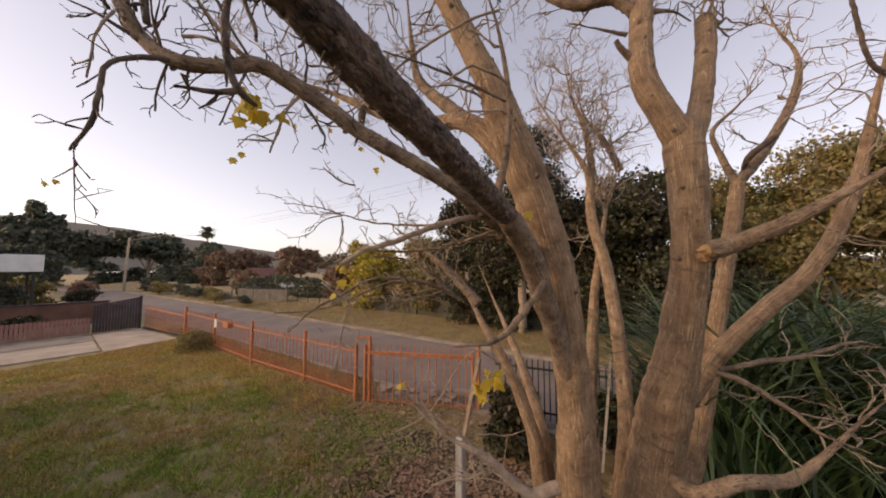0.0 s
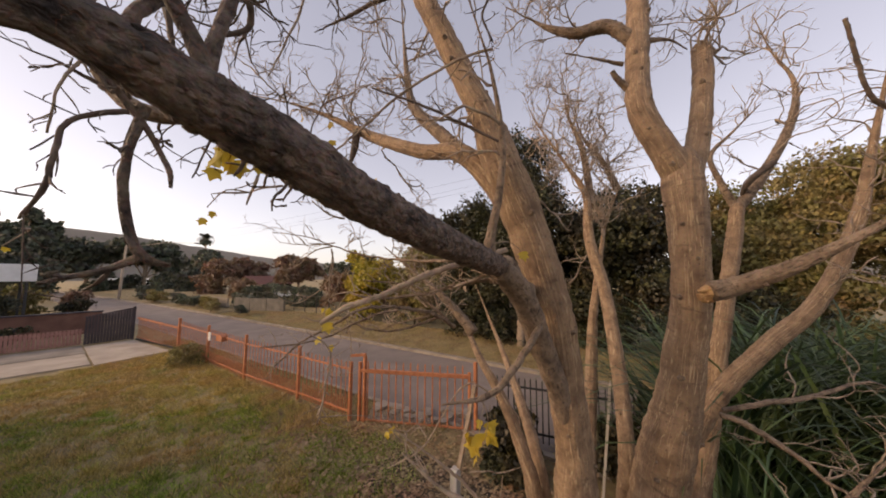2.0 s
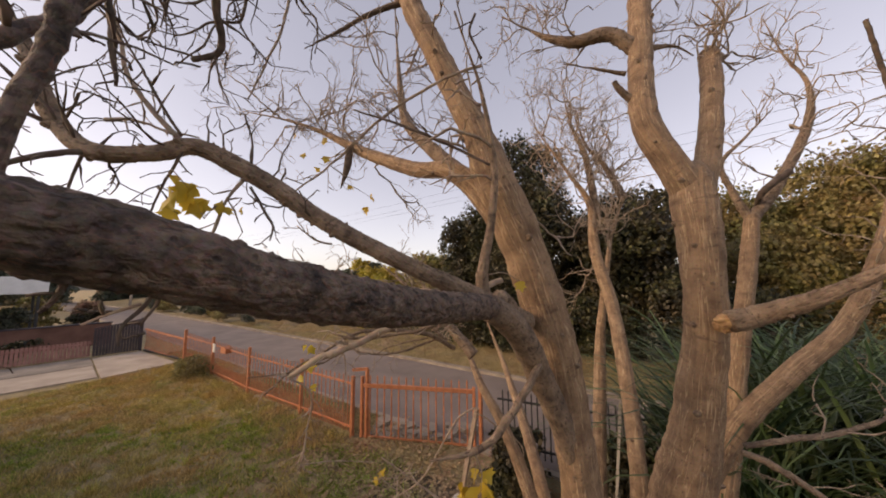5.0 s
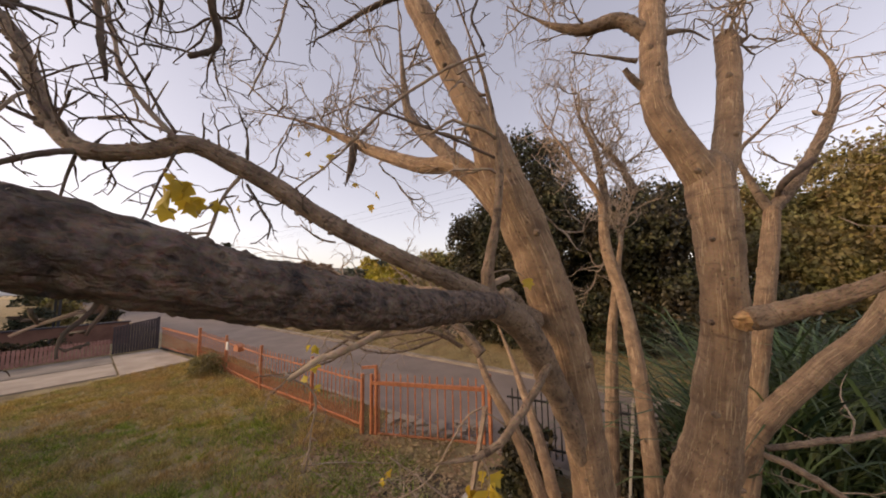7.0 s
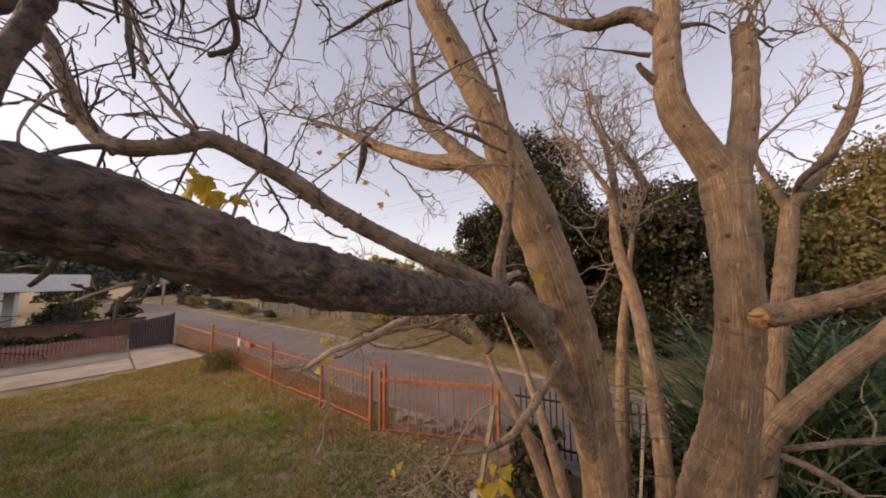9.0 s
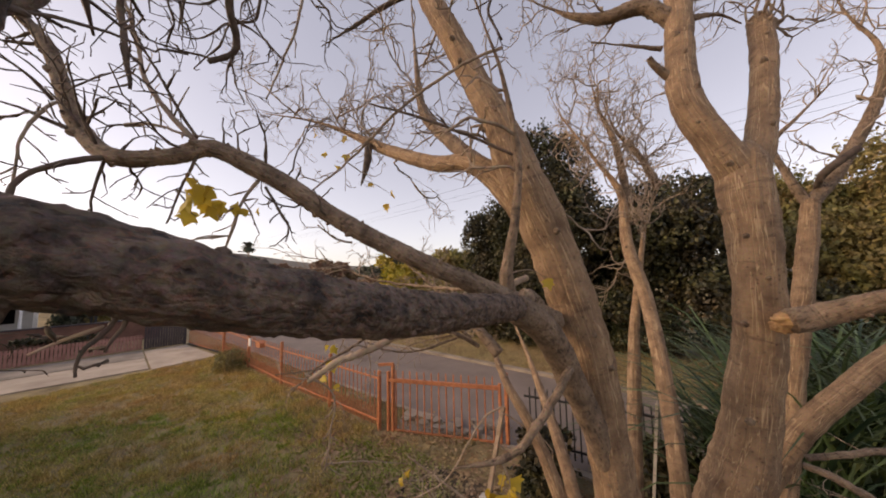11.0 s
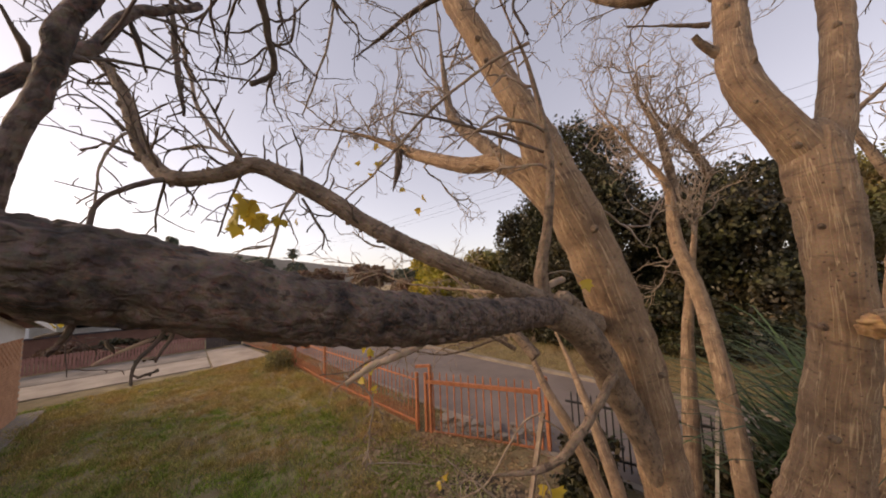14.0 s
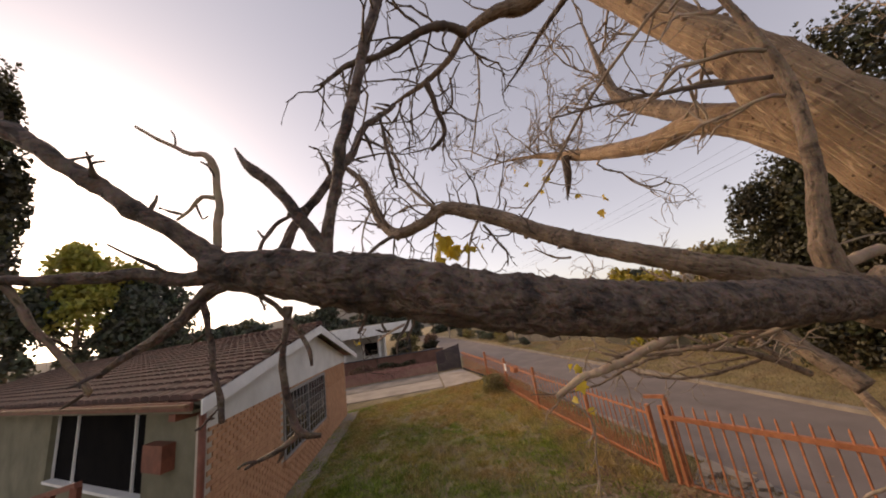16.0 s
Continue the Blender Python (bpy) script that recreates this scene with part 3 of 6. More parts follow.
grow("branch", [(-4.876, -5.155, 3.509, 0.0045), (-4.842, -5.155, 3.497, 0.0034), (-4.810, -5.155, 3.462, 0.0034), (-4.788, -5.155, 3.433, 0.0028), (-4.775, -5.155, 3.413, 0.0028), (-4.771, -5.155, 3.395, 0.0017)], M_BRANCH, 0.006)
grow("branch", [(-4.700, -5.152, 3.480, 0.0040), (-4.701, -5.151, 3.452, 0.0030), (-4.706, -5.150, 3.436, 0.0022), (-4.713, -5.150, 3.426, 0.0013)], M_BRANCH, 0.006)
grow("branch", [(-4.638, -5.150, 3.480, 0.0028), (-4.640, -5.150, 3.451, 0.0024), (-4.651, -5.150, 3.430, 0.0021), (-4.663, -5.150, 3.417, 0.0018), (-4.668, -5.150, 3.402, 0.0014), (-4.668, -5.150, 3.392, 0.0008)], M_DARKTWIG, 0.006)
grow("branch", [(-4.640, -5.150, 3.451, 0.0022), (-4.641, -5.150, 3.432, 0.0019), (-4.650, -5.150, 3.416, 0.0015), (-4.653, -5.150, 3.407, 0.0008)], M_DARKTWIG, 0.006)
grow("branch", [(-4.651, -5.150, 3.430, 0.0018), (-4.675, -5.150, 3.423, 0.0012), (-4.687, -5.150, 3.415, 0.0007)], M_DEAD, 0.006)
grow("branch", [(-4.895, -5.140, 3.569, 0.0053), (-4.903, -5.132, 3.641, 0.0050), (-4.915, -5.124, 3.701, 0.0052), (-4.934, -5.116, 3.728, 0.0047), (-4.966, -5.108, 3.742, 0.0033), (-5.033, -5.100, 3.793, 0.0021)], M_DEAD, 0.006)
grow("branch", [(-4.907, -5.130, 3.649, 0.0038), (-4.924, -5.127, 3.652, 0.0032), (-4.940, -5.123, 3.637, 0.0025), (-4.960, -5.120, 3.622, 0.0019)], M_DEAD, 0.006)
grow("branch", [(-4.844, -5.140, 3.552, 0.0030), (-4.828, -5.120, 3.601, 0.0026), (-4.782, -5.100, 3.643, 0.0028)], M_BRANCH, 0.006)
FORKED = len(grown)
# pale dead shoots at the tree's foot
grow("branch", [(-2.700, -3.553, 1.519, 0.0048), (-2.504, -3.803, 1.686, 0.0064), (-2.364, -3.991, 2.039, 0.0072), (-2.272, -4.082, 2.207, 0.0080), (-2.165, -4.181, 2.265, 0.0088)], M_DEAD)
grow("branch", [(-2.882, -3.709, 2.024, 0.0048), (-2.686, -3.908, 1.807, 0.0072), (-2.455, -4.151, 1.532, 0.0128), (-2.277, -4.318, 1.282, 0.0160), (-2.084, -4.516, 1.095, 0.0192), (-1.931, -4.651, 0.892, 0.0224)], M_DEAD)
grow("branch", [(-2.282, -4.191, 1.493, 0.0048), (-2.151, -4.317, 1.477, 0.0056), (-2.035, -4.417, 1.438, 0.0056), (-1.782, -4.746, 1.542, 0.0032)], M_DEAD)
grow("branch", [(-2.113, -4.448, 1.466, 0.0040), (-2.076, -4.388, 1.150, 0.0040), (-2.047, -4.325, 0.899, 0.0032)], M_DEAD)
grow("branch", [(-2.312, -4.255, 2.308, 0.0064), (-2.181, -4.367, 2.192, 0.0064), (-1.991, -4.555, 1.972, 0.0056), (-1.941, -4.522, 1.701, 0.0040)], M_DEAD)
grow("branch", [(-2.397, -4.147, 1.109, 0.0040), (-2.251, -4.298, 1.108, 0.0064), (-2.074, -4.483, 1.016, 0.0072), (-1.744, -4.918, 1.015, 0.0080)], M_DEAD)
grow("branch", [(-2.397, -4.147, 1.109, 0.0032), (-2.287, -4.258, 1.226, 0.0032), (-2.220, -4.298, 1.308, 0.0024)], M_DEAD)
grow("branch", [(-2.611, -3.800, 0.976, 0.0032), (-2.484, -3.938, 1.086, 0.0048), (-2.303, -4.145, 1.113, 0.0056), (-2.034, -4.468, 0.987, 0.0064)], M_DEAD)

FIRST = len(grown)
grow("branch", [(-4.411, -4.244, 3.949, 0.011), (-4.476, -4.181, 4.046, 0.009), (-4.540, -4.094, 4.194, 0.007), (-4.579, -4.044, 4.398, 0.006), (-4.624, -3.971, 4.597, 0.004)])
grow("branch", [(-4.421, -4.265, 3.964, 0.005), (-4.461, -4.230, 4.045, 0.005), (-4.527, -4.173, 4.207, 0.004), (-4.593, -4.114, 4.348, 0.003), (-4.698, -4.010, 4.491, 0.003)])
grow("branch", [(-4.636, -4.321, 4.421, 0.007), (-4.625, -4.316, 4.285, 0.008), (-4.608, -4.321, 4.166, 0.008), (-4.595, -4.320, 4.047, 0.005), (-4.596, -4.318, 4.037, 0.003)])
grow("branch", [(-4.583, -4.096, 4.004, 0.007), (-4.519, -4.172, 4.006, 0.005), (-4.439, -4.260, 3.964, 0.004)])
grow("branch", [(-4.678, -3.980, 3.978, 0.008), (-4.772, -3.951, 4.013, 0.005), (-4.845, -3.902, 4.051, 0.003), (-4.923, -3.859, 4.072, 0.002)])
grow("branch", [(-4.745, -3.843, 4.118, 0.007), (-4.797, -3.865, 4.169, 0.005), (-4.868, -3.865, 4.214, 0.003), (-4.927, -3.866, 4.161, 0.002)])
grow("branch", [(-4.716, -3.950, 4.087, 0.005), (-4.749, -3.982, 4.041, 0.005), (-4.787, -3.999, 3.924, 0.004), (-4.802, -3.960, 3.764, 0.003)])
grow("branch", [(-4.624, -4.106, 3.858, 0.005), (-4.638, -4.078, 3.774, 0.004), (-4.639, -4.064, 3.680, 0.003)])
grow("branch", [(-4.417, -4.279, 3.910, 0.005), (-4.444, -4.233, 3.802, 0.004), (-4.475, -4.178, 3.665, 0.003)])
grow("branch", [(-4.259, -4.378, 3.833, 0.007), (-4.302, -4.346, 3.746, 0.005), (-4.322, -4.307, 3.625, 0.005), (-4.326, -4.295, 3.574, 0.003)])
grow("branch", [(-4.244, -4.391, 3.801, 0.005), (-4.221, -4.438, 3.723, 0.005), (-4.191, -4.464, 3.651, 0.004), (-4.195, -4.453, 3.601, 0.002)])
grow("branch", [(-2.873, -3.191, 4.796, 0.038), (-2.874, -3.164, 4.599, 0.035), (-2.899, -3.104, 4.374, 0.004)])
grow("branch", [(-3.494, -4.981, 4.502, 0.008), (-3.557, -4.885, 4.466, 0.007), (-3.639, -4.717, 4.388, 0.007), (-3.686, -4.495, 4.302, 0.007), (-3.764, -4.222, 4.106, 0.006), (-3.949, -4.130, 3.887, 0.004)])
grow("branch", [(-3.426, -4.981, 4.017, 0.007), (-3.522, -4.819, 4.121, 0.007), (-3.646, -4.611, 4.237, 0.007), (-3.779, -4.389, 4.333, 0.004)])
grow("branch", [(-3.027, -4.070, 5.767, 0.025), (-3.135, -3.782, 5.736, 0.020), (-3.254, -3.472, 5.627, 0.013), (-3.373, -3.166, 5.538, 0.004)])
grow("branch", [(-3.892, -3.911, 5.242, 0.007), (-3.902, -3.868, 5.005, 0.007), (-3.945, -3.786, 4.770, 0.006), (-3.999, -3.691, 4.535, 0.004)])
grow("branch", [(-4.124, -3.918, 5.020, 0.008), (-4.134, -3.882, 4.840, 0.007), (-4.231, -3.765, 4.813, 0.006), (-4.305, -3.667, 4.740, 0.004), (-4.424, -3.530, 4.759, 0.002)])
grow("branch", [(-3.574, -4.991, 4.710, 0.006), (-3.585, -4.966, 4.612, 0.006), (-3.539, -5.005, 4.501, 0.004)])
grow("branch", [(-3.507, -3.850, 3.699, 0.008), (-3.570, -3.779, 3.720, 0.007), (-3.660, -3.685, 3.817, 0.004)])
grow("branch", [(-4.612, -4.130, 3.872, 0.010), (-4.680, -4.145, 3.838, 0.009), (-4.735, -4.150, 3.800, 0.008), (-4.781, -4.146, 3.738, 0.007), (-4.798, -4.190, 3.579, 0.007), (-4.817, -4.150, 3.499, 0.005), (-4.839, -4.110, 3.457, 0.003)])
grow("branch", [(-4.830, -4.126, 3.468, 0.002), (-4.821, -4.125, 3.364, 0.002), (-4.813, -4.120, 3.230, 0.001)])
grow("branch", [(-3.937, -4.105, 3.014, 0.005), (-3.814, -4.155, 2.882, 0.004), (-3.786, -4.085, 2.687, 0.004), (-3.766, -4.000, 2.451, 0.004)])
grow("branch", [(-0.247, -6.876, 4.552, 0.033), (-0.289, -6.645, 4.347, 0.033), (-0.021, -6.623, 4.140, 0.004)])
grow("branch", [(-1.381, -7.006, 5.302, 0.014), (-1.312, -7.070, 4.985, 0.014), (-1.246, -7.135, 4.714, 0.015), (-1.166, -7.246, 4.624, 0.018), (-1.037, -7.433, 4.534, 0.004)])
LAST = len(grown)
# the crooked dark end of the high limb over the long branch
grow("branch", [(-3.519, -4.604, 5.214, 0.0557), (-3.724, -4.378, 5.119, 0.0517), (-3.917, -4.318, 5.096, 0.0356), (-4.093, -4.238, 5.027, 0.0228), (-4.189, -4.172, 4.919, 0.0175), (-4.341, -4.106, 4.811, 0.0158), (-4.491, -4.080, 4.723, 0.0098), (-4.619, -4.067, 4.626, 0.0044)], M_LIMB, 0.012, fine=0.05)
grow("branch", [(-4.128, -4.319, 4.933, 0.0270), (-4.233, -4.350, 4.939, 0.0229), (-4.373, -4.343, 4.914, 0.0193), (-4.578, -4.277, 4.828, 0.0161), (-4.766, -4.270, 4.764, 0.0126), (-4.916, -4.243, 4.655, 0.0072)], M_DARKTWIG)
grow("branch", [(-4.351, -4.153, 4.768, 0.0183), (-4.302, -4.093, 4.660, 0.0158), (-4.255, -4.023, 4.521, 0.0131), (-4.341, -3.968, 4.434, 0.0098)], M_DARKTWIG)
TANGLE = len(grown)
# bare side shoots that cross one another below the long branch
grow("branch", [(-3.270, -4.950, 3.336, 0.0090), (-3.443, -4.850, 3.283, 0.0075), (-3.552, -4.750, 3.232, 0.0060)], M_DEAD, 0.006)
grow("branch", [(-3.349, -3.520, 3.534, 0.0060), (-3.458, -3.413, 3.481, 0.0047), (-3.525, -3.307, 3.369, 0.0033), (-3.637, -3.200, 3.333, 0.0020)], M_DEAD, 0.006)
grow("branch", [(-3.333, -3.520, 3.560, 0.0050), (-3.476, -3.360, 3.539, 0.0035), (-3.614, -3.200, 3.557, 0.0020)], M_DEAD, 0.006)
grow("branch", [(-3.365, -3.520, 3.508, 0.0060), (-3.286, -3.440, 3.355, 0.0050), (-3.312, -3.360, 3.210, 0.0040), (-3.431, -3.280, 3.089, 0.0030), (-3.506, -3.200, 3.056, 0.0020)], M_DEAD, 0.006)
grow("branch", [(-3.347, -3.520, 3.487, 0.0040), (-3.338, -3.480, 3.301, 0.0033), (-3.300, -3.440, 3.113, 0.0027), (-3.124, -3.400, 3.370, 0.0020)], M_DEAD, 0.006)
grow("branch", [(-3.231, -3.520, 3.527, 0.0040), (-3.045, -3.413, 3.669, 0.0033), (-3.040, -3.307, 3.847, 0.0027), (-2.996, -3.200, 3.987, 0.0020)], M_DEAD, 0.006)
grow("branch", [(-1.986, -3.850, 2.736, 0.0230), (-2.200, -3.731, 2.883, 0.0208), (-2.430, -3.612, 2.950, 0.0185), (-2.693, -3.494, 2.991, 0.0163), (-2.920, -3.375, 2.974, 0.0140), (-3.149, -3.256, 2.845, 0.0118), (-3.295, -3.138, 2.750, 0.0095), (-3.368, -3.019, 2.640, 0.0072), (-3.434, -2.900, 2.509, 0.0050)], M_LIMB, 0.006)
grow("branch", [(-2.761, -3.700, 2.982, 0.0130), (-2.880, -3.560, 2.945, 0.0112), (-3.027, -3.420, 2.865, 0.0094), (-3.164, -3.280, 2.767, 0.0076), (-3.378, -3.140, 2.720, 0.0058), (-3.617, -3.000, 2.715, 0.0040)], M_LIMB, 0.006)
grow("branch", [(-1.887, -3.700, 2.785, 0.0200), (-2.047, -3.525, 2.986, 0.0165), (-2.149, -3.350, 3.132, 0.0130), (-2.253, -3.175, 3.212, 0.0095), (-2.494, -3.000, 3.234, 0.0060)], M_LIMB, 0.006)
grow("branch", [(-2.107, -3.700, 2.839, 0.0140), (-2.347, -3.550, 2.763, 0.0118), (-2.542, -3.400, 2.729, 0.0095), (-2.721, -3.250, 2.766, 0.0072), (-2.817, -3.100, 2.835, 0.0050)], M_LIMB, 0.006)
grow("branch", [(-2.242, -3.700, 2.872, 0.0100), (-2.334, -3.500, 2.820, 0.0080), (-2.432, -3.300, 2.755, 0.0060), (-2.399, -3.100, 2.651, 0.0040)], M_LIMB, 0.006)
grow("branch", [(-2.072, -3.700, 2.926, 0.0180), (-1.929, -3.525, 3.085, 0.0147), (-1.838, -3.350, 3.249, 0.0115), (-1.686, -3.175, 3.426, 0.0083), (-1.713, -3.000, 3.589, 0.0050)], M_LIMB, 0.006)
grow("branch", [(-2.296, -3.700, 2.965, 0.0100), (-2.279, -3.533, 3.086, 0.0080), (-2.139, -3.367, 3.252, 0.0060), (-1.881, -3.200, 3.449, 0.0040)], M_LIMB, 0.006)
grow("branch", [(-2.855, -3.100, 2.884, 0.0060), (-2.759, -3.067, 2.640, 0.0050), (-2.730, -3.033, 2.368, 0.0040), (-2.800, -3.000, 2.175, 0.0030)], M_DEAD, 0.006)


def twig(verts, faces, at, way, length, r, depth, rnd, droop=0.0, kink=0.17):
    """A knobbly twig that forks; at and way are vectors."""
    pts = [np.array((*at, r))]
    p, d = Vector(at), Vector(way).normalized()
    n = max(3, int(length / 0.035))
    kids = []
    for i in range(n):
        bend_ = kink * (3.0 if rnd.random() < 0.22 else 1.0)
        d = (d + Vector((rnd.gauss(0, bend_), rnd.gauss(0, bend_), rnd.gauss(0, bend_) - droop * 0.6))).normalized()
        p = p + d * (length / n)
        rr = r * (1 - 0.75 * (i + 1) / n) + 0.0009
        pts.append(np.array((*p, rr * (1.5 if rnd.random() < 0.3 else 1.0))))
        if depth > 0 and rnd.random() < (0.5 if length < 0.4 else 0.24) and i > 0:
            side = Vector((rnd.gauss(0, 1), rnd.gauss(0, 1), rnd.gauss(0, 1) - droop)).normalized()
            kids.append((p.copy(), (d * 0.75 + side * 0.9).normalized(), length * rnd.uniform(0.3, 0.62) * (1 - 0.4 * i / n), rr * 0.75))
    tube_data(verts, faces, pts, 5 if r > 0.005 else 4 if r > 0.0028 else 3)
    for k in kids:
        twig(verts, faces, *k, depth - 1, rnd, droop, kink)


def twigs_on(index, lo, hi, count, length, r, depth, seed, up=0.0, droop=0.0, material=None, label=""):
    """Twigs along one grown limb, between the fractions lo and hi of its run."""
    rnd = random.Random(seed)
    smp = grown[index]
    verts, faces = [], []
    for i in range(count):
        f = lo + (hi - lo) * (i + rnd.random()) / count
        k = min(len(smp) - 2, int(f * (len(smp) - 1)))
        along = Vector(smp[k + 1][:3] - smp[k][:3]).normalized()
        side = Vector((rnd.gauss(0, 1), rnd.gauss(0, 1), rnd.gauss(0, 1) + up))
        side = (side - along * side.dot(along)).normalized()
        start = Vector(smp[k][:3]) + side * smp[k][3] * 0.7
        twig(verts, faces, start, side * 0.8 + along * 0.6, length * rnd.uniform(0.55, 1.25), min(r, smp[k][3] * 0.8) * rnd.uniform(0.7, 1.1), depth, rnd, droop)
    return tagged(part_mesh("twig_growth", mesh_of("twig_growth", verts, faces), material or M_TWIG, tree, label), kind="stuff")

# twigs, limb by limb
twigs_on(LAST, 0.3, 1.0, 14, 0.42, 0.006, 2, 820, 0.0, 0.05, M_DARKTWIG)
twigs_on(LAST + 1, 0.1, 1.0, 14, 0.40, 0.0055, 2, 821, -0.2, 0.04, M_DARKTWIG)
twigs_on(LAST + 2, 0.1, 1.0, 8, 0.30, 0.0045, 2, 822, 0.0, 0.05, M_DARKTWIG)
for i in range(TANGLE, TANGLE + 14):
    twigs_on(i, 0.15, 1.0, 11 if i > TANGLE + 5 else 6, 0.22 if i > TANGLE + 5 else 0.14, 0.0045 if i > TANGLE + 5 else 0.003, 2, 840 + i, 0.5, -0.02, M_TWIG if i % 2 else M_DEAD)
twigs_on(0, 0.62, 1.0, 6, 0.5, 0.0078, 3, 40, 0.2, 0.0)
twigs_on(2, 0.72, 1.0, 10, 1.1, 0.009, 2, 41, 2.0, -0.09)
twigs_on(3, 0.75, 1.0, 7, 1.1, 0.009, 2, 42, 2.0, -0.09)
twigs_on(9, 0.40, 1.0, 14, 1.05, 0.0086, 3, 43, 0.3, 0.0)
twigs_on(10, 0.30, 1.0, 10, 0.95, 0.008, 3, 44, 1.8, -0.06)
twigs_on(11, 0.40, 1.0, 36, 0.24, 0.0039, 2, 45, 0.0, 0.02, M_DARKTWIG)
twigs_on(12, 0.3, 1.0, 4, 0.5, 0.0062, 2, 46, 0.2, 0.0)
twigs_on(13, 0.5, 1.0, 7, 0.6, 0.0078, 3, 47, 0.4, 0.0)
twigs_on(15, 0.2, 1.0, 12, 0.8, 0.0075, 2, 48, 1.4, -0.05)
twigs_on(16, 0.2, 1.0, 9, 0.7, 0.0065, 2, 49, 1.2, -0.05)
twigs_on(17, 0.2, 1.0, 10, 1.1, 0.008, 2, 50, 2.4, -0.1)
twigs_on(18, 0.2, 1.0, 10, 1.1, 0.008, 2, 51, 2.4, -0.1)
twigs_on(19, 0.3, 1.0, 11, 0.8, 0.0062, 3, 52, 0.3, 0.0)
twigs_on(25, 0.3, 1.0, 6, 0.45, 0.0055, 2, 53, 0.2, 0.0)
twigs_on(26, 0.2, 1.0, 6, 0.4, 0.0047, 2, 54, 0.2, 0.0)
twigs_on(27, 0.2, 1.0, 6, 0.4, 0.0047, 2, 55, 0.2, 0.0)
twigs_on(28, 0.3, 1.0, 6, 0.4, 0.0047, 2, 56, 0.2, 0.0)
twigs_on(29, 0.2, 1.0, 9, 0.11, 0.0034, 2, 57, 0.6, 0.0)
twigs_on(30, 0.3, 1.0, 12, 0.22, 0.0040, 2, 58, 0.3, 0.0)
twigs_on(31, 0.2, 1.0, 9, 0.12, 0.0034, 2, 59, 0.4, 0.0)
twigs_on(32, 0.1, 1.0, 10, 0.5, 0.0055, 3, 60, 0.4, 0.0)
twigs_on(23, 0.2, 1.0, 7, 0.7, 0.007, 2, 801, 0.8, -0.04)
twigs_on(13, 0.4, 1.0, 10, 0.5, 0.006, 2, 802, 0.8, 0.0)
twigs_on(7, 0.6, 1.0, 6, 0.7, 0.008, 3, 803, 0.5, -0.03)
twigs_on(2, 0.80, 0.96, 5, 1.2, 0.014, 3, 811, 2.6, -0.10)
twigs_on(3, 0.80, 0.96, 5, 1.1, 0.013, 3, 812, 2.6, -0.10)
twigs_on(17, 0.2, 0.95, 6, 0.9, 0.014, 3, 813, 2.0, -0.06)
twigs_on(18, 0.2, 0.95, 6, 0.9, 0.014, 3, 814, 2.0, -0.06)
twigs_on(15, 0.3, 0.95, 4, 0.8, 0.010, 2, 815, 1.2, -0.04)
twigs_on(8, 0.93, 1.0, 3, 0.7, 0.010, 2, 816, 3.0, -0.10)
for i in (k for k in range(FORK, FORKED) if k != FORK + 1):
    twigs_on(i, 0.2, 1.0, 5 if i < FORK + 5 else 2, 0.055 if i < FORK + 5 else 0.025, 0.0028 if i < FORK + 5 else 0.0016, 1, 700 + i, 0.1, 0.0, M_DARKTWIG)
twigs_on(FORK, 0.45, 1.0, 5, 0.08, 0.0025, 1, 760, 0.3, 0.0, M_DARKTWIG)
twigs_on(FORK + 2, 0.45, 1.0, 6, 0.12, 0.0025, 2, 761, 0.2, 0.02, M_DARKTWIG)
for i in range(FIRST, LAST):
    span = sum(np.linalg.norm(b[:3] - a[:3]) for a, b in zip(grown[i], grown[i][1:]))
    twigs_on(i, 0.15, 1.0, int(span / 0.062) + 2, 0.10 if span < 1.2 else 0.17, 0.0028, 2 if span > 1.2 else 1, 500 + i, 0.1, 0.0, M_DARKTWIG if i % 3 else None)


# knobs and bud scars on the near branch
def knobs(index, lo, hi, count, small, large, material, seed):
    rnd = random.Random(seed)
    smp = grown[index]
    unit = [Vector(p).normalized() for p in ((1, 0, 0), (-1, 0, 0), (0, 1, 0), (0, -1, 0), (0.6, 0.6, 0.6), (-0.6, 0.6, 0.6), (-0.6, -0.6, 0.6), (0.6, -0.6, 0.6), (0, 0, 1))]
    tris = [(8, 4, 5), (8, 5, 6), (8, 6, 7), (8, 7, 4), (0, 2, 4), (2, 5, 4), (2, 1, 5), (1, 6, 5), (1, 3, 6), (3, 7, 6), (3, 0, 7), (0, 4, 7)]
    verts, faces = [], []
    for i in range(count):
        f = rnd.uniform(lo, hi)
        k = min(len(smp) - 2, int(f * (len(smp) - 1)))
        along = Vector(smp[k + 1][:3] - smp[k][:3]).normalized()
        out = Vector((rnd.gauss(0, 1), rnd.gauss(0, 1), rnd.gauss(0.25, 1)))
        out = (out - along * out.dot(along)).normalized()
        across = along.cross(out)
        at = Vector(smp[k][:3]) + out * smp[k][3] * 0.93 + along * rnd.uniform(-0.02, 0.02)
        size = small + (large - small) * rnd.random() ** 2.5
        long, tall = size * rnd.uniform(0.9, 1.9), size * rnd.uniform(0.6, 1.3)
        b = len(verts)
        for p in unit:
            j = rnd.uniform(0.75, 1.25)
            verts.append(tuple(at + along * p.x * long * j + across * p.y * size * j + out * p.z * tall * j))
        faces += [tuple(b + q for q in t) for t in tris]
    return tagged(part_mesh("bark_knob", mesh_of("bark_knob", verts, faces), material, tree), kind="stuff")


knobs(FORK - 3, 0.05, 0.95, 420, 0.003, 0.009, M_BRANCH, 31)
knobs(FORK - 3, 0.10, 0.95, 150, 0.0025, 0.007, M_DARKTWIG, 32)
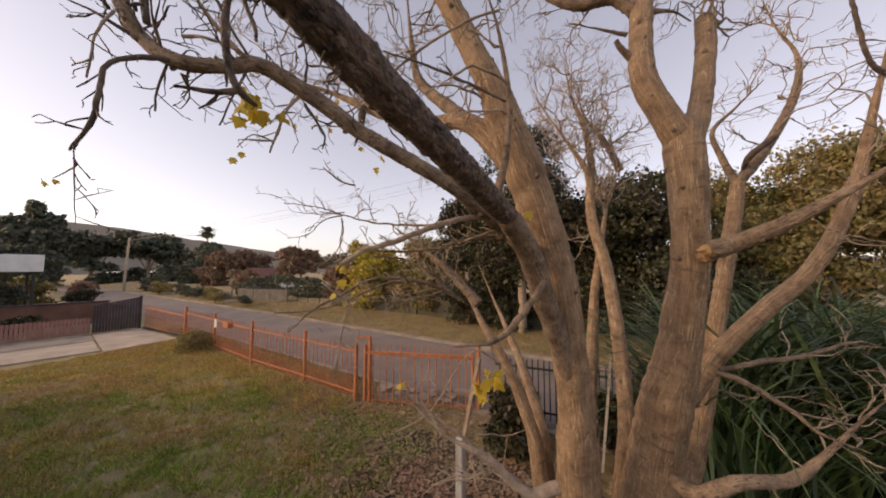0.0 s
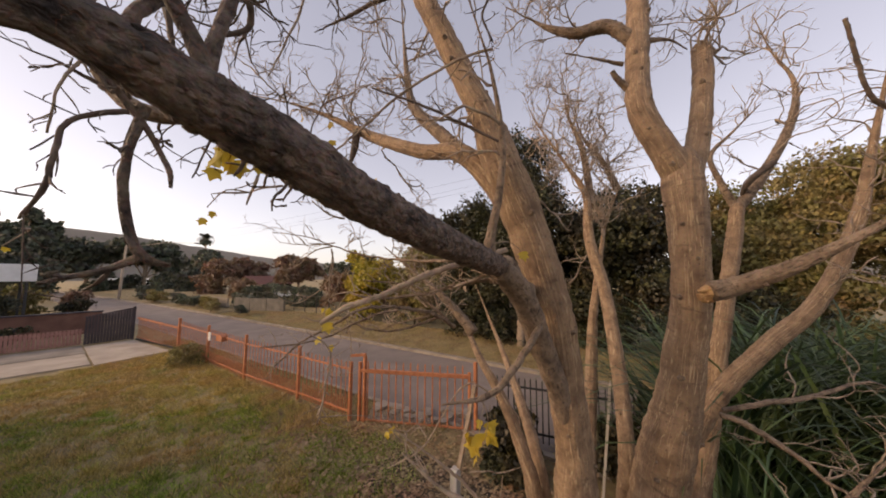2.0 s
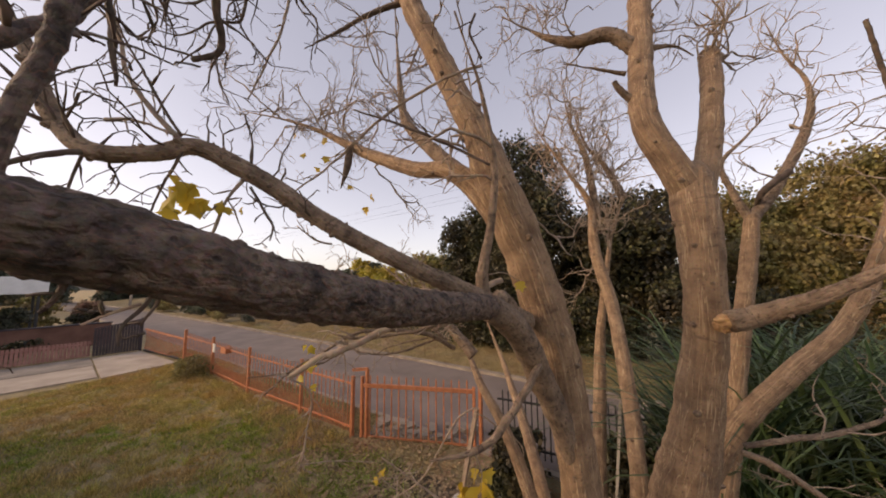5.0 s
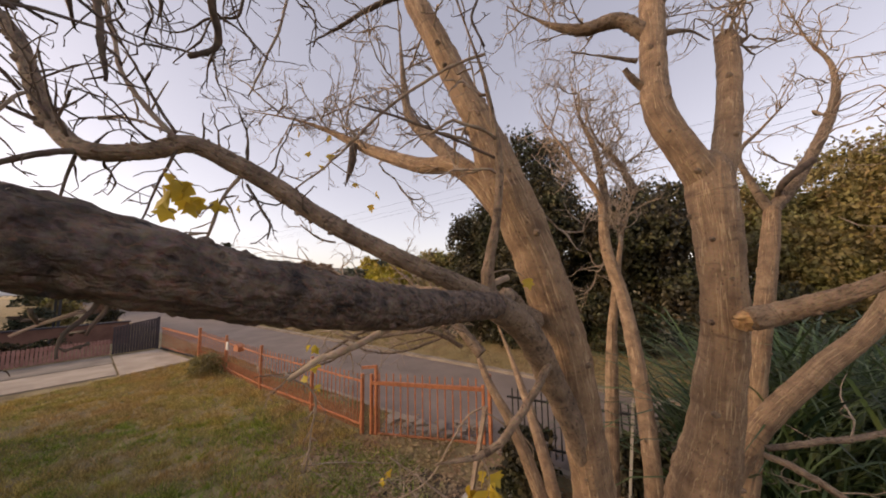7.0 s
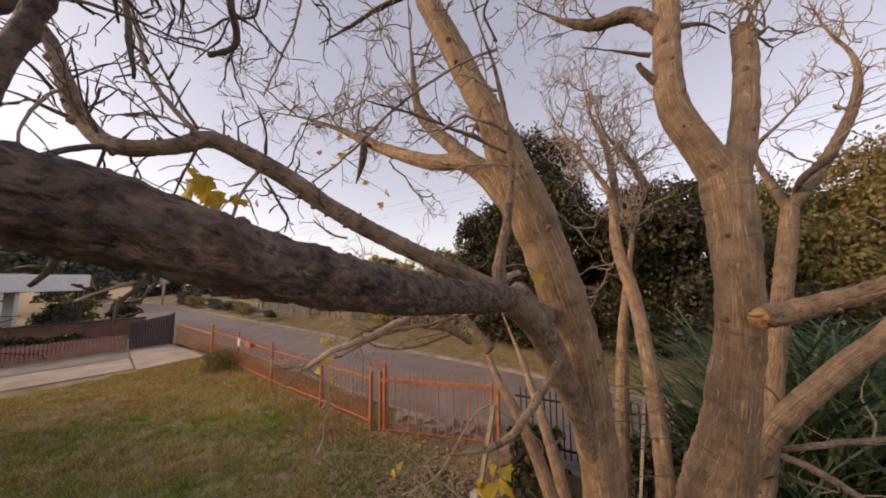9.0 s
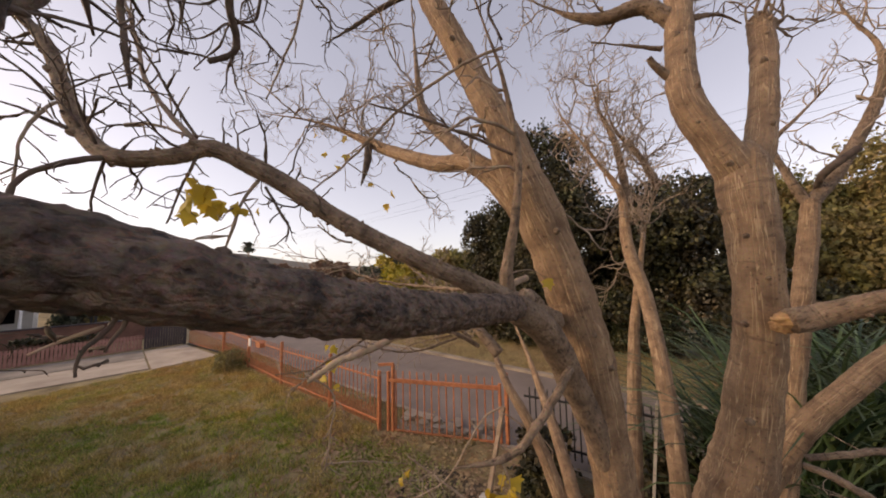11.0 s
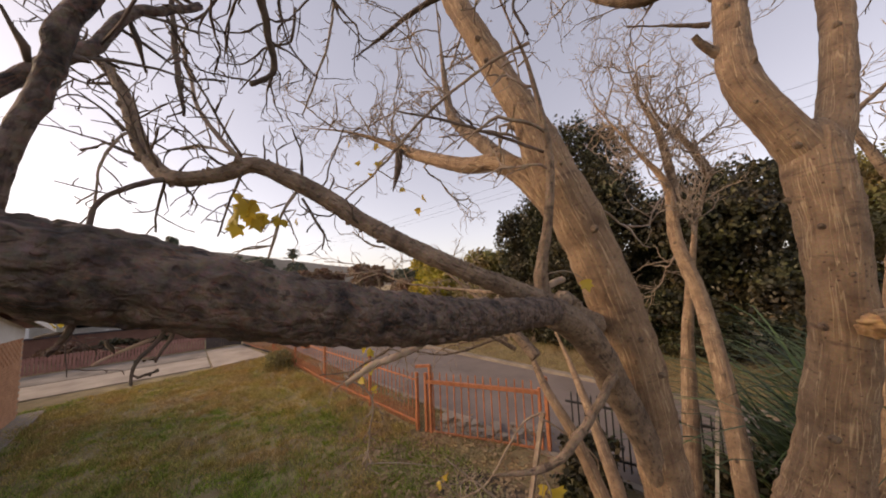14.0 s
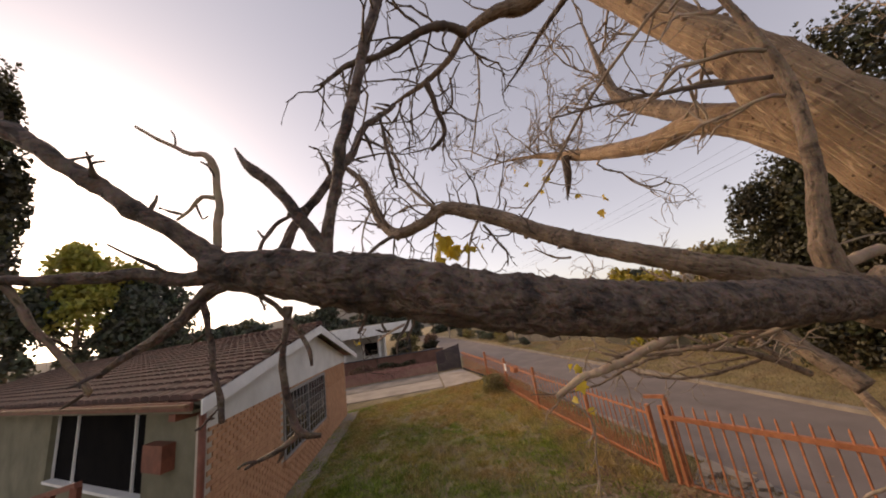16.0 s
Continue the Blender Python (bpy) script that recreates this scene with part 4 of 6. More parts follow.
knobs(11, 0.05, 0.75, 130, 0.003, 0.009, M_LIMB, 33)
knobs(0, 0.25, 0.9, 160, 0.006, 0.016, M_TRUNK, 34)
knobs(1, 0.25, 0.9, 160, 0.006, 0.016, M_TRUNK, 35)


# scars and short stubs where side shoots broke off
def stub(index, f, size, seed):
    rnd = random.Random(seed)
    smp = grown[index]
    k = min(len(smp) - 2, int(f * (len(smp) - 1)))
    along = Vector(smp[k + 1][:3] - smp[k][:3]).normalized()
    side = Vector((rnd.gauss(-0.6, 0.8), rnd.gauss(-0.3, 0.8), rnd.gauss(0, 0.3)))
    side = (side - along * side.dot(along)).normalized()
    p = Vector(smp[k][:3])
    r = smp[k][3]
    pts = [np.array((*(p + side * r * 0.6), size * 1.5)), np.array((*(p + side * r * 0.98 + along * size * 0.3), size * 1.25)), np.array((*(p + side * (r + size * 0.9) + along * size * 0.8), size * 0.8)), np.array((*(p + side * (r + size * 1.25) + along * size), size * 0.35))]
    verts, faces, grain = [], [], []
    tube_data(verts, faces, pts, 9, 0.4, 0.5, seed * 1.3, 0.1, grain)
    me = mesh_of("knot", verts, faces)
    me.attributes.new("grain", 'FLOAT_VECTOR', 'POINT').data.foreach_set("vector", grain)
    part_mesh("knot", me, M_LIMB, tree, "dark knot of a broken shoot")


for index, n, lo, hi, size in ((0, 16, 0.35, 0.98, 0.018), (1, 12, 0.45, 0.98, 0.018), (7, 9, 0.05, 0.9, 0.018), (8, 8, 0.05, 0.95, 0.017), (9, 10, 0.1, 0.8, 0.013), (2, 8, 0.3, 0.8, 0.014), (6, 8, 0.3, 0.9, 0.014), (11, 34, 0.06, 0.97, 0.011), (13, 6, 0.2, 0.8, 0.010), (14, 6, 0.1, 0.8, 0.010)):
    for i in range(n):
        stub(index, lo + (hi - lo) * (i + 0.5 + 0.4 * math.sin(i * 7.1 + index)) / n, size * (0.75 + 0.25 * math.sin(i * 3.7 + index)), 900 + 40 * index + i)


# the last yellow leaves
def lobed_leaf(verts, faces, at, size, rnd):
    """A folded five-lobed leaf hanging from at."""
    hang = Vector((rnd.gauss(0, 0.4), rnd.gauss(0, 0.4), -1)).normalized()
    side = hang.cross(Vector((rnd.gauss(0, 1), rnd.gauss(0, 1), 0.2))).normalized()
    out = hang.cross(side)
    b = len(verts)
    prof = ((0.0, 0.0), (0.28, 0.05), (0.5, 0.2), (0.36, 0.36), (0.55, 0.62), (0.26, 0.62), (0.0, 1.0))
    for y in (0.0, 0.3, 0.62, 1.0):
        verts.append(tuple(Vector(at) + hang * size * y + out * size * 0.12 * math.sin(3 * y)))
    for s in (1, -1):
        c = len(verts)
        for x, y in prof[1:-1]:
            verts.append(tuple(Vector(at) + hang * size * y + side * size * x * s + out * size * (0.3 * x + 0.1 * math.sin(5 * y + s))))
        for q in ((b, c, b + 1), (c, c + 1, b + 1), (c + 1, c + 2, b + 1), (b + 1, c + 2, b + 2), (c + 2, c + 3, b + 2), (c + 3, c + 4, b + 2), (b + 2, c + 4, b + 3)):
            faces.append(q if s > 0 else q[::-1])


def leaf_cluster(x, y, z, n, size, spread, seed):
    rnd = random.Random(seed)
    c = np.array((x, y, z))
    near = min((q for g in grown for q in g[2:-1:3] if q[2] > z + 0.02), key=lambda q: np.linalg.norm(q[:3] - c) + 0.3 * math.hypot(q[0] - x, q[1] - y))
    if np.linalg.norm(near[:3] - c) > 0.5:
        return
    verts, faces = [], []
    mid = (near[:3] + c) / 2 + np.array((rnd.gauss(0, 0.03), rnd.gauss(0, 0.03), 0.03))
    tube_data(verts, faces, spline([(*near[:3], 0.004), (*mid, 0.0028), (x, y, z, 0.0016)], 0.03), 4)
    part_mesh("twig", mesh_of("twig", verts, faces), M_TWIG, tree)
    for i in range(n):
        verts, faces = [], []
        lobed_leaf(verts, faces, (x + rnd.gauss(0, spread), y + rnd.gauss(0, spread), z + rnd.gauss(0, spread)), 0.8 * size * rnd.uniform(0.7, 1.25), rnd)
        part_mesh("leaf", mesh_of("leaf", verts, faces), M_DRYLEAF, tree, "yellow autumn leaf")


leaf_cluster(-4.398, -4.284, 3.781, 6, 0.092, 0.03, 300)
leaf_cluster(-4.369, -4.236, 3.743, 2, 0.085, 0.02, 301)
leaf_cluster(-4.280, -4.338, 3.720, 3, 0.06, 0.02, 302)
leaf_cluster(-2.965, -2.628, 4.875, 5, 0.1, 0.1, 303)
leaf_cluster(-3.809, -1.855, 5.382, 4, 0.12, 0.1, 304)
leaf_cluster(-2.429, -3.041, 4.390, 2, 0.12, 0.05, 305)
leaf_cluster(-2.581, -2.879, 4.523, 2, 0.11, 0.05, 306)
leaf_cluster(-3.155, -5.007, 3.447, 1, 0.09, 0.01, 307)
leaf_cluster(-4.854, -3.985, 3.383, 2, 0.034, 0.02, 308)
leaf_cluster(-4.034, -3.955, 3.350, 2, 0.068, 0.03, 309)
leaf_cluster(-4.488, -4.383, 3.524, 2, 0.038, 0.02, 310)
leaf_cluster(-3.209, -4.189, 2.498, 2, 0.068, 0.04, 311)
leaf_cluster(-3.363, -4.863, 2.438, 5, 0.115, 0.06, 312)
leaf_cluster(-3.883, -4.574, 2.128, 3, 0.105, 0.06, 313)
leaf_cluster(-3.809, -4.035, 3.100, 2, 0.072, 0.04, 314)
leaf_cluster(-3.875, -3.785, 2.968, 2, 0.08, 0.05, 315)
leaf_cluster(-3.342, -4.811, 2.457, 4, 0.110, 0.06, 316)
leaf_cluster(-3.409, -4.260, 2.410, 2, 0.060, 0.05, 317)
leaf_cluster(-3.722, -4.019, 3.006, 3, 0.072, 0.06, 318)


# ---- foliage ----
def leaf_cloud(rnd, blobs, count, size, flat=0.6, aspect=1.5):
    """Many small leaves over lumpy blobs (x, y, z, rx, ry, rz)."""
    rs = np.random.RandomState(rnd)
    b = np.array(blobs, float)
    w = (b[:, 3] * b[:, 4] * b[:, 5]) ** (2 / 3)
    pick = rs.choice(len(b), count, p=w / w.sum())
    d = rs.normal(size=(count, 3))
    d /= np.linalg.norm(d, axis=1)[:, None]
    d[:, 2] = np.where(d[:, 2] < -0.35, -d[:, 2], d[:, 2])
    lump = np.array([noise.noise(Vector(v) * 2.6 + Vector((float(k) * 7.3, 0, 0))) for v, k in zip(d, pick)])
    rad = (0.80 + 0.42 * lump) * (rs.uniform(0.45, 1.08, count) ** 0.6)
    c = b[pick, :3] + d * b[pick, 3:] * rad[:, None]
    a = rs.normal(size=(count, 3))
    a[:, 2] -= 0.5
    a /= np.linalg.norm(a, axis=1)[:, None]
    n = d + rs.normal(size=(count, 3)) * flat
    s = np.cross(a, n)
    s /= np.linalg.norm(s, axis=1)[:, None] + 1e-9
    sz = size * rs.uniform(0.6, 1.35, count)[:, None]
    a, s = a * sz * aspect / 2, s * sz / 2
    v = np.stack([c - a, c + s * 0.9 - a * 0.1, c + a, c - s * 0.9 - a * 0.1], 1).reshape(-1, 3)
    q = np.arange(count * 4).reshape(-1, 4)
    return v.tolist(), q.tolist()


def leafy_tree(name, label, base, height, blobs, count, size, material, seed, trunk_r=0.15, category="tree", limbs=5, bark_mat=None):
    """A tree or bush: a tapered trunk, limbs into its crown, and a crown of small leaves."""
    rnd = random.Random(seed)
    t = tagged(empty(name, base), label, category)
    bx, by, bz = base
    verts, faces = [], []
    tube_data(verts, faces, spline([(bx, by, bz - 0.3, trunk_r), (bx + rnd.uniform(-.1, .1), by, bz + height * 0.3, trunk_r * 0.8), (bx, by + rnd.uniform(-.1, .1), bz + height * 0.62, trunk_r * 0.45)], 0.3), 8, 0.2)
    part_mesh("trunk", mesh_of("trunk", verts, faces), bark_mat or M_TWIG, t)
    for i in range(limbs):
        verts, faces = [], []
        q = blobs[i % len(blobs)]
        z = bz + height * rnd.uniform(0.2, 0.45)
        tube_data(verts, faces, spline([(bx, by, z, trunk_r * 0.45), ((bx + q[0]) / 2, (by + q[1]) / 2, (z + q[2]) / 2 + 0.1, trunk_r * 0.3), (q[0], q[1], q[2] + q[5] * 0.4, trunk_r * 0.1)], 0.3), 6, 0.2)
        part_mesh("limb", mesh_of("limb", verts, faces), bark_mat or M_TWIG, t)
    if category == "bush":
        blobs = blobs + [(q[0], q[1], bz + 0.3 * (q[2] - bz), q[3], q[4], q[5] * 0.9) for q in blobs[::2]]
    v, f = leaf_cloud(seed, blobs, count, size)
    part_mesh("crown", mesh_of("crown", v, f), material, t, smooth=False)
    return t


def blobs_in(seed, c, r, n, small=0.45):
    """n overlapping lumps inside the ellipsoid c, r."""
    rnd = random.Random(seed)
    out = []
    for i in range(n):
        d = Vector((rnd.gauss(0, 1), rnd.gauss(0, 1), rnd.gauss(0, 1))).normalized() * rnd.uniform(0.25, 0.75)
        k = small * rnd.uniform(0.7, 1.3)
        out.append((c[0] + d.x * r[0], c[1] + d.y * r[1], c[2] + d.z * r[2], r[0] * k, r[1] * k, r[2] * k))
    return out


L_DARK = leafy("dark_evergreen_leaf", (0.010, 0.012, 0.006), (0.088, 0.080, 0.030))
L_OLIVE = leafy("olive_leaf", (0.12, 0.100, 0.038), (0.32, 0.26, 0.095), 0.35)
L_YELLOW = leafy("yellow_leaf", (0.24, 0.19, 0.02), (0.50, 0.40, 0.05))
L_RUST = leafy("russet_leaf", (0.13, 0.075, 0.045), (0.26, 0.165, 0.10))
# green lightened and greyed to carry the haze of distance
L_FAR = leafy("hazed_green_leaf", (0.042, 0.052, 0.038), (0.125, 0.132, 0.084))
L_REED = leafy("strap_leaf", (0.016, 0.036, 0.014), (0.15, 0.21, 0.075), 0.2, 0.4)
# sunset backlight is put into this bright lime leaf colour
L_LIT = leafy("sunlit_lime_leaf", (0.25, 0.24, 0.05), (0.50, 0.46, 0.10), 0.5)
L_GRASS = leafy("lawn_blade", (0.20, 0.148, 0.044), (0.76, 0.57, 0.215), 0.4, 0.8)
L_VERGE = leafy("verge_blade", (0.16, 0.12, 0.052), (0.52, 0.41, 0.21), 0.4, 0.8)
L_GREENGRASS = leafy("green_lawn_blade", (0.070, 0.105, 0.014), (0.46, 0.53, 0.095), 0.4, 0.8)
L_LITTER = leafy("fallen_leaf", (0.16, 0.09, 0.045), (0.42, 0.29, 0.17), 0.1, 0.9)

def plant(k, name, label, base, c, r, lumps, count, size, material, trunk_r, category):
    """A leafy tree or bush with its crown in the ellipsoid c, r."""
    return leafy_tree(name, label, base, c[2] + r[2] - base[2], blobs_in(20 + k, c, r, lumps), count, size, material, 20 + k, trunk_r, category)


plant(0, "evergreen_tree", "dense dark green broadleaf evergreen across the road", (10.6, -5.2, 0.4), (10.6, -5.2, 4.0), (3.6, 3.6, 4.0), 20, 60000, 0.105, L_DARK, 0.25, "tree")
plant(1, "evergreen_tree", "dark evergreen with a ragged feathery top", (8.4, -1.1, 0.4), (8.4, -1.1, 4.8), (2.4, 3.0, 4.8), 22, 46000, 0.095, L_DARK, 0.2, "tree")
plant(2, "evergreen_tree", "dark low evergreen filling the hedge row", (9.2, 1.6, 0.4), (9.2, 1.4, 2.0), (1.8, 2.6, 2.2), 14, 24000, 0.095, L_DARK, 0.15, "tree")
plant(3, "hedge_bush", "dark dense hedge bush reaching the ground", (11.0, -7.5, 0.4), (11.0, -7.5, 1.9), (2.4, 2.8, 2.0), 16, 26000, 0.10, L_DARK, 0.1, "bush")
plant(4, "hedge_bush", "dark dense hedge bush reaching the ground", (9.6, -3.6, 0.4), (9.6, -3.4, 1.7), (1.8, 2.6, 1.9), 16, 26000, 0.10, L_DARK, 0.1, "bush")
plant(86, "evergreen_tree", "dark evergreen between two taller ones across the road", (11.2, -2.4, 0.4), (11.2, -2.4, 2.9), (1.8, 2.6, 3.0), 16, 26000, 0.10, L_DARK, 0.2, "tree")
plant(5, "hedge_bush", "dark dense hedge bush reaching the ground", (8.6, -0.6, 0.4), (8.8, -0.4, 1.6), (1.3, 2.2, 1.8), 14, 22000, 0.09, L_DARK, 0.1, "bush")
plant(6, "hedge_bush", "olive hedge bush reaching the ground", (13.6, -11.0, 0.4), (13.6, -11.0, 1.9), (2.6, 3.2, 2.0), 16, 26000, 0.11, L_OLIVE, 0.1, "bush")
plant(7, "hedge_bush", "olive hedge bush reaching the ground", (13.0, -16.5, 0.4), (13.0, -16.5, 1.8), (2.8, 3.6, 2.0), 16, 26000, 0.11, L_OLIVE, 0.1, "bush")
plant(8, "hedge_bush", "olive-brown hedge bush behind the boundary wall", (10.4, 3.4, 0.4), (10.4, 3.6, 1.6), (1.2, 2.6, 1.5), 14, 12000, 0.12, L_OLIVE, 0.1, "bush")
plant(9, "hedge_bush", "olive-brown hedge bush behind the boundary wall", (10.6, 8.6, 0.4), (10.6, 8.4, 1.5), (1.2, 2.4, 1.4), 14, 10000, 0.12, L_RUST, 0.1, "bush")
plant(10, "garden_tree", "olive garden tree beyond the boundary wall", (16.0, 10.0, 0.4), (16.0, 10.0, 3.0), (3.0, 4.5, 2.8), 14, 10000, 0.2, L_OLIVE, 0.2, "tree")
plant(11, "garden_tree", "dark garden tree far past the road", (20.0, 22.0, 0.4), (20.0, 22.0, 3.0), (4.0, 5.0, 3.0), 14, 9000, 0.25, L_FAR, 0.2, "tree")
plant(12, "garden_tree", "dark garden tree past the neighbouring house", (-9.0, 52.0, 0.0), (-9.0, 52.0, 4.6), (5.0, 5.0, 4.6), 14, 9000, 0.4, L_FAR, 0.3, "tree")
plant(13, "garden_tree", "dark green roadside tree past the carport", (-1.6, 58.0, 0.0), (-1.6, 58.0, 3.4), (3.4, 3.4, 3.4), 14, 8000, 0.36, L_FAR, 0.3, "tree")
plant(14, "olive_tree", "tall yellow-green tree with thinning leaves", (16.5, -13.0, 0.4), (16.5, -13.2, 5.6), (4.2, 4.2, 3.8), 18, 40000, 0.12, L_OLIVE, 0.25, "tree")
plant(15, "olive_tree", "broad olive-brown tree with thinning leaves", (14.3, -9.5, 0.4), (14.3, -9.6, 4.0), (3.0, 3.0, 3.4), 16, 34000, 0.11, L_OLIVE, 0.22, "tree")
plant(16, "olive_tree", "broad olive tree beyond the strap-leaved clumps", (12.0, -17.0, 0.4), (12.0, -17.0, 4.4), (3.8, 3.8, 3.8), 16, 18000, 0.17, L_OLIVE, 0.22, "tree")
plant(17, "yellow_bush", "rounded bush with bright yellow autumn leaves", (9.6, 10.6, 0.4), (9.6, 10.6, 3.0), (2.3, 2.6, 2.4), 14, 15000, 0.15, L_YELLOW, 0.1, "bush")
plant(18, "olive_bush", "olive and yellow shrub over the garden wall", (9.8, 6.0, 0.4), (9.8, 6.2, 2.2), (1.5, 2.6, 1.7), 14, 14000, 0.13, L_OLIVE, 0.1, "bush")
plant(19, "russet_bush", "russet leafless-looking shrub over the garden wall", (10.5, 14.2, 0.4), (10.5, 14.2, 2.2), (1.6, 2.2, 1.8), 12, 10000, 0.13, L_RUST, 0.1, "bush")
plant(20, "russet_tree", "russet autumn tree far down the road", (17.0, 45.0, 0.2), (17.0, 45.0, 3.4), (4.5, 5.0, 3.0), 14, 9000, 0.32, L_RUST, 0.2, "tree")
plant(21, "russet_tree", "russet autumn tree beside a far house", (21.0, 37.0, 0.2), (21.0, 37.0, 3.6), (4.0, 4.0, 3.0), 14, 8000, 0.32, L_RUST, 0.2, "tree")
plant(22, "roadside_tree", "tall dark roadside tree", (-2.5, 70.0, -0.5), (-1.6, 70.5, 7.6), (4.2, 4.2, 6.2), 16, 9000, 0.5, L_FAR, 0.4, "tree")
plant(23, "roadside_tree", "dark green roadside tree", (6.0, 82.0, -0.5), (6.0, 82.0, 5.5), (6.0, 5.0, 5.5), 14, 8000, 0.55, L_FAR, 0.4, "tree")
plant(24, "roadside_tree", "dark green roadside tree", (13.0, 78.0, -0.5), (13.0, 78.0, 5.6), (6.0, 6.0, 5.4), 14, 8000, 0.55, L_FAR, 0.4, "tree")
plant(25, "roadside_tree", "dark green roadside tree", (20.0, 68.0, -0.5), (19.5, 68.0, 4.6), (4.0, 5.0, 4.6), 14, 8000, 0.5, L_FAR, 0.4, "tree")
plant(26, "garden_tree", "dark garden tree behind the neighbouring house", (-15.0, 40.0, 0.0), (-15.0, 40.0, 4.5), (5.0, 4.0, 4.0), 14, 8000, 0.35, L_FAR, 0.3, "tree")
plant(27, "conifer", "tall dark conifer behind the house", (-24.4, 11.4, 0.0), (-24.4, 11.4, 10.6), (1.9, 1.9, 10.6), 26, 26000, 0.22, L_DARK, 0.3, "tree")
# its sunlit look comes from the leaf colour
plant(28, "sunlit_tree", "tree with the low sun's glow painted into its lime-yellow leaves", (-34.0, 28.5, 0.0), (-34.0, 28.5, 11.5), (5.2, 3.5, 5.9), 14, 9000, 0.34, L_LIT, 0.3, "tree")
plant(29, "garden_tree", "dark tree behind the tiled roof", (-29.5, 32.0, 0.0), (-29.5, 32.0, 7.0), (4.5, 4.0, 6.6), 14, 8000, 0.34, L_FAR, 0.3, "tree")
plant(30, "fence_shrub", "small green shrub at the foot of the fence", (-0.45, 8.7, 0.0), (-0.5, 8.6, 0.35), (0.75, 1.0, 0.5), 14, 2600, 0.045, L_OLIVE, 0.03, "bush")
plant(31, "fence_shrub", "dark leafy shrub against the black fence", (0.5, -3.6, 0.0), (0.4, -3.7, 0.5), (0.6, 0.9, 0.7), 9, 4500, 0.07, L_DARK, 0.03, "bush")
plant(32, "fence_shrub", "dark leafy shrub against the black fence", (0.9, -5.6, 0.0), (1.0, -5.4, 0.6), (0.7, 1.2, 0.9), 10, 6000, 0.07, L_DARK, 0.03, "bush")
plant(33, "garden_shrub", "dark green shrub behind the low pink fence", (-4.8, 17.6, 0.0), (-4.8, 17.6, 0.6), (1.6, 0.6, 0.6), 9, 3000, 0.09, L_DARK, 0.04, "bush")
plant(34, "garden_shrub", "dark reddish shrub behind the low pink fence", (-7.4, 17.6, 0.0), (-7.4, 17.6, 0.6), (1.3, 0.6, 0.55), 9, 2600, 0.09, L_RUST, 0.04, "bush")
plant(35, "evergreen_tree", "dark evergreen with a rounded shoulder beside the road", (8.9, 1.9, 0.4), (8.9, 1.7, 4.4), (2.0, 1.9, 3.7), 18, 30000, 0.095, L_DARK, 0.2, "tree")
plant(36, "verge_shrub", "low green shrub on the far verge", (6.4, 21.0, 0.3), (6.4, 21.0, 0.6), (0.6, 1.2, 0.5), 9, 2500, 0.08, L_FAR, 0.03, "bush")
plant(37, "verge_shrub", "low yellow-green shrub on the far verge", (6.1, 25.5, 0.3), (6.1, 25.5, 0.6), (0.7, 1.6, 0.5), 9, 2500, 0.09, L_OLIVE, 0.03, "bush")
plant(38, "verge_shrub", "low green shrub on the far verge", (6.6, 31.0, 0.3), (6.6, 31.0, 0.7), (0.8, 2.0, 0.6), 9, 2500, 0.1, L_FAR, 0.03, "bush")
plant(39, "garden_tree", "dark tree in a row behind the tiled roof", (-36.5, 26.0, 0.0), (-36.5, 25.0, 7.2), (4.5, 3.5, 7.2), 14, 9000, 0.34, L_FAR, 0.3, "tree")
plant(40, "garden_tree", "dark tree in a row behind the tiled roof", (-32.0, 30.0, 0.0), (-31.5, 29.0, 6.4), (4.5, 3.5, 6.4), 14, 9000, 0.34, L_FAR, 0.3, "tree")
plant(41, "garden_tree", "dark tree in a row behind the tiled roof", (-22.0, 30.0, 0.0), (-21.5, 30.0, 3.8), (4.5, 3.0, 3.6), 14, 9000, 0.3, L_FAR, 0.3, "tree")
plant(61, "garden_shrub", "dark shrub beyond the carport", (-4.6, 25.5, 0.0), (-4.6, 25.5, 0.9), (1.4, 1.0, 1.0), 9, 3000, 0.12, L_FAR, 0.05, "bush")
plant(62, "garden_shrub", "dark shrub beyond the carport", (-2.0, 24.5, 0.0), (-2.0, 24.5, 0.9), (1.3, 1.0, 1.0), 9, 3000, 0.12, L_DARK, 0.05, "bush")
plant(63, "garden_shrub", "russet shrub beyond the carport", (-0.6, 30.5, 0.0), (-0.9, 30.5, 1.0), (1.0, 1.6, 1.2), 9, 3000, 0.13, L_RUST, 0.05, "bush")
plant(64, "garden_shrub", "olive shrub beyond the carport", (-3.4, 31.5, 0.0), (-3.4, 31.5, 1.2), (1.6, 1.2, 1.4), 9, 3000, 0.14, L_OLIVE, 0.05, "bush")
plant(71, "far_hedge", "dark hedge at the end of the road", (8.0, 78.0, -0.5), (8.0, 78.0, 2.0), (5.0, 2.5, 2.6), 12, 4000, 0.4, L_FAR, 0.1, "bush")
plant(72, "far_hedge", "dark hedge at the end of the road", (16.0, 70.0, -0.5), (16.0, 70.0, 2.4), (4.5, 3.0, 3.2), 12, 4000, 0.4, L_FAR, 0.1, "bush")
plant(73, "far_hedge", "dark hedge beside a far garden", (14.6, 57.0, 0.0), (14.6, 57.0, 2.2), (3.2, 3.0, 2.6), 12, 4000, 0.32, L_FAR, 0.1, "bush")
plant(74, "russet_bush", "russet-brown bush beside a far garden", (13.6, 47.0, 0.0), (13.6, 47.0, 1.9), (3.0, 3.4, 2.3), 12, 5000, 0.24, L_RUST, 0.1, "bush")
